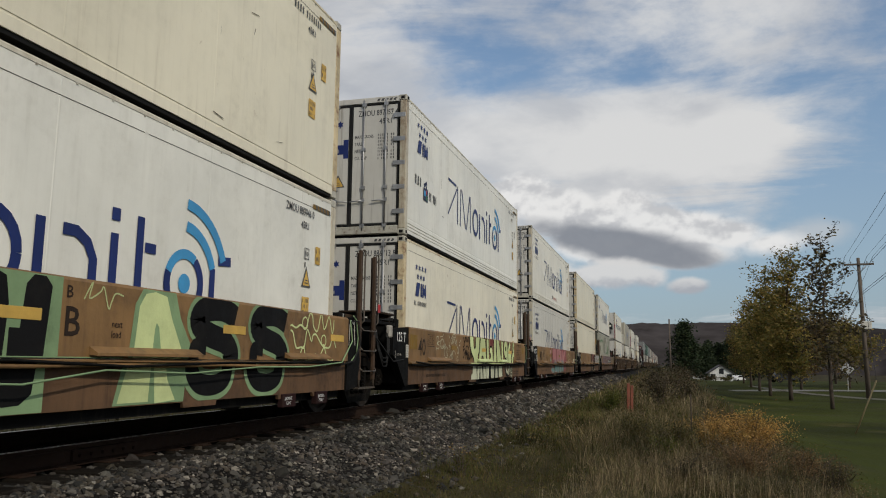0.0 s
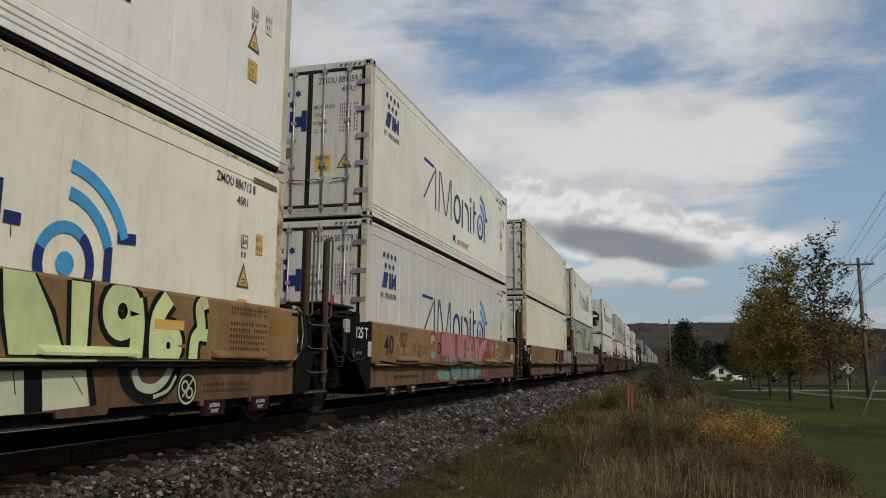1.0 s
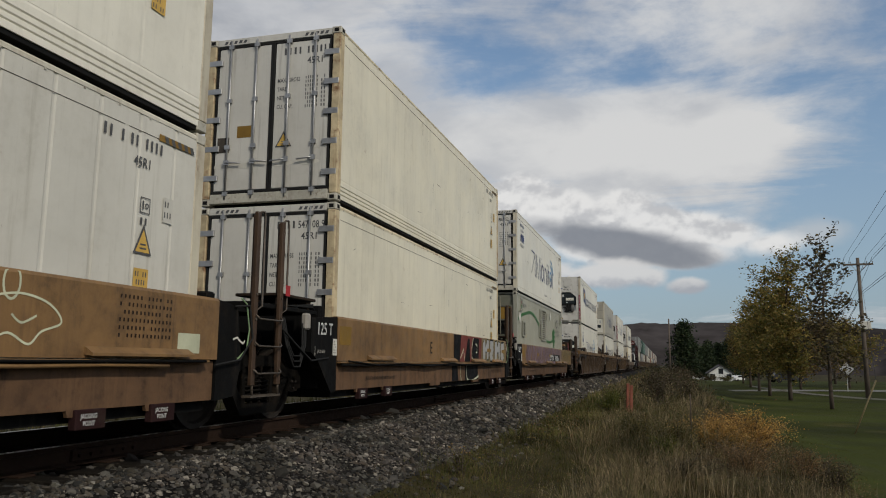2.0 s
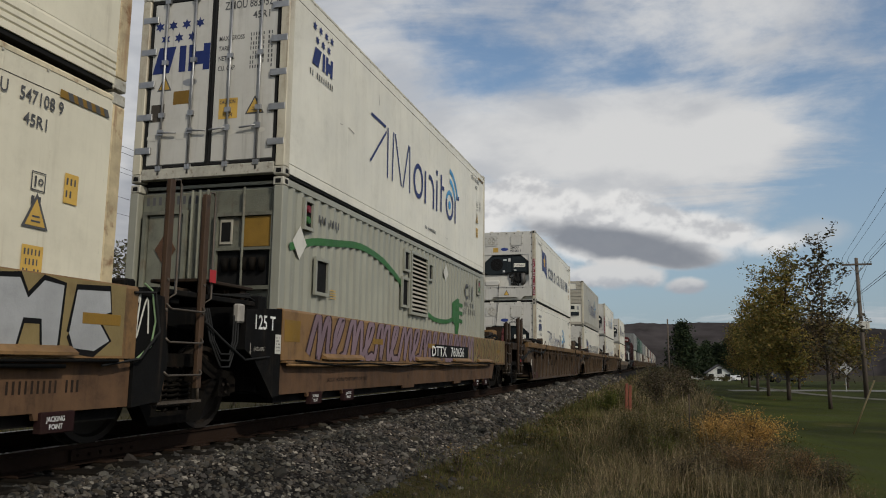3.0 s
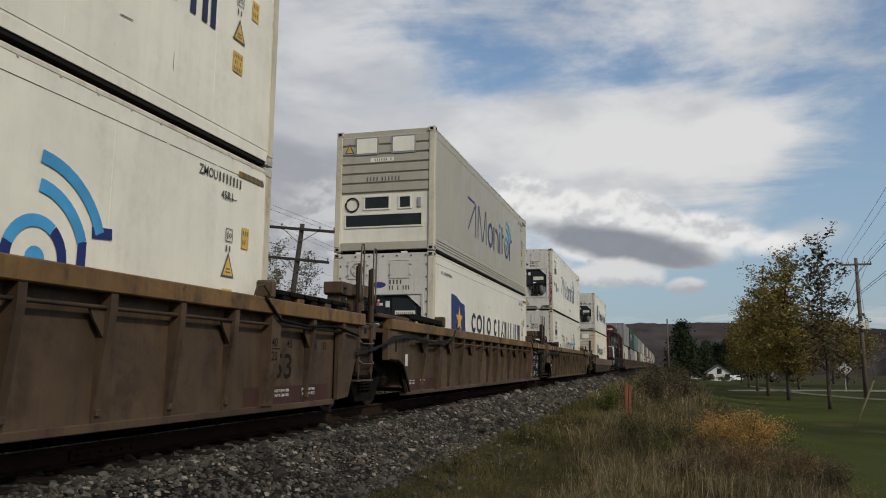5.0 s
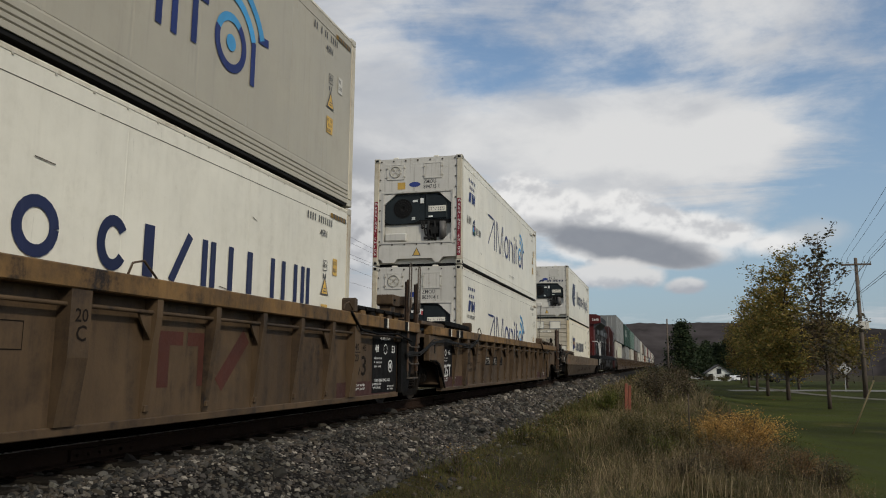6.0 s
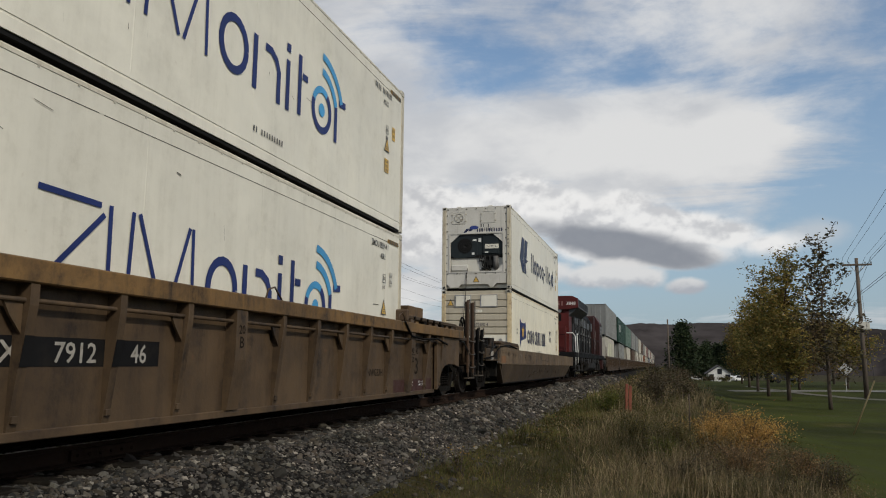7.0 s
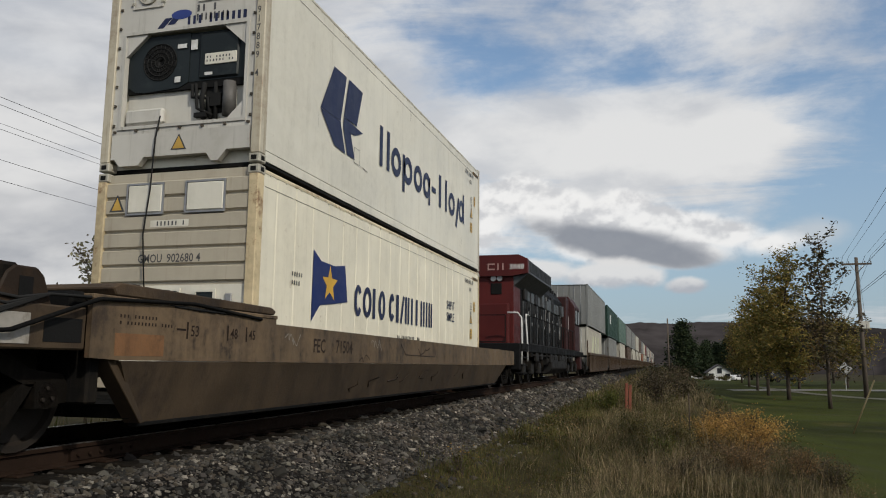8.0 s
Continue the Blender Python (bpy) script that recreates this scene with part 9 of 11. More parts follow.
def stuff(name, sets, mat, label, category):
    vs, fs, k = [], [], 0
    for v, f in sets:
        vs.append(v), fs.append(f + k)
        k += len(v)
    v, f = np.concatenate(vs), np.concatenate(fs)
    ob = new(name, mesh_from(name, v.tolist(), f.tolist(), mat))
    return tagged(ob, label, category, kind="stuff")


stuff("ballast_stones", [scatter_stones(30000, (1.02, 2.85), (4.0, 15), 0.0185, 0.0), scatter_stones(9500, (1.02, 2.85), (15, 34), 0.034, 0.0), scatter_stones(7000, (1.02, 2.75), (34, 75), 0.045, -0.005),
                         scatter_stones(1500, (-1.5, 1.02), (4, 20), 0.035, 0.0), scatter_stones(9000, (1.02, 2.85), (-8, 4.0), 0.026, 0.0), scatter_stones(1500, (-1.5, 1.02), (-8, 4), 0.035, 0.0), scatter_stones(700, (2.6, 3.6), (5, 20), 0.032, -0.01)], STONE, "loose grey crushed stone ballast along the track", "ballast")


def blades(n, xr, yr, h, w, lean=0.35, edge=None):
    """Grass: bent blades of two segments."""
    x, y = RNG.uniform(*xr, n), RNG.uniform(*yr, n)
    patch = np.array([noise.noise((p * 0.55, q * 0.4, 9.0)) for p, q in zip(x, y)])
    hh = h * RNG.lognormal(0, 0.35, n) * np.clip(1.0 + 0.9 * patch, 0.25, 1.9)
    a, b = RNG.uniform(0, 6.28, n), RNG.uniform(0, 6.28, n)
    k = RNG.uniform(0.05, lean, n) * hh
    dx, dy = np.cos(a) * w / 2, np.sin(a) * w / 2
    lx, ly = np.cos(b) * k, np.sin(b) * k
    z0 = np.array([height(p, q) for p, q in zip(x, y)]) - 0.02
    P = np.stack([np.stack([x - dx, y - dy, z0], -1), np.stack([x + dx, y + dy, z0], -1), np.stack([x + dx * 0.8 + lx * 0.35, y + dy * 0.8 + ly * 0.35, z0 + hh * 0.55], -1),
                  np.stack([x - dx * 0.8 + lx * 0.35, y - dy * 0.8 + ly * 0.35, z0 + hh * 0.55], -1), np.stack([x + lx, y + ly, z0 + hh], -1)], 1)
    f = np.array([(0, 1, 2), (0, 2, 3), (3, 2, 4)])[None] + 5 * np.arange(n)[:, None, None]
    return P.reshape(-1, 3), f.reshape(-1, 3)


GRASS = leaf_material("green_grass", [(0.062, 0.068, 0.017), (0.082, 0.080, 0.022), (0.106, 0.090, 0.030), (0.045, 0.050, 0.014), (0.112, 0.080, 0.036), (0.066, 0.068, 0.020)], 0.8, 0.25, 0.6, 0.42, 1.5)
LAWNBLADE = leaf_material("lawn_blades", [(0.052, 0.052, 0.008), (0.064, 0.058, 0.010), (0.045, 0.046, 0.007), (0.070, 0.058, 0.014)], 0.9, 0.35, 0.4, 0.7, 1.3)
STRAW = leaf_material("dry_grass", [(0.178, 0.138, 0.078), (0.118, 0.092, 0.050), (0.225, 0.180, 0.108), (0.080, 0.066, 0.034), (0.094, 0.092, 0.036), (0.142, 0.106, 0.060), (0.058, 0.050, 0.028)], 0.85, 0.2, 0.7, 0.5, 1.6)


def tufts(n, xr, yr, h, w, per, lean=0.7, patchy=0.0, spread=0.10):
    """Grass in clumps: blades fanning out of shared roots."""
    cx, cy = RNG.uniform(*xr, n), RNG.uniform(*yr, n)
    pn = np.array([noise.noise((p * 0.5, q * 0.35, 4.0)) for p, q in zip(cx, cy)])
    keep = pn > RNG.uniform(-0.5, 0.25, n) * patchy - (1 - patchy)
    cx, cy, pn = cx[keep], cy[keep], pn[keep]
    ch = h * RNG.lognormal(0, 0.3, len(cx)) * np.clip(1 + 0.8 * pn, 0.35, 1.8) * np.clip((8.95 - cx) / 1.2, 0.3, 1.0)
    k = np.repeat(np.arange(len(cx)), per)
    m = len(k)
    a = RNG.uniform(0, 6.28, m)
    rr = np.abs(RNG.normal(0, spread, m))
    x, y = cx[k] + np.cos(a) * rr, cy[k] + np.sin(a) * rr
    hh = ch[k] * RNG.uniform(0.45, 1.15, m)
    b = a + RNG.normal(0, 0.7, m)
    t = RNG.uniform(0.1, lean, m) * hh
    c = RNG.uniform(0, 6.28, m)
    dx, dy = np.cos(c) * w / 2, np.sin(c) * w / 2
    lx, ly = np.cos(b) * t, np.sin(b) * t
    z0 = np.array([height(p, q) for p, q in zip(cx, cy)])[k] - 0.02
    P = np.stack([np.stack([x - dx, y - dy, z0], -1), np.stack([x + dx, y + dy, z0], -1), np.stack([x + dx * 0.8 + lx * 0.3, y + dy * 0.8 + ly * 0.3, z0 + hh * 0.6], -1),
                  np.stack([x - dx * 0.8 + lx * 0.3, y - dy * 0.8 + ly * 0.3, z0 + hh * 0.6], -1), np.stack([x + lx, y + ly, z0 + hh], -1)], 1)
    f = np.array([(0, 1, 2), (0, 2, 3), (3, 2, 4)])[None] + 5 * np.arange(m)[:, None, None]
    return P.reshape(-1, 3), f.reshape(-1, 3)


stuff("grass", [blades(16000, (2.8, 9.0), (-8, 5.0), 0.07, 0.012, 0.9), tufts(350, (2.9, 8.9), (-8, 7), 0.13, 0.010, 14, 1.0, 0.6), blades(26000, (2.9, 8.7), (5.0, 15), 0.055, 0.008, 0.9), tufts(500, (2.9, 6.5), (7, 16), 0.13, 0.008, 16, 1.0, 0.6), tufts(900, (2.9, 8.4), (15, 32), 0.19, 0.014, 14, 1.0, 0.5), blades(9000, (3.0, 8.4), (15, 32), 0.10, 0.016, 0.8),
                blades(7000, (2.8, 8.4), (30, 70), 0.2, 0.05), blades(4000, (2.8, 8.4), (70, 160), 0.3, 0.12), blades(3000, (2.45, 3.2), (9, 40), 0.06, 0.010), blades(6000, (-7, -3), (4, 40), 0.35, 0.03)],
      GRASS, "short uneven green grass beside the ballast", "grass")
stuff("lawn_grass", [blades(12000, (8.55, 13), (-8, 8), 0.03, 0.012, 1.2), blades(14000, (8.5, 12), (8, 22), 0.03, 0.010, 1.2)], LAWNBLADE, "short mown lawn grass", "grass")
stuff("dry_weeds", [tufts(1000, (5.0, 8.9), (7.5, 13), 0.30, 0.005, 20, 1.3, 0.9, 0.12), tufts(160, (3.4, 5.6), (7.0, 15), 0.16, 0.005, 14, 1.3, 0.9, 0.12), tufts(800, (4.4, 8.7), (13, 32), 0.30, 0.010, 16, 1.2, 0.8, 0.16), tufts(500, (3.4, 8.6), (30, 70), 0.45, 0.03, 14, 0.9, 0.5, 0.2), tufts(300, (3.2, 8.6), (70, 160), 0.6, 0.08, 14, 0.8, 0.3, 0.4),
                    tufts(120, (5.2, 8.5), (8.0, 14), 0.55, 0.005, 8, 0.7, 0.9, 0.08)],
      STRAW, "dry straw-coloured weeds beside the railway", "weeds")


def leaf_cloud(pts, size, flat=0.5):
    """A small bent leaf at each point."""
    n = len(pts)
    d = RNG.normal(size=(n, 3))
    d[:, 2] *= flat
    d /= np.linalg.norm(d, axis=1)[:, None]
    e = np.cross(d, RNG.normal(size=(n, 3)))
    e /= np.linalg.norm(e, axis=1)[:, None] + 1e-9
    s = (size * RNG.uniform(0.6, 1.3, n))[:, None]
    up = np.cross(d, e)
    P = np.stack([pts - d * s, pts + e * s * 0.55 + up * s * 0.12, pts + d * s, pts - e * s * 0.55 + up * s * 0.12], 1)
    f = np.array([(0, 1, 2), (0, 2, 3)])[None] + 4 * np.arange(n)[:, None, None]
    return P.reshape(-1, 3), f.reshape(-1, 3)


def ground_leaves(n, xr, yr, h, leaf):
    x, y = RNG.uniform(*xr, n), RNG.uniform(*yr, n)
    pn = np.array([noise.noise((p * 0.9, q * 0.6, 21.0)) for p, q in zip(x, y)])
    ok = pn > 0.02
    x, y, pn = x[ok], y[ok], pn[ok]
    z = np.array([height(p, q) for p, q in zip(x, y)]) + np.abs(RNG.normal(0, h, len(x))) * (0.4 + 2.0 * pn)
    return leaf_cloud(np.stack([x, y, z], 1), leaf, 0.9)


WEEDLEAF = leaf_material("mixed_weed_leaves", [(0.062, 0.060, 0.018), (0.090, 0.074, 0.024), (0.042, 0.040, 0.016), (0.115, 0.078, 0.032), (0.085, 0.052, 0.026), (0.056, 0.054, 0.016)], 0.85, 0.25, 0.8, 0.6, 1.6)
stuff("leafy_weeds", [ground_leaves(60000, (4.6, 8.8), (7, 17), 0.17, 0.010), ground_leaves(16000, (3.0, 5.0), (7, 17), 0.06, 0.010), ground_leaves(22000, (3.2, 8.7), (15, 34), 0.20, 0.024), ground_leaves(6000, (3.2, 8.6), (34, 90), 0.4, 0.06)], WEEDLEAF, "low leafy weeds in green and brown patches", "weeds")


def stalks(n, xr, yr, h, w, head):
    """Tall dry stems that lean a little, each with a loose seed head."""
    x, y = RNG.uniform(*xr, n), RNG.uniform(*yr, n)
    pn = np.array([noise.noise((p * 0.7, q * 0.45, 15.0)) for p, q in zip(x, y)])
    ok = pn > RNG.uniform(-0.35, 0.35, n)
    x, y, pn = x[ok], y[ok], pn[ok]
    m = len(x)
    hh = h * RNG.lognormal(0, 0.28, m) * np.clip(1 + 0.6 * pn, 0.5, 1.5) * np.clip((9.0 - x) / 0.9, 0.35, 1.0)
    b, c = RNG.uniform(0, 6.28, m), RNG.uniform(0, 6.28, m)
    t = RNG.uniform(0.02, 0.35, m) * hh
    lx, ly, dx, dy = np.cos(b) * t, np.sin(b) * t, np.cos(c) * w / 2, np.sin(c) * w / 2
    z0 = np.array([height(p, q) for p, q in zip(x, y)]) - 0.02
    P = np.stack([np.stack([x - dx, y - dy, z0], -1), np.stack([x + dx, y + dy, z0], -1), np.stack([x + dx + lx * 0.4, y + dy + ly * 0.4, z0 + hh * 0.6], -1), np.stack([x - dx + lx * 0.4, y - dy + ly * 0.4, z0 + hh * 0.6], -1), np.stack([x + lx, y + ly, z0 + hh], -1)], 1).reshape(-1, 3)
    f = (np.array([(0, 1, 2), (0, 2, 3), (3, 2, 4)])[None] + 5 * np.arange(m)[:, None, None]).reshape(-1, 3)
    k = np.repeat(np.arange(m), 7)
    g = RNG.uniform(-0.16, 0.03, len(k))
    v2, f2 = leaf_cloud(np.stack([x[k] + lx[k] * (1 + g), y[k] + ly[k] * (1 + g), z0[k] + hh[k] * (1 + g)], 1) + RNG.normal(0, head * 0.8, (len(k), 3)), head, 2.0)
    return np.concatenate([P, v2]), np.concatenate([f, f2 + len(P)])


SEED = leaf_material("pale_seed_stalks", [(0.23, 0.185, 0.115), (0.16, 0.125, 0.075), (0.28, 0.23, 0.15), (0.12, 0.09, 0.052), (0.19, 0.145, 0.082)], 0.85, 0.25, 0.7, 0.7, 1.35)
stuff("seeding_grass", [stalks(1100, (4.9, 8.9), (7.2, 13), 0.30, 0.005, 0.007), stalks(500, (4.6, 8.7), (13, 24), 0.36, 0.008, 0.010), stalks(300, (3.9, 8.6), (24, 45), 0.5, 0.016, 0.02)], SEED, "tall pale seeding grass stalks among the weeds", "grass")

BARK = material("grey_brown_bark", (0.065, 0.050, 0.038), 0.9, 0.0, (0.03, 0.024, 0.02), 0.6, 6.0, 0.0, bump=0.7)


def grow(r, base, h, spread, start=0.25, limbs=14, twig=4, lean=(0, 0), taper=0.75):
    """A tapered trunk with rising limbs and twigs. Returns its bmesh and the points where leaves sit."""
    bm = bmesh.new()
    tips = []
    trunk = [Vector((lean[0] * k * k * h / 100 + r.uniform(-0.02, 0.02) * h * 0.1 * k, lean[1] * k * k * h / 100, h * k / 10)) for k in range(11)]
    tube(bm, trunk, base, 8, base * 0.12)
    for i in range(limbs):
        k = start + (0.97 - start) * (i + r.random() * 0.8) / limbs
        j = min(int(k * 10), 9)
        p = trunk[j].lerp(trunk[j + 1], k * 10 - j)
        a = i * 2.4 + r.uniform(-0.5, 0.5)
        ln = spread * (0.4 + taper - taper * k) * r.uniform(0.7, 1.15)
        rise = r.uniform(0.5, 1.1)
        q = [p]
        for s in range(1, 5):
            t = s / 4
            q.append(p + Vector((math.cos(a) * ln * t + r.uniform(-0.08, 0.08) * ln, math.sin(a) * ln * t + r.uniform(-0.08, 0.08) * ln, ln * rise * t * (0.7 + 0.5 * t))))
        tube(bm, q, base * 0.34 * (1.1 - 0.7 * k), 5, 0.008)
        for s in range(1, 5):
            for w in range(twig):
                b = r.uniform(0, 6.28)
                l2 = ln * r.uniform(0.18, 0.42)
                e = q[s] + Vector((math.cos(b) * l2, math.sin(b) * l2, l2 * r.uniform(-0.1, 0.9)))
                tube(bm, [q[s], q[s].lerp(e, 0.5) + Vector((0, 0, 0.03)), e], 0.012, 3, 0.004, False)
                tips += [q[s].lerp(e, 0.6), e]
    tips += trunk[8:]
    return bm, tips


def tree(name, x, y, h, base, spread, per_tip, leaf, mat, label, seed, start=0.25, limbs=14, thin_top=0.0, fuzz=0.35, twig=4, lean=(0, 0), group="", taper=0.75):
    r = random.Random(seed)
    t = thing(name, label, "tree", group)
    t.matrix_basis = pose(x, y, height(x, y) - 0.05)
    bm, tips = grow(r, base, h, spread, start, limbs, twig, lean, taper)
    part("trunk", bm, BARK, t)
    pts = []
    for p in tips:
        keep = 1.0 - thin_top * max(0.0, (p.z / h - 0.45) / 0.55)
        for _ in range(per_tip):
            if r.random() < keep:
                q = fuzz * (1.0 - 0.4 * max(0.0, min(1.0, (p.z / h - 0.40) / 0.35)))
                pts.append((p.x + r.gauss(0, q), p.y + r.gauss(0, q), p.z + r.gauss(0, q * 0.8)))
    v, f = leaf_cloud(np.array(pts), leaf)
    tagged(part("crown", mesh_from("crown", v.tolist(), f.tolist(), mat), mat, t), "uneven crown of small leaves")
    return t


MAPLE = leaf_material("golden_green_leaves", [(0.245, 0.190, 0.052), (0.175, 0.155, 0.046), (0.320, 0.228, 0.066), (0.125, 0.124, 0.040), (0.215, 0.150, 0.052), (0.148, 0.138, 0.042)], 0.75, 0.45)
MAPLE2 = leaf_material("brown_gold_leaves", [(0.180, 0.105, 0.040), (0.105, 0.060, 0.030), (0.230, 0.142, 0.040), (0.085, 0.060, 0.026), (0.135, 0.088, 0.036)], 0.75, 0.4)
THINLEAF = leaf_material("sparse_grey_brown_leaves", [(0.110, 0.082, 0.040), (0.070, 0.055, 0.034), (0.150, 0.115, 0.050), (0.085, 0.078, 0.034), (0.050, 0.044, 0.032)], 0.75, 0.35)
PALELEAF = leaf_material("pale_thin_leaves", [(0.20, 0.195, 0.125), (0.14, 0.135, 0.08), (0.095, 0.082, 0.052), (0.16, 0.14, 0.085)], 0.7, 0.4)
PINE = leaf_material("dark_pine_needles", [(0.016, 0.030, 0.012), (0.026, 0.040, 0.015), (0.013, 0.022, 0.010), (0.034, 0.044, 0.018)], 0.85, 0.15)
ORANGE = leaf_material("orange_bush_leaves", [(0.58, 0.32, 0.085), (0.40, 0.22, 0.060), (0.66, 0.43, 0.14), (0.19, 0.115, 0.045), (0.48, 0.31, 0.100), (0.29, 0.165, 0.055)], 0.75, 0.4)
OLIVE = leaf_material("olive_bush_leaves", [(0.077, 0.070, 0.028), (0.119, 0.098, 0.034), (0.056, 0.056, 0.022), (0.140, 0.112, 0.042)], 0.8, 0.3)
FRESH = leaf_material("fresh_green_leaves", [(0.085, 0.105, 0.022), (0.120, 0.130, 0.028), (0.060, 0.078, 0.018), (0.150, 0.140, 0.034)], 0.8, 0.3)
RUSSET = leaf_material("russet_weed_leaves", [(0.190, 0.112, 0.056), (0.125, 0.078, 0.040), (0.250, 0.160, 0.080), (0.095, 0.070, 0.034)], 0.85, 0.3)
TWIGGY = leaf_material("brown_twig_leaves", [(0.078, 0.058, 0.036), (0.050, 0.042, 0.026), (0.100, 0.074, 0.046), (0.058, 0.056, 0.025)], 0.85, 0.2)
ROW = "maples in a row on the lawn"
tree("maple_tree", 13.7, 40.8, 8.5, 0.10, 1.5, 5, 0.105, THINLEAF, "slender maple with sparse grey-brown leaves on the lawn", 31, 0.16, 22, 0.80, 0.22, 4, (-0.02, 0), ROW, 0.6)
tree("maple_tree", 13.3, 50.6, 9.1, 0.13, 1.85, 20, 0.10, MAPLE, "golden-green maple with a full lower crown on the lawn", 32, 0.13, 22, 0.90, 0.36, 4, (0.02, 0), ROW, 0.5)
tree("maple_tree", 13.0, 57.6, 8.9, 0.12, 1.9, 20, 0.10, MAPLE, "golden-green maple with a full lower crown on the lawn", 33, 0.13, 20, 0.92, 0.38, 4, (0, 0), ROW, 0.55)
tree("maple_tree", 13.4, 67.5, 7.0, 0.12, 1.9, 18, 0.10, MAPLE, "small golden-green maple on the lawn", 34, 0.18, 15, 0.6, 0.40, 4, (0, 0), ROW)
tree("maple_tree", 14.0, 80.0, 6.2, 0.12, 2.0, 24, 0.09, MAPLE, "small golden-green maple on the lawn", 35, 0.18, 14, 0.5, 0.40, 4, (0, 0), ROW)
tree("maple_tree", 14.8, 96.0, 5.8, 0.12, 2.0, 16, 0.12, MAPLE2, "small brownish maple on the lawn", 36, 0.2, 13, 0.5, 0.42, 4, (0, 0), ROW)
tree("maple_tree", 23.0, 82.0, 5.6, 0.11, 2.6, 14, 0.13, MAPLE, "low golden-green maple near the road", 37, 0.22, 13, 0.3, 0.42, 4, (0, 0), ROW)
tree("maple_tree", 22.5, 88.0, 5.8, 0.12, 3.0, 12, 0.15, MAPLE2, "brownish maple near the road", 38, 0.2, 13, 0.3, 0.5, 4, (0, 0), ROW)
tree("maple_tree", 17.5, 74.0, 5.2, 0.12, 2.4, 12, 0.14, MAPLE2, "low brownish maple near the road", 39, 0.2, 13, 0.3, 0.45, 4, (0, 0), ROW)


def bush(name, x, y, w, h, n, leaf, mat, label, seed, stems=16):
    r = random.Random(seed)
    t = thing(name, label, "bush")
    t.matrix_basis = pose(x, y, height(x, y) - 0.03)
    bm = bmesh.new()
    pts = []
    for i in range(stems):
        a, k = r.uniform(0, 6.28), r.uniform(0.1, 1.0)
        e = Vector((math.cos(a) * w * k, math.sin(a) * w * 0.8 * k, h * r.uniform(0.65, 1.1) * (1 - 0.35 * k * k)))
        m = Vector((e.x * 0.4, e.y * 0.4, e.z * 0.55))
        tube(bm, [(e.x * 0.15, e.y * 0.15, 0), m, e], 0.012, 4, 0.003, False)
        for _ in range(n // stems):
            q = m.lerp(e, r.uniform(-0.6, 1.0))
            pts.append((q.x + r.gauss(0, 0.12 * w), q.y + r.gauss(0, 0.12 * w), max(0.02, q.z + r.gauss(0, 0.08 * h))))
    tagged(part("stem", bm, BARK, t), "thin brown stems", kind="stuff")
    v, f = leaf_cloud(np.array(pts), leaf)
    part("leaves", mesh_from("leaves", v.tolist(), f.tolist(), mat), mat, t)
    return t


bush("orange_bush", 7.62, 16.0, 0.85, 0.92, 11000, 0.016, ORANGE, "low orange autumn bush at the lawn's edge", 1, 26)
bush("orange_bush", 7.00, 16.6, 0.80, 0.86, 9000, 0.016, ORANGE, "low orange autumn bush among dry weeds", 2, 22)
bush("olive_bush", 6.3, 15.5, 0.75, 0.72, 6000, 0.016, OLIVE, "low olive-yellow weedy bush", 3, 18)
bush("olive_bush", 5.6, 17.5, 0.7, 0.62, 5000, 0.018, OLIVE, "low olive-yellow weedy bush", 4, 18)
bush("olive_bush", 8.4, 12.3, 0.5, 0.5, 2600, 0.013, TWIGGY, "low brown weedy bush", 5, 16)
bush("brown_weed", 7.3, 13.2, 0.9, 0.62, 8000, 0.013, RUSSET, "brown seeding weeds before the orange bush", 14, 26)
bush("brown_weed", 8.2, 13.6, 0.7, 0.5, 5000, 0.013, RUSSET, "brown seeding weeds at the lawn's edge", 15, 22)
bush("brown_weed", 6.3, 12.0, 0.7, 0.45, 4500, 0.013, TWIGGY, "dark brown weeds among dry grass", 16, 20)
bush("olive_bush", 4.4, 31.0, 0.9, 0.9, 1200, 0.04, OLIVE, "olive-yellow bush beside the ballast", 6, 18)
bush("green_weed", 4.25, 27.5, 0.6, 0.75, 4000, 0.022, FRESH, "fresh green weed clump beside the ballast", 17, 20)
bush("green_weed", 6.0, 14.6, 0.4, 0.5, 2500, 0.014, FRESH, "small yellow-green weed among dry grass", 18, 16)
bush("brown_shrub", 5.9, 32.0, 1.1, 1.75, 1700, 0.04, TWIGGY, "tall brown twiggy shrub among weeds", 7, 30)
bush("brown_shrub", 6.9, 36.0, 1.2, 1.5, 1500, 0.045, TWIGGY, "tall brown twiggy shrub among weeds", 8, 26)
bush("brown_shrub", 5.6, 42.0, 1.4, 1.7, 1500, 0.05, TWIGGY, "tall brown twiggy shrub among weeds", 9, 26)
bush("brown_shrub", 6.6, 52.0, 1.6, 1.6, 1400, 0.06, TWIGGY, "brown twiggy shrub beside the line", 10, 24)
bush("brown_shrub", 5.4, 64.0, 1.6, 1.6, 1300, 0.07, OLIVE, "olive twiggy shrub beside the line", 11, 24)
bush("brown_shrub", 7.4, 78.0, 2.0, 1.7, 1300, 0.08, TWIGGY, "brown twiggy shrub beside the line", 12, 24)
bush("flowering_weed", 3.35, 10.6, 0.22, 0.42, 260, 0.016, GRASS, "green weed with small yellow flowers beside the ballast", 13, 12)
fl = bmesh.new()
for k in range(14):
    r = random.Random(k)
    c = (3.35 + r.gauss(0, 0.12), 10.6 + r.gauss(0, 0.12), height(3.35, 10.6) + 0.36 + r.uniform(-0.1, 0.08))
    tube(fl, [c, (c[0], c[1], c[2] + 0.01)], 0.013, 6)
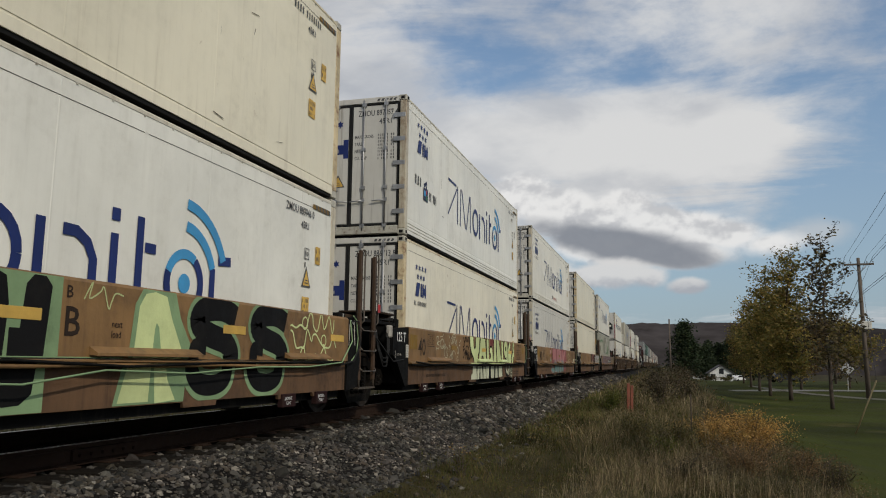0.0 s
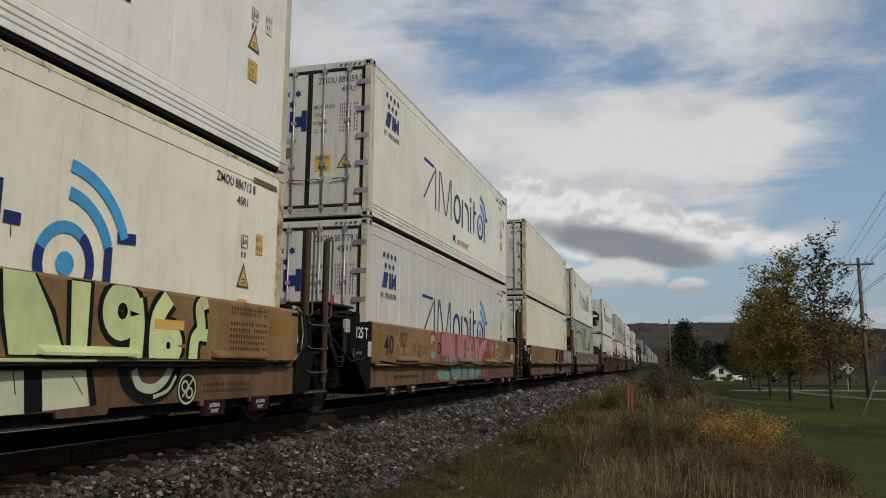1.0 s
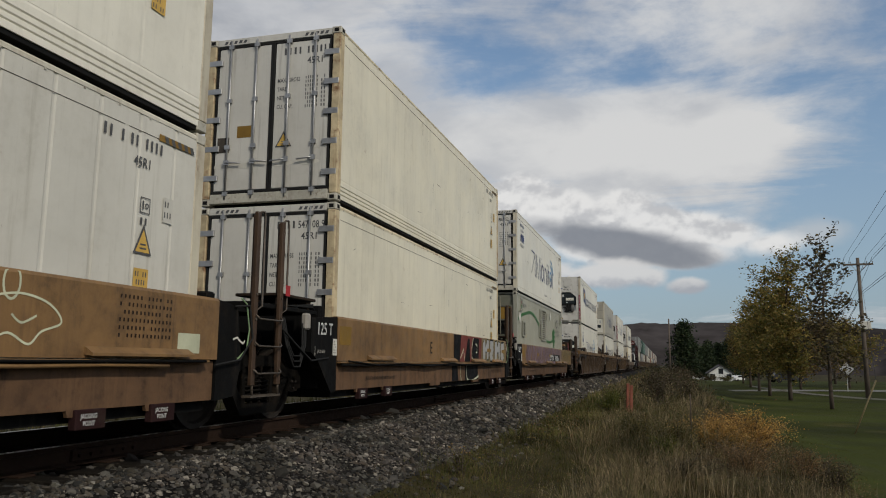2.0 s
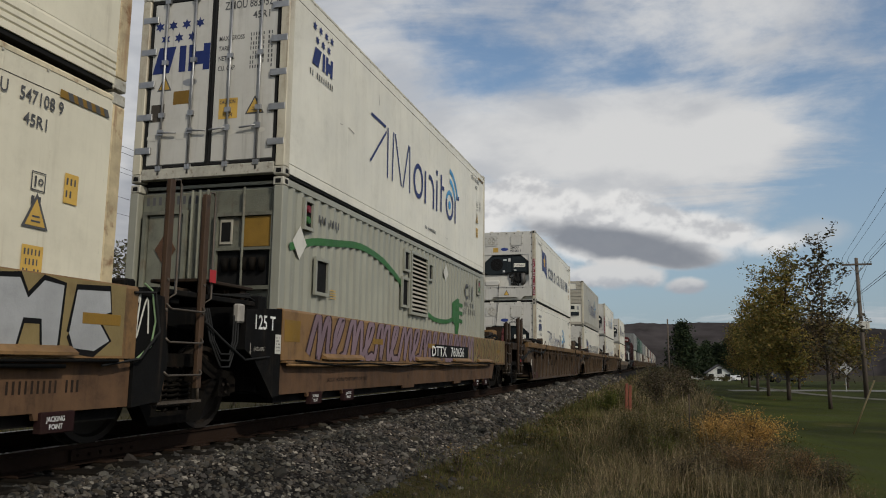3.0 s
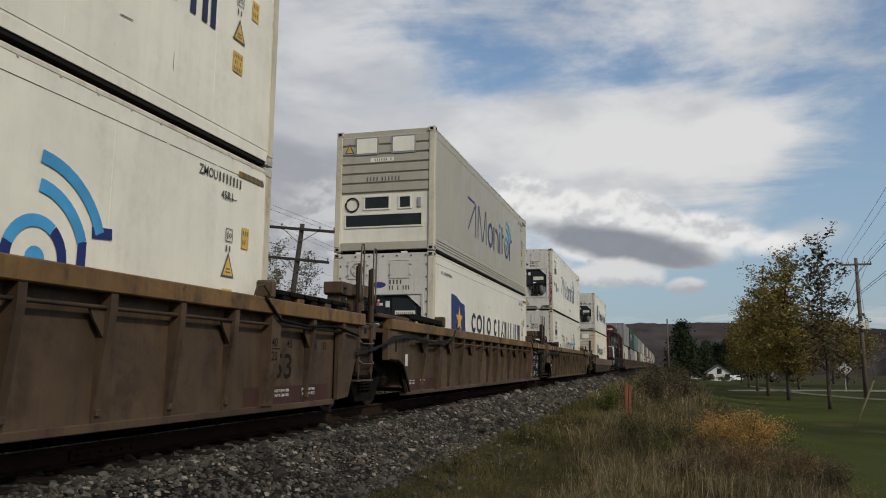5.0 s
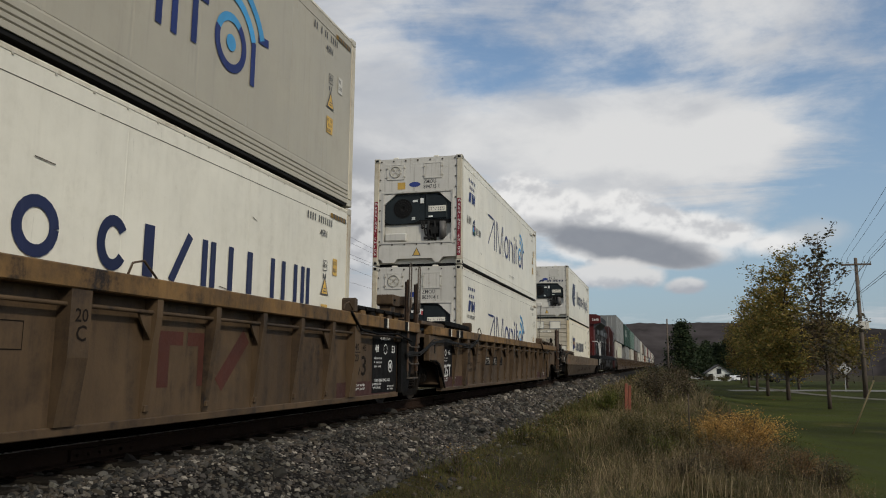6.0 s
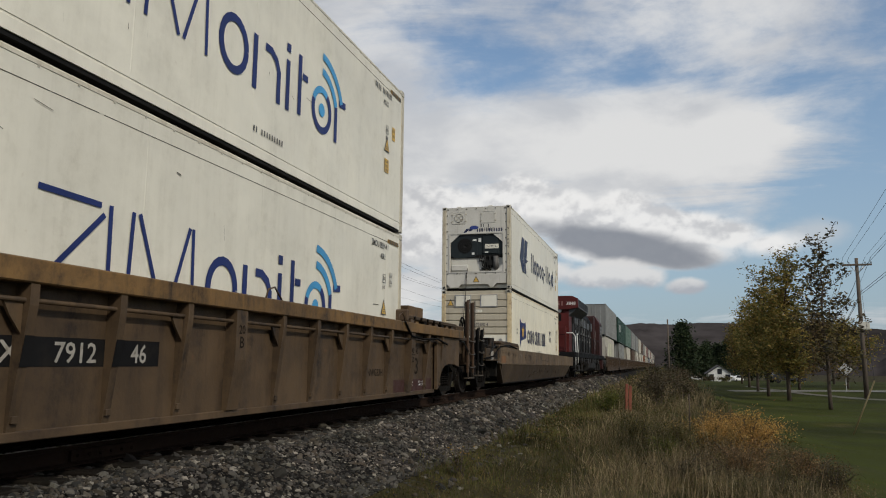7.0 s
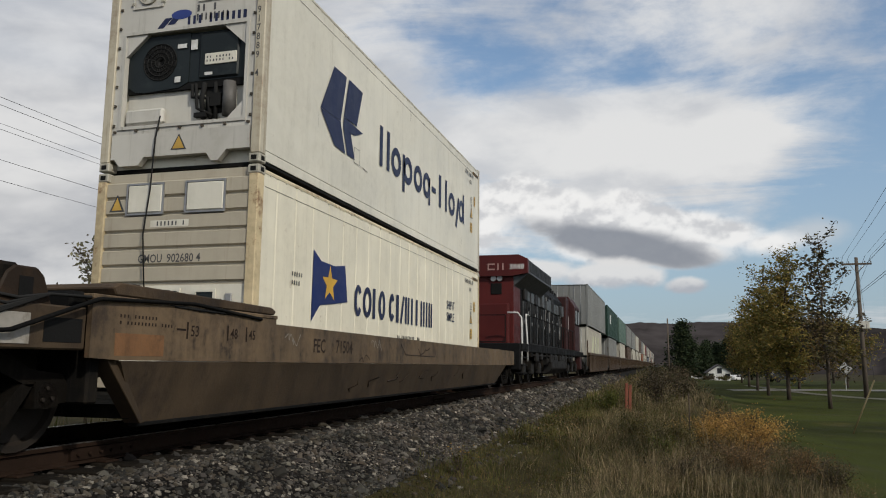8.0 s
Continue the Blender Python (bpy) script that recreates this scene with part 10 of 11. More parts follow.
tagged(new("wild_flowers", mesh_of(fl, DULLYELLOW, "wild_flowers")), "small yellow wild flowers on a weed", "flowers", kind="stuff")

# the strip of trees beyond the train
for i, (x, y, z) in enumerate(((-10.9, 20.0, 4.2), (-11.4, 22.0, 4.4), (-11.5, 24.0, 4.9), (-12.6, 27.0, 5.9), (-12.9, 29.5, 6.3), (-12.4, 31.0, 6.2), (-13.4, 34.0, 6.9), (-14.2, 38.0, 7.1), (-14.0, 41.0, 7.0), (-17.5, 33.0, 5.6), (-21.0, 24.5, 4.4))):
    tree("thin_tree", x, y, z - height(x, y), 0.05, 1.3, 4, 0.075, PALELEAF, "thin pale-leaved tree beyond the tracks", 60 + i, 0.3, 15, 0.35, 0.25, 4, (0, 0), "thin trees beyond the tracks")
for i in range(10):
    bush("far_thicket", -20 - (i % 3) * 4, 8 + i * 7.5, 3.2, 3.0, 900, 0.12, TWIGGY, "brown-green thicket beyond the tracks", 80 + i, 22)


def conifer(x, y, h, w, seed, label):
    r = random.Random(seed)
    t = thing("pine_tree", label, "tree")
    t.matrix_basis = pose(x, y, height(x, y) - 0.1)
    bm = bmesh.new()
    tube(bm, [(0, 0, 0), (0, 0, h)], 0.22, 7, 0.03)
    pts = []
    for i in range(70):
        k = 0.12 + 0.86 * i / 70
        a = i * 2.4
        ln = w * (1 - k) ** 0.55 * r.uniform(0.65, 1.1)
        e = Vector((math.cos(a) * ln, math.sin(a) * ln, h * k + ln * 0.15))
        tube(bm, [(0, 0, h * k), e], 0.05, 4, 0.01, False)
        for _ in range(60):
            q = Vector((0, 0, h * k)).lerp(e, r.uniform(0.15, 1.08))
            pts.append((q.x + r.gauss(0, 0.35), q.y + r.gauss(0, 0.35), q.z + r.gauss(0, 0.3)))
    part("trunk", bm, BARK, t)
    v, f = leaf_cloud(np.array(pts), 0.26)
    part("crown", mesh_from("crown", v.tolist(), f.tolist(), PINE), PINE, t)
    return t


conifer(9.6, 150, 10.2, 4.4, 1, "large dark pine tree beyond the railway bend")
for i, (x, y, h) in enumerate(((16.5, 215, 9.5), (20.5, 225, 10.5), (25.0, 235, 10.0), (30.5, 240, 10.5), (13.6, 240, 11.0), (36.0, 230, 9.5), (23, 260, 11), (18.4, 236, 11.5), (22.6, 222, 11.0), (27.6, 250, 12.0), (15.2, 262, 12.0), (33, 262, 11.5))):
    conifer(x, y, h, 4.2, 10 + i, "dark evergreen in the far treeline")

# ---- far hills, house, poles, sign, cars ----
HILL = material("hazy_wooded_hill", (0.052, 0.046, 0.046), 1.0, 0.0, (0.040, 0.036, 0.030), 0.6, 0.012, 0.0, bump=0.0, vary=0.3, spec=0.0)


def ridge(name, dist, prof, label):
    """A long wooded ridge; prof: (degrees from +Y, metres high)."""
    vs, fs = [], []
    for i, (a, h) in enumerate(prof):
        x, y = math.sin(radians(a)), math.cos(radians(a))
        for k, (d, s) in enumerate(((0.80, 0.0), (0.9, 0.55), (1.0, 1.0), (1.25, 0.3))):
            vs.append((EYE[0] + x * dist * d, y * dist * d, -12 + (h + 12) * s))
        if i:
            for k in range(3):
                fs.append((4 * i - 4 + k, 4 * i + k, 4 * i + k + 1, 4 * i - 3 + k))
    ob = new(name, mesh_from(name, vs, fs, HILL))
    for p in ob.data.polygons:
        p.use_smooth = True
    return tagged(ob, label, "hill", kind="structure")


HILLS = [(-80, 60), (-60, 70), (-40, 66), (-25, 74), (-14, 66), (-6, 72), (-3.2, 74), (-1.5, 79), (0.5, 76), (2.5, 79), (4.5, 78), (7, 74), (10, 70), (14, 64), (18, 60), (26, 66), (40, 60), (60, 55)]
fine_hills = []
for (a, h), (b, g) in zip(HILLS, HILLS[1:]):
    m = max(2, int((b - a) / 0.3))
    for k in range(m):
        t = a + (b - a) * k / m
        fine_hills.append((t, h + (g - h) * k / m + 1.6 * noise.noise((t * 2.2, 0, 0)) + 1.2 * noise.noise((t * 7, 3, 0))))
ridge("backdrop_hill", 1500, fine_hills, "hazy wooded ridge on the horizon")
ridge("backdrop_wood", 520, [(a, 6 + 3.0 * noise.noise((a * 1.3, 5, 0)) + 2.0 * noise.noise((a * 6, 7, 0))) for a in np.arange(3.5, 60, 0.25)], "dark wood at the valley's foot")

SIDING = material("white_clapboard", (0.62, 0.62, 0.60), 0.7, 0, None, 0, 1.0)
SHINGLE = material("dark_shingle_roof", (0.06, 0.055, 0.055), 0.9, 0, None, 0, 1.0)
PANE = material("dark_window_pane", (0.02, 0.022, 0.025), 0.15, 0, None, 0, 1.0)


def house(x, y):
    t = thing("house", "small white gabled clapboard house with dark roof", "house")
    t.matrix_basis = pose(x, y, -2.6)
    w, d, e, p = 2.35, 4.5, 1.7, 3.3
    bm = bmesh.new()
    prism(bm, [(-w, 0), (w, 0), (w, e), (0, p), (-w, e)], "y", -d, d)
    part("wall", bm, SIDING, t)
    for s in (-1, 1):
        r = bmesh.new()
        prism(r, [(0, p + 0.02), (s * (w + 0.5), e - 0.25), (s * (w + 0.5), e - 0.05), (0, p + 0.25)], "y", -d - 0.3, d + 0.3)
        part("roof", r, SHINGLE, t)
    for x0, z0 in ((-0.45, 1.5), (-2.2, 0.3), (1.2, 0.3)):
        wn = part("window", box(bmesh.new(), x0, x0 + 1.0, -d - 0.04, -d - 0.01, z0, z0 + 1.2), PANE, t)
        part("window_frame", bevelled(plate_frame(x0 - 0.1, x0 + 1.1, z0 - 0.1, z0 + 1.3, 0.1, -d - 0.06, -d - 0.012), 0.01), SIDING, wn)
    return t


house(17.9, 185)
bush("house_hedge", 15.2, 172, 2.4, 1.3, 500, 0.16, TWIGGY, "dark hedge before the house", 91, 14)
bush("house_hedge", 18.6, 174, 2.4, 1.2, 500, 0.16, OLIVE, "olive hedge before the house", 92, 14)
POLE = material("weathered_pole_wood", (0.105, 0.085, 0.068), 0.9, 0, (0.05, 0.04, 0.035), 0.5, 5.0, 0.0, bump=0.5)
GLASSY = material("grey_insulator", (0.22, 0.22, 0.22), 0.3)
WIRE = material("black_wire", (0.02, 0.02, 0.022), 0.6)


LINEPOLE = material("dark_creosoted_pole", (0.040, 0.034, 0.030), 0.9, 0, (0.02, 0.017, 0.015), 0.5, 5.0, 0.0, bump=0.5)


def utility_pole(x, y, h, arms, label, lean=0.0, box_at=None, wood=POLE):
    t = thing("utility_pole", label, "pole")
    z0 = height(x, y)
    t.matrix_basis = pose(x, y, z0 - 0.2, 0, lean, 0)
    part("pole", tube(bmesh.new(), [(0, 0, 0), (0, 0, h * 0.5), (0, 0, h + 0.2)], 0.16, 10, 0.10), wood, t)
    for z, w in arms:
        a = part("crossarm", cbox(-w, w, -0.17, -0.07, z - 0.06, z + 0.06, 0.01), wood, t)
        for s in (-1, 1):
            part("brace", tube(bmesh.new(), [(s * w * 0.5, -0.12, z - 0.05), (0, -0.10, z - 0.6)], 0.02, 5), STEEL, a)
        for q in (-0.95, -0.55, 0.55, 0.95):
            part("insulator", lathe_z((q * w, -0.12, z + 0.06)), GLASSY, a)
    if box_at:
        part("sign_box", cbox(-0.18, 0.44, -0.3, -0.16, box_at - 0.27, box_at + 0.24, 0.02), P_GREYED, t, "grey box on the pole")
    return t


def lathe_z(c):
    bm = bmesh.new()
    tube(bm, [c, (c[0], c[1], c[2] + 0.06)], 0.02, 6)
    tube(bm, [(c[0], c[1], c[2] + 0.06), (c[0], c[1], c[2] + 0.14)], 0.05, 8, 0.03)
    return bm


utility_pole(18.7, 56.0, 9.2, [(8.95, 0.88)], "weathered wooden utility pole with crossarm beside the lawn", -0.4, 4.95)
utility_pole(26.0, 104.0, 9.0, [(8.75, 0.88)], "distant wooden utility pole beside the road")
utility_pole(6.9, 118, 8.4, [], "bare grey pole beside the railway")
utility_pole(-9.86, 30.2, 7.95, [(7.9, 1.68), (6.56, 1.56)], "leaning wooden line pole with two crossarms beyond the tracks", 6.5, None, LINEPOLE)
utility_pole(-9.2, 12.6, 8.4, [(8.05, 1.45), (6.55, 1.35)], "wooden line pole with two crossarms beyond the tracks", 0.4, None, LINEPOLE)


def wire(a, b, sag, r=0.012):
    a, b = Vector(a), Vector(b)
    pts = [a.lerp(b, k / 14) - Vector((0, 0, sag * 4 * (k / 14) * (1 - k / 14))) for k in range(15)]
    ob = new("overhead_wire", mesh_of(tube(bmesh.new(), pts, r, 5), WIRE, "overhead_wire"))
    return tagged(ob, "thin black overhead wire between poles", "wire", "overhead wires")


for q in (-0.95, -0.55, 0.55, 0.95):
    wire((18.65 + q * 0.88, 55.88, 7.99), (9.41 + q * 0.88, -14.0, 8.2), 0.25, 0.008)
    wire((18.65 + q * 0.88, 55.88, 7.99), (26.0 + q * 0.88, 104, 7.2), 0.8, 0.012)
for z in (6.97, 5.65, 5.50):
    wire((18.72, 55.88, z), (9.48, -14.0, z + 0.2), 0.25, 0.013)
    wire((18.72, 55.88, z), (26.0, 104, z - 0.8), 0.7, 0.018)
for q, z, w in ((-0.95, 8.04, 1.68), (-0.55, 8.04, 1.68), (0.55, 8.04, 1.68), (0.95, 8.04, 1.68), (-0.95, 6.70, 1.56), (0.95, 6.70, 1.56)):
    c6, s6 = math.cos(radians(6.5)), math.sin(radians(6.5))
    top = (-9.86 + q * w * c6 + z * s6, 30.08, height(-9.86, 30.2) - 0.2 - q * w * s6 + z * c6)
    wire(top, (-9.2 + q * 1.4, -8, top[2] + 0.2), 0.15, 0.006)
    wire(top, (-9.2 + q * 1.4, 75, top[2] + 0.2), 0.5, 0.006)

SIGNM = material("grey_sign_back", (0.42, 0.42, 0.41), 0.5, 0.3)
sg = thing("road_sign", "diamond road sign seen from behind on a steel post", "sign")
sg.matrix_basis = pose(20.6, 71.0, height(20.6, 71))
part("post", cbox(-0.03, 0.03, -0.03, 0.03, 0, 2.1, 0.005), SIGNM, sg)
part("sign_plate", prism(bmesh.new(), [(0, 1.3), (0.55, 1.85), (0, 2.4), (-0.55, 1.85)], "y", -0.05, -0.04), SIGNM, sg)

GUY = material("yellowed_guy_guard", (0.12, 0.095, 0.045), 0.6)
gg = thing("guy_guard", "pale yellow guy-wire guard standing slanted in the lawn", "guy wire")
gg.matrix_basis = pose(11.55, 26.2, height(11.55, 26.2))
part("guard", tube(bmesh.new(), [(0, 0, 0), (0.80, 0.5, 1.62)], 0.024, 8), GUY, gg)
part("cable", tube(bmesh.new(), [(0.80, 0.5, 1.62), (7.15, 29.8, 8.7)], 0.008, 4), WIRE, gg)

STAKEM = material("red_brown_stake", (0.20, 0.065, 0.042), 0.8, 0, (0.08, 0.05, 0.04), 0.5, 6.0)
for x, y, h in ((4.82, 27.8, 1.02), (4.93, 28.0, 0.95)):
    st = new("marker_stake", mesh_of(cbox(-0.05, 0.05, -0.03, 0.03, 0, h + 0.1, 0.01), STAKEM, "marker_stake"))
    st.matrix_basis = pose(x, y, height(x, y) - 0.1, 0, 2, 10)
    tagged(st, "reddish-brown wooden marker stake among weeds", "stake", "marker stakes")
tw = new("dark_post", mesh_of(tube(bmesh.new(), [(0, 0, 0), (0.01, 0, 1.15)], 0.02, 6, 0.012), BARK, "dark_post"))
tw.matrix_basis = pose(6.55, 15.8, height(6.55, 15.8))
tagged(tw, "thin dark stake among dry weeds", "stake")

CARWHITE, CARDARK = material("white_car_paint", (0.6, 0.6, 0.6), 0.3), material("dark_car_paint", (0.03, 0.032, 0.036), 0.3)


def parked_car(x, y, turn, paint, label):
    t = thing("parked_car", label, "car", "parked cars")
    t.matrix_basis = pose(x, y, height(x, y), 0, 0, turn)
    prof = [(-2.2, 0.35), (2.2, 0.35), (2.25, 0.75), (1.3, 0.92), (0.7, 1.42), (-1.1, 1.45), (-1.9, 0.98), (-2.25, 0.9)]
    part("body", bevelled(prism(bmesh.new(), prof, "y", -0.85, 0.85), 0.05), paint, t)
    part("windows", prism(bmesh.new(), [(1.15, 0.95), (0.66, 1.36), (-1.02, 1.38), (-1.6, 0.98)], "y", -0.86, 0.86), PANE, t)
    for wx in (-1.4, 1.4):
        for wy in (-0.8, 0.8):
            w = bmesh.new()
            tube(w, [(wx, wy - 0.1, 0.33), (wx, wy + 0.1, 0.33)], 0.33, 14)
            part("wheel", w, RUBBER, t)
    return t


parked_car(15.2, 225, 5, CARWHITE, "white car parked near the far house")
parked_car(22.0, 190, 60, CARWHITE, "white car parked near the far house")
parked_car(20.6, 104, 20, CARDARK, "dark car parked beside the road")

# ---- locomotive ----
CABRED = material("grimy_cab_red", (0.034, 0.009, 0.009), 0.6, 0.0, (0.02, 0.008, 0.008), 0.7, 1.0, 0.4, (0.02, 0.012, 0.012), dirt=0.6)
LOCORED = material("faded_locomotive_red", (0.070, 0.009, 0.008), 0.55, 0.0, (0.05, 0.008, 0.008), 0.5, 1.0, 0.3, (0.04, 0.02, 0.02))
LOCOBLACK = material("locomotive_black", (0.0075, 0.0075, 0.008), 0.7, 0.0, (0.015, 0.013, 0.012), 0.5, 1.2, 0.3, (0.03, 0.025, 0.02), spec=0.08)
SOOT = material("sooty_grey_steel", (0.022, 0.021, 0.021), 0.6, 0.1, (0.02, 0.02, 0.02), 0.6, 1.5, spec=0.08)
LOCOGREY = material("radiator_grey", (0.075, 0.08, 0.085), 0.5, 0.2)
# Pale grey paints the reflection onto the cab glass.
PANEGREY = material("pale_reflection_glass", (0.16, 0.16, 0.16), 0.3)
PALERED = material("pale_salmon_emblem", (0.34, 0.22, 0.20), 0.6)
HANDRAIL = material("white_handrail", (0.55, 0.55, 0.53), 0.5)


def locomotive(u):
    t = thing("locomotive", "red, black and white diesel locomotive seen from its rear", "locomotive")
    part("frame", cbox(-1.5, 1.5, 0.55, 21.6, 1.18, 1.46, 0.02), LOCOBLACK, t)
    part("rear_plate", cbox(-1.45, 1.45, 0.35, 0.55, 0.55, 1.46, 0.03), LOCOBLACK, t)
    h = part("rear_hood", bevelled(prism(bmesh.new(), [(-0.98, 1.46), (0.98, 1.46), (0.98, 3.9), (0.98, 4.20), (0.6, 4.38), (-0.6, 4.38), (-0.98, 4.20)], "y", 1.72, 3.1), 0.03), LOCORED, t, "red rear hood")
    part("sand_box", cbox(-0.85, 0.85, 1.42, 1.72, 1.46, 2.9, 0.04), LOCORED, h)
    part("rear_window", cbox(0.15, 0.55, 1.69, 1.715, 3.25, 3.65, 0.01), DARK, h)
    for x in (0.25, 0.48):
        lamp = bmesh.new()
        tube(lamp, [(x, 1.72, 3.82), (x, 1.63, 3.82)], 0.10, 14)
        part("headlight", lamp, STEEL, h)
    eng = bmesh.new()
    prism(eng, [(-0.98, 1.46), (0.98, 1.46), (0.98, 3.95), (0.75, 4.30), (-0.75, 4.30), (-0.98, 3.95)], "y", 3.1, 15.6)
    part("engine_hood", eng, LOCOBLACK, t)
    dm = mesh_of(cbox(0.98, 1.0, 0, 0.78, 1.75, 3.1, 0.008), LOCOBLACK, "hood_door")
    for i in range(13):
        part("hood_door", dm, None, t).matrix_basis = pose(0, 3.6 + i * 0.9, 0)
    rl = random.Random(12)
    for i in range(14):
        y0 = 3.55 + i * 0.86
        part("hood_panel", cbox(0.98, 1.02 + rl.uniform(0.0, 0.10), y0, y0 + rl.uniform(0.55, 0.80), 3.20, 3.62 + rl.uniform(0.0, 0.30), 0.015), LOCOGREY if i % 3 else SOOT, t)
        part("door_edge", cbox(0.985, 1.03, y0 - 0.05, y0 - 0.01, 1.60, 3.15, 0.006), SOOT if i % 2 else LOCOGREY, t)
        part("hood_latch", cbox(1.0, 1.03, y0 + 0.30, y0 + 0.36, 2.3 + 0.4 * (i % 2), 2.42 + 0.4 * (i % 2), 0.005), STEEL, t)
    for i in range(9):
        part("roof_fitting", cbox(0.1, 0.75, 8.0 + i * 0.85, 8.4 + i * 0.85, 4.28, 4.38 + rl.uniform(0.0, 0.18), 0.02), SOOT if i % 2 else LOCOBLACK, t)
    part("running_board", cbox(-1.5, 1.5, 2.2, 16.9, 1.46, 1.50, 0.006), SOOT, t)
    for i in range(11):
        part("sill_fitting", cbox(1.36, 1.48, 2.4 + i * 1.3, 2.75 + i * 1.3 + rl.uniform(0, 0.4), 0.98 + rl.uniform(-0.15, 0.1), 1.18, 0.02), SOOT if i % 3 else GREASE, t)
    part("air_pipe", tube(bmesh.new(), [(1.44, 2.2, 1.08), (1.44, 16.5, 1.08)], 0.03, 6), SOOT, t)
    # radiator wings with a sloping underside
    wing = bmesh.new()
    prism(wing, [(-0.98, 3.55), (-1.52, 4.02), (-1.52, 4.50), (-1.2, 4.66), (1.2, 4.66), (1.52, 4.50), (1.52, 4.02), (0.98, 3.55)], "y", 1.75, 7.7)
    part("radiator_wing", wing, LOCOGREY, t, "overhanging grey radiator section")
    part("radiator_end", prism(bmesh.new(), [(-0.98, 3.9), (-1.53, 4.0), (-1.53, 4.51), (-1.2, 4.67), (1.2, 4.67), (1.53, 4.51), (1.53, 4.0), (0.98, 3.9)], "y", 1.55, 1.80), LOCORED, t, "red end panel")
    part("radiator_mesh", box(bmesh.new(), 1.521, 1.526, 2.0, 7.5, 4.08, 4.46), SOOT, t)
    y = 1.545
    decal("emblem", rect(0.06, 0.32, 4.12, 4.17) + rect(0.06, 0.32, 4.31, 4.36) + rect(0.06, 0.11, 4.17, 4.31) + rect(0.42, 0.47, 4.12, 4.36) + rect(0.60, 0.65, 4.12, 4.36), PALERED, t, y, "end", "white line emblem reduced to plain strokes")
    decal("road_number", text("3848", 0.86, 4.14, 0.19), WHITEINK, t, y, "end")
    pale = material("grimy_white_stripe_paint", (0.22, 0.21, 0.20), 0.6, 0, (0.05, 0.05, 0.05), 0.8, 2.0, 0.6, (0.03, 0.03, 0.03), dirt=0.8)
    decal("side_stripes", [[(9.2, 2.4), (9.6, 2.4), (9.9, 3.8), (9.5, 3.8)], [(10.4, 2.2), (10.8, 2.2), (11.1, 3.6), (10.7, 3.6)], [(14.2, 2.0), (14.6, 2.0), (15.1, 3.7), (14.7, 3.7)]], pale, t, 1.006, label="grimy white slanted stripes")
    for i, (y0, z0) in enumerate(((3.6, 3.2), (4.6, 3.3), (5.6, 3.1), (6.6, 3.25))):
        part("hood_grille", cbox(0.98, 1.01, y0, y0 + 0.7, z0 - 0.3, z0 + 0.3, 0.01), SOOT, t)
    for i in range(7):
        part("roof_hatch", cbox(-0.5, 0.7, 8.2 + i * 1.05, 8.9 + i * 1.05, 4.29, 4.36 + 0.05 * (i % 3), 0.03), LOCOBLACK, t)
    part("inverter_cabinet", cbox(-1.2, 1.2, 15.6, 17.0, 1.46, 4.3, 0.04), CABRED, t)
    cab = part("cab", bevelled(prism(bmesh.new(), [(-1.5, 1.46), (1.5, 1.46), (1.5, 3.9), (1.15, 4.45), (-1.15, 4.45), (-1.5, 3.9)], "y", 17.0, 19.6), 0.04), CABRED, t, "red driver's cab")
    for y0 in (17.3, 18.4):
        w = part("cab_window", cbox(1.495, 1.515, y0, y0 + 0.8, 2.95, 3.7, 0.01), PANEGREY, cab, "grey cab window with a pale reflection in its colour")
        part("window_frame", bevelled(plate_frame(y0 - 0.06, y0 + 0.86, 2.89, 3.76, 0.06, 0, 0.03), 0.006), LOCOBLACK, w).matrix_basis = pose(1.50, 0, 0, 0, 0, 90) @ pose(0, -0.025, 0)
    decal("cab_stripe", [[(16.4, 1.9), (16.6, 1.9), (16.9, 3.3), (16.7, 3.3)]], HANDRAIL, t, 1.206, label="white slanted stripe")
    part("cab_steps", cbox(1.2, 1.48, 19.7, 20.6, 0.45, 1.40, 0.02), CABRED, t)
    part("nose", cbox(-1.3, 1.3, 19.6, 21.2, 1.46, 3.0, 0.15), CABRED, t)
    tank = bmesh.new()
    prism(tank, [(-1.45, 0.55), (-1.2, 0.32), (1.2, 0.32), (1.45, 0.55), (1.45, 1.15), (-1.45, 1.15)], "y", 8.3, 13.6)
    part("fuel_tank", bevelled(tank, 0.04), SOOT, t, "grey fuel tank")
    for x in (1.2,):
        part("air_tank", tube(bmesh.new(), [(x, 7.0, 0.9), (x, 8.2, 0.9)], 0.2, 12), SOOT, t)
    for c in (4.0, 17.6):
        k = part("truck_frame", cbox(-1.25, 1.25, c - 2.4, c + 2.4, 0.50, 0.92, 0.05), GREASE, t, "black three-axle truck")
        for d in (-1.85, 0.0, 1.85):
            w = part("wheelset", WHEELSET, None, t)
            w.matrix_basis = pose(0, c + d, R_WHEEL)
            WHEELS.append((w, c + d, R_WHEEL))
            part("axle_box", cbox(1.12, 1.30, c + d - 0.22, c + d + 0.22, 0.36, 0.80, 0.04), SOOT, k)
            part("spring_pot", tube(bmesh.new(), [(1.28, c + d + 0.42, 0.5), (1.28, c + d + 0.42, 0.95)], 0.09, 8), GREASE, k)
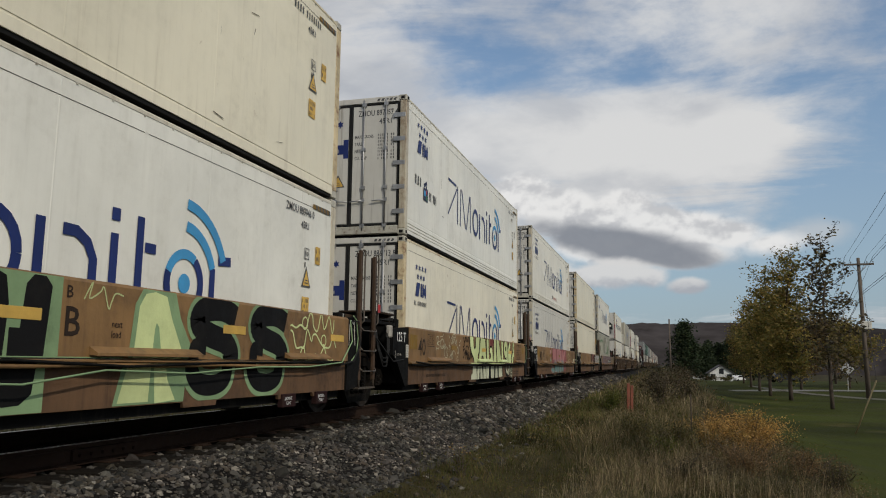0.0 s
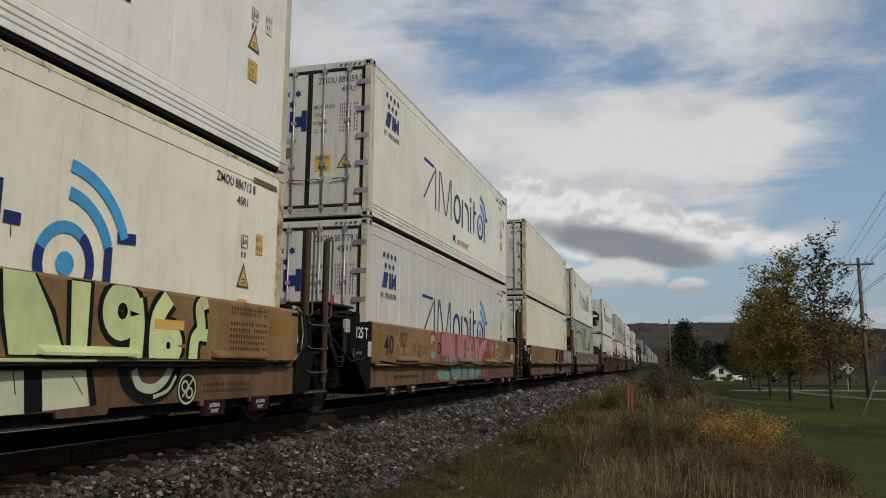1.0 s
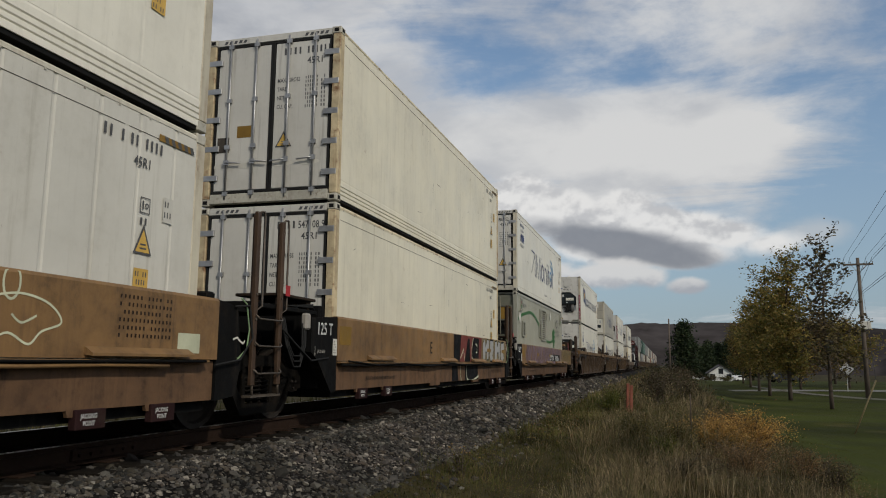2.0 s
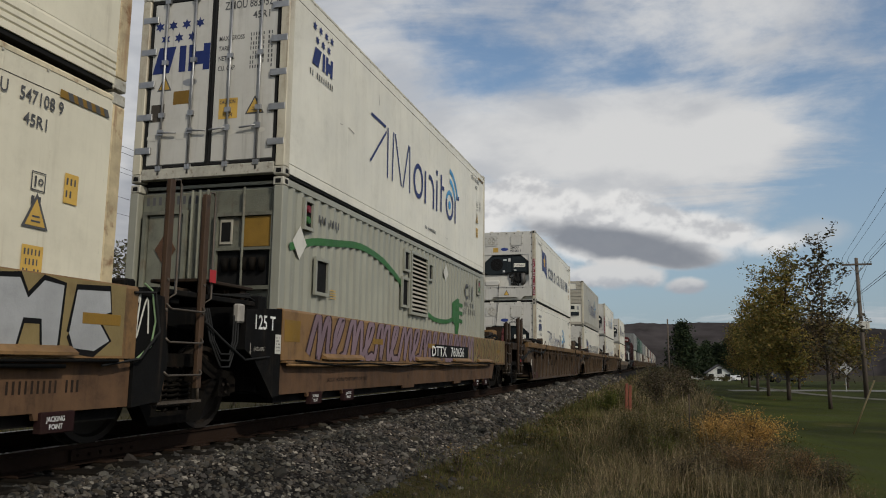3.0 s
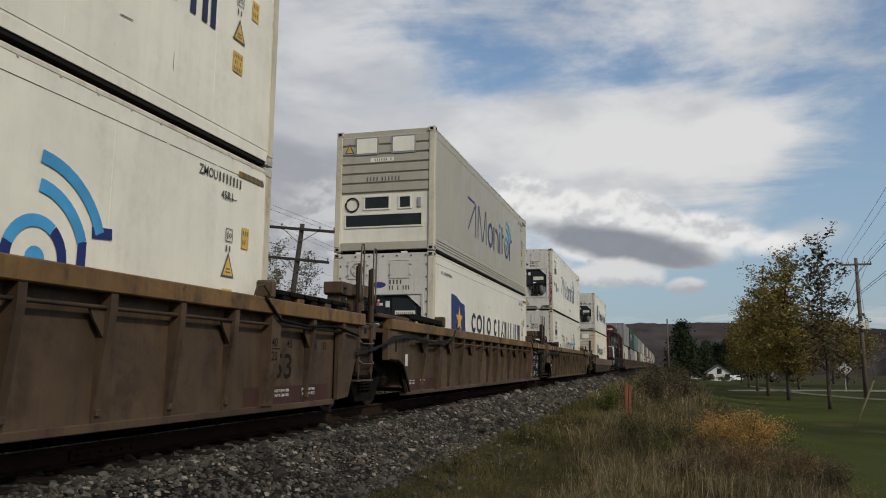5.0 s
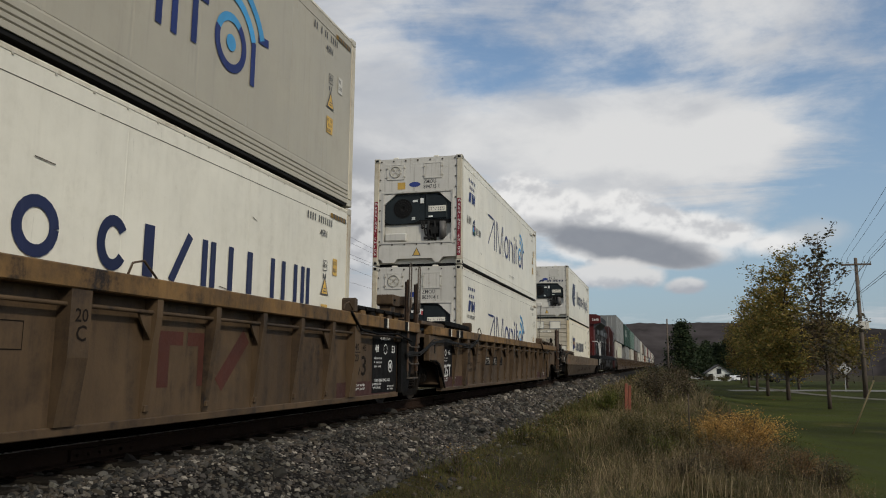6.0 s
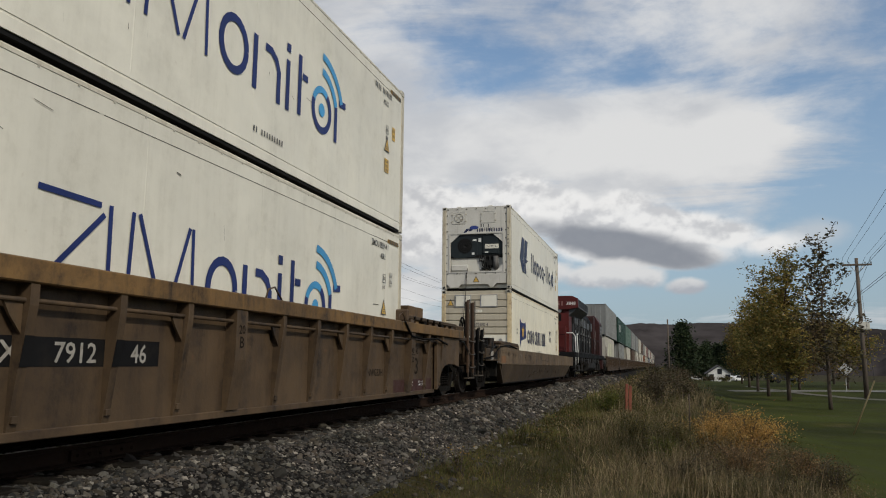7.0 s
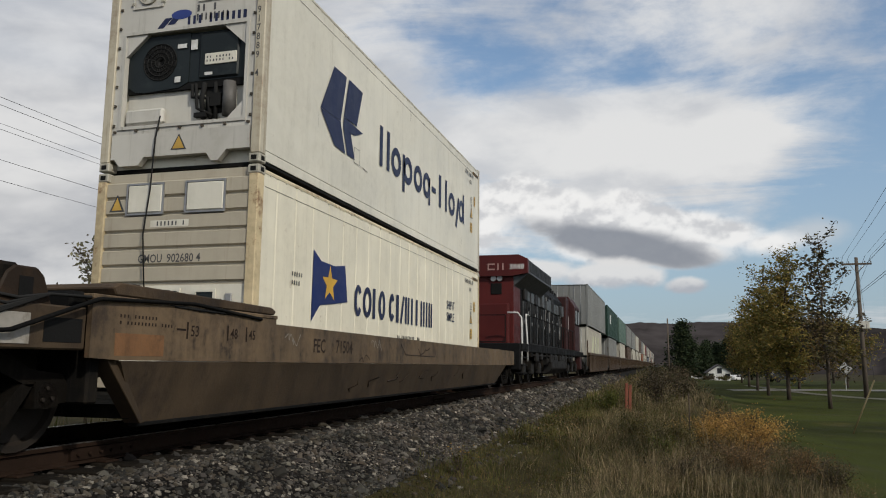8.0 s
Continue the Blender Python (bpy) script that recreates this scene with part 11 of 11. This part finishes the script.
    for s in (-1, 1):
        rail = tube(bmesh.new(), [(s * 1.45, 0.62, 0.75), (s * 1.47, 0.66, 1.5), (s * 1.42, 0.85, 2.35), (s * 1.30, 0.75, 2.52), (s * 0.95, 0.70, 2.52)], 0.032, 8)
        part("handrail", rail, HANDRAIL, t, "white curved handrail")
        rail = tube(bmesh.new(), [(s * 1.47, 1.75, 0.85), (s * 1.47, 1.75, 1.5), (s * 1.45, 1.55, 2.35), (s * 1.45, 1.65, 2.5), (s * 1.45, 2.2, 2.5)], 0.032, 8)
        part("handrail", rail, HANDRAIL, t)
        side = bmesh.new()
        tube(side, [(s * 1.45, 2.2, 2.5), (s * 1.45, 16.8, 2.5)], 0.02, 6)
        for i in range(8):
            tube(side, [(s * 1.45, 2.4 + i * 2.0, 1.46), (s * 1.45, 2.4 + i * 2.0, 2.5)], 0.02, 5)
        part("side_rail", side, LOCOBLACK, t)
        for k in range(4):
            part("step", cbox(min(s * 1.15, s * 1.5), max(s * 1.15, s * 1.5), 0.7, 1.6, 0.42 + k * 0.27, 0.46 + k * 0.27, 0.005), LOCOBLACK, t)
    part("end_gate", plate_frame(-0.9, 0.9, 1.5, 2.45, 0.03, 0.62, 0.66), LOCOBLACK, t)
    part("coupler", box(bmesh.new(), -0.16, 0.16, -0.3, 0.4, 0.68, 0.98), GREASE, t)
    part("exhaust", cbox(-0.6, 0.6, 9.5, 10.6, 4.28, 4.55, 0.04), SOOT, t)
    return rides(t, u, 0.0)


locomotive(AH + 17.05)


# ---- the far part of the train ----
def plain_box(u, z, length, wide, base, label, seed, stripe=None):
    """A corrugated container with door end, further down the train."""
    name = "container_paint_%02d" % seed
    m = material(name, base, 0.5, 0, None, 0, 1.0, 0.35, tuple(c * 0.45 for c in base), 0.05, 30.0, 0.08, 0.4, 0.3)
    c = thing("shipping_container", label, "container", "containers on the train")
    hx = wide / 2
    path, y = [], 0.16
    while y < length - 0.5:
        path += [(hx - 0.04, y), (hx - 0.04, y + 0.12), (hx - 0.006, y + 0.18), (hx - 0.006, y + 0.30)]
        y += 0.36
    path.append((hx - 0.006, length - 0.16))
    part("body", prism(bmesh.new(), path + [(-hx + 0.02, length - 0.16), (-hx + 0.02, 0.16)], "z", 0.16, HGT - 0.06), m, c)
    for s in (-1, 1):
        for z0, z1 in ((0.06, 0.16), (HGT - 0.11, HGT - 0.02)):
            part("side_rail", cbox(min(s * (hx - 0.07), s * hx), max(s * (hx - 0.07), s * hx), 0.1, length - 0.1, z0, z1, 0.006), m, c)
        for y0 in (0.0, length - 0.14):
            part("corner_post", cbox(min(s * (hx - 0.13), s * hx), max(s * (hx - 0.13), s * hx), y0, y0 + 0.14, 0, HGT, 0.01), m, c)
        d = part("door_leaf", cbox(min(s * 0.02, s * (hx - 0.14)), max(s * 0.02, s * (hx - 0.14)), 0.03, 0.09, 0.15, HGT - 0.12, 0.012), m, c)
        for x in (0.35, 0.8):
            part("locking_bar", tube(bmesh.new(), [(s * x, 0.01, 0.1), (s * x, 0.01, HGT - 0.1)], 0.02, 6), STEEL, d)
    part("roof", box(bmesh.new(), -hx + 0.03, hx - 0.03, 0.1, length - 0.1, HGT - 0.06, HGT - 0.02), m, c)
    if stripe:
        decal("mark", stripe, WHITEINK, c, hx + 0.002, label="pale plain mark")
    return rides(c, u, z)


def plain_well(u, first=None):
    """A ribbed 53-foot well car, further down the train."""
    if first is not None:
        return rides(copy_thing(first, pose(0, u, 0)), u, 0.0)
    car = thing("well_car", "dark brown ribbed well car far down the train", "rail car", "well cars of the train")
    for s in (-1, 1):
        part("side_plate", cbox(min(s * 1.35, s * 1.39), max(s * 1.35, s * 1.39), -0.4, 16.6, 0.22, 1.36, 0.005), BROWN, car)
        part("top_chord", cbox(min(s * 1.27, s * 1.46), max(s * 1.27, s * 1.46), -1.2, 17.4, 1.37, 1.52, 0.01), BROWN, car)
    rib = mesh_of(prism(bmesh.new(), [(1.392, 0.26), (1.40, 0.26), (1.452, 1.10), (1.452, 1.368), (1.392, 1.368)], "y", -0.05, 0.05), BROWN, "rib")
    for i in range(16):
        part("rib", rib, None, car).matrix_basis = pose(0, 0.2 + i * 1.04, 0)
    part("well_floor", box(bmesh.new(), -1.3, 1.3, -0.4, 16.6, 0.24, 0.37), BLACKP, car)
    part("near_deck", cbox(-1.35, 1.35, -1.7, -0.35, 1.2, 1.34, 0.02), BLACKP, car)
    part("far_deck", cbox(-1.35, 1.35, 16.55, 17.8, 1.2, 1.34, 0.02), BLACKP, car)
    add_truck(car, -1.5, False)
    part("ladder", plate_frame(-2.2, -1.7, 0.6, 2.3, 0.05, -0.02, 0.02), BROWN, car).matrix_basis = pose(1.38, 0, 0, 0, 0, 90)
    return rides(car, u, 0.0)


def far_train():
    W53, L53 = 2.59, 16.15
    u, first = AH + 44.6, None
    GREY, WHITE, DGREEN, PGREEN, RED, BLUE, ORANGEC, BRN = (0.165, 0.168, 0.162), (0.37, 0.35, 0.30), (0.010, 0.034, 0.022), (0.075, 0.12, 0.098), (0.11, 0.02, 0.017), (0.03, 0.05, 0.12), (0.18, 0.065, 0.03), (0.07, 0.045, 0.032)
    names = {GREY: "grey", WHITE: "white", DGREEN: "dark green", PGREEN: "pale green", RED: "red", BLUE: "blue", ORANGEC: "orange", BRN: "brown"}
    rows = [(GREY, WHITE), (DGREEN, GREY), (PGREEN, WHITE), (GREY, BRN), (GREY, WHITE), (WHITE, WHITE), (BRN, WHITE), (GREY, ORANGEC), (WHITE, WHITE), (RED, WHITE), (GREY, GREY), (WHITE, BLUE), (GREY, WHITE), (ORANGEC, WHITE), (WHITE, GREY), (GREY, RED), (WHITE, WHITE), (GREY, WHITE), (BRN, WHITE), (WHITE, GREY)]
    for i, (a, b) in enumerate(rows):
        first = plain_well(u, first) if i else plain_well(u)
        stripe = None
        if i == 0:
            stripe = quad((2.5, 0.9), (4.5, 0.9), (5.0, 2.4), (4.0, 2.4)) + quad((6, 0.9), (7, 0.9), (7, 2.4), (6, 2.4)) + quad((8, 0.9), (9, 0.9), (9.5, 2.4), (8.2, 2.4))
        plain_box(u, ZU, L53 if i % 3 != 1 or i == 1 else LEN, W53, a, names[a] + " corrugated container stacked far down the train", 2 * i, rect(3.0, 4.6, 1.3, 2.2) if i == 1 else None)
        plain_box(u + (1.98 if i else 0.0), ZL, LEN, WID, b, names[b] + " corrugated container in a far well car", 2 * i + 1, None)
        if i == 0:
            decal("tag", stripe, CREAMSP, TRAIN[-1][0], WID / 2 + 0.003, label="cream sprayed block letters")
        u += 19.6


far_train()


def motions():
    """The train rolls past; its wheels turn."""
    for ob, u, z, x in TRAIN:
        walk(ob, [(t / 2, pose(x, u - run(t / 2), z)) for t in range(17)])
    for w, y, r in WHEELS:
        walk(w, [(k / 30, pose(0, y, r) @ pose(0, 0, 0, math.degrees(run(k / 30) / r) % 360, 0, 0)) for k in range(241)])


motions()
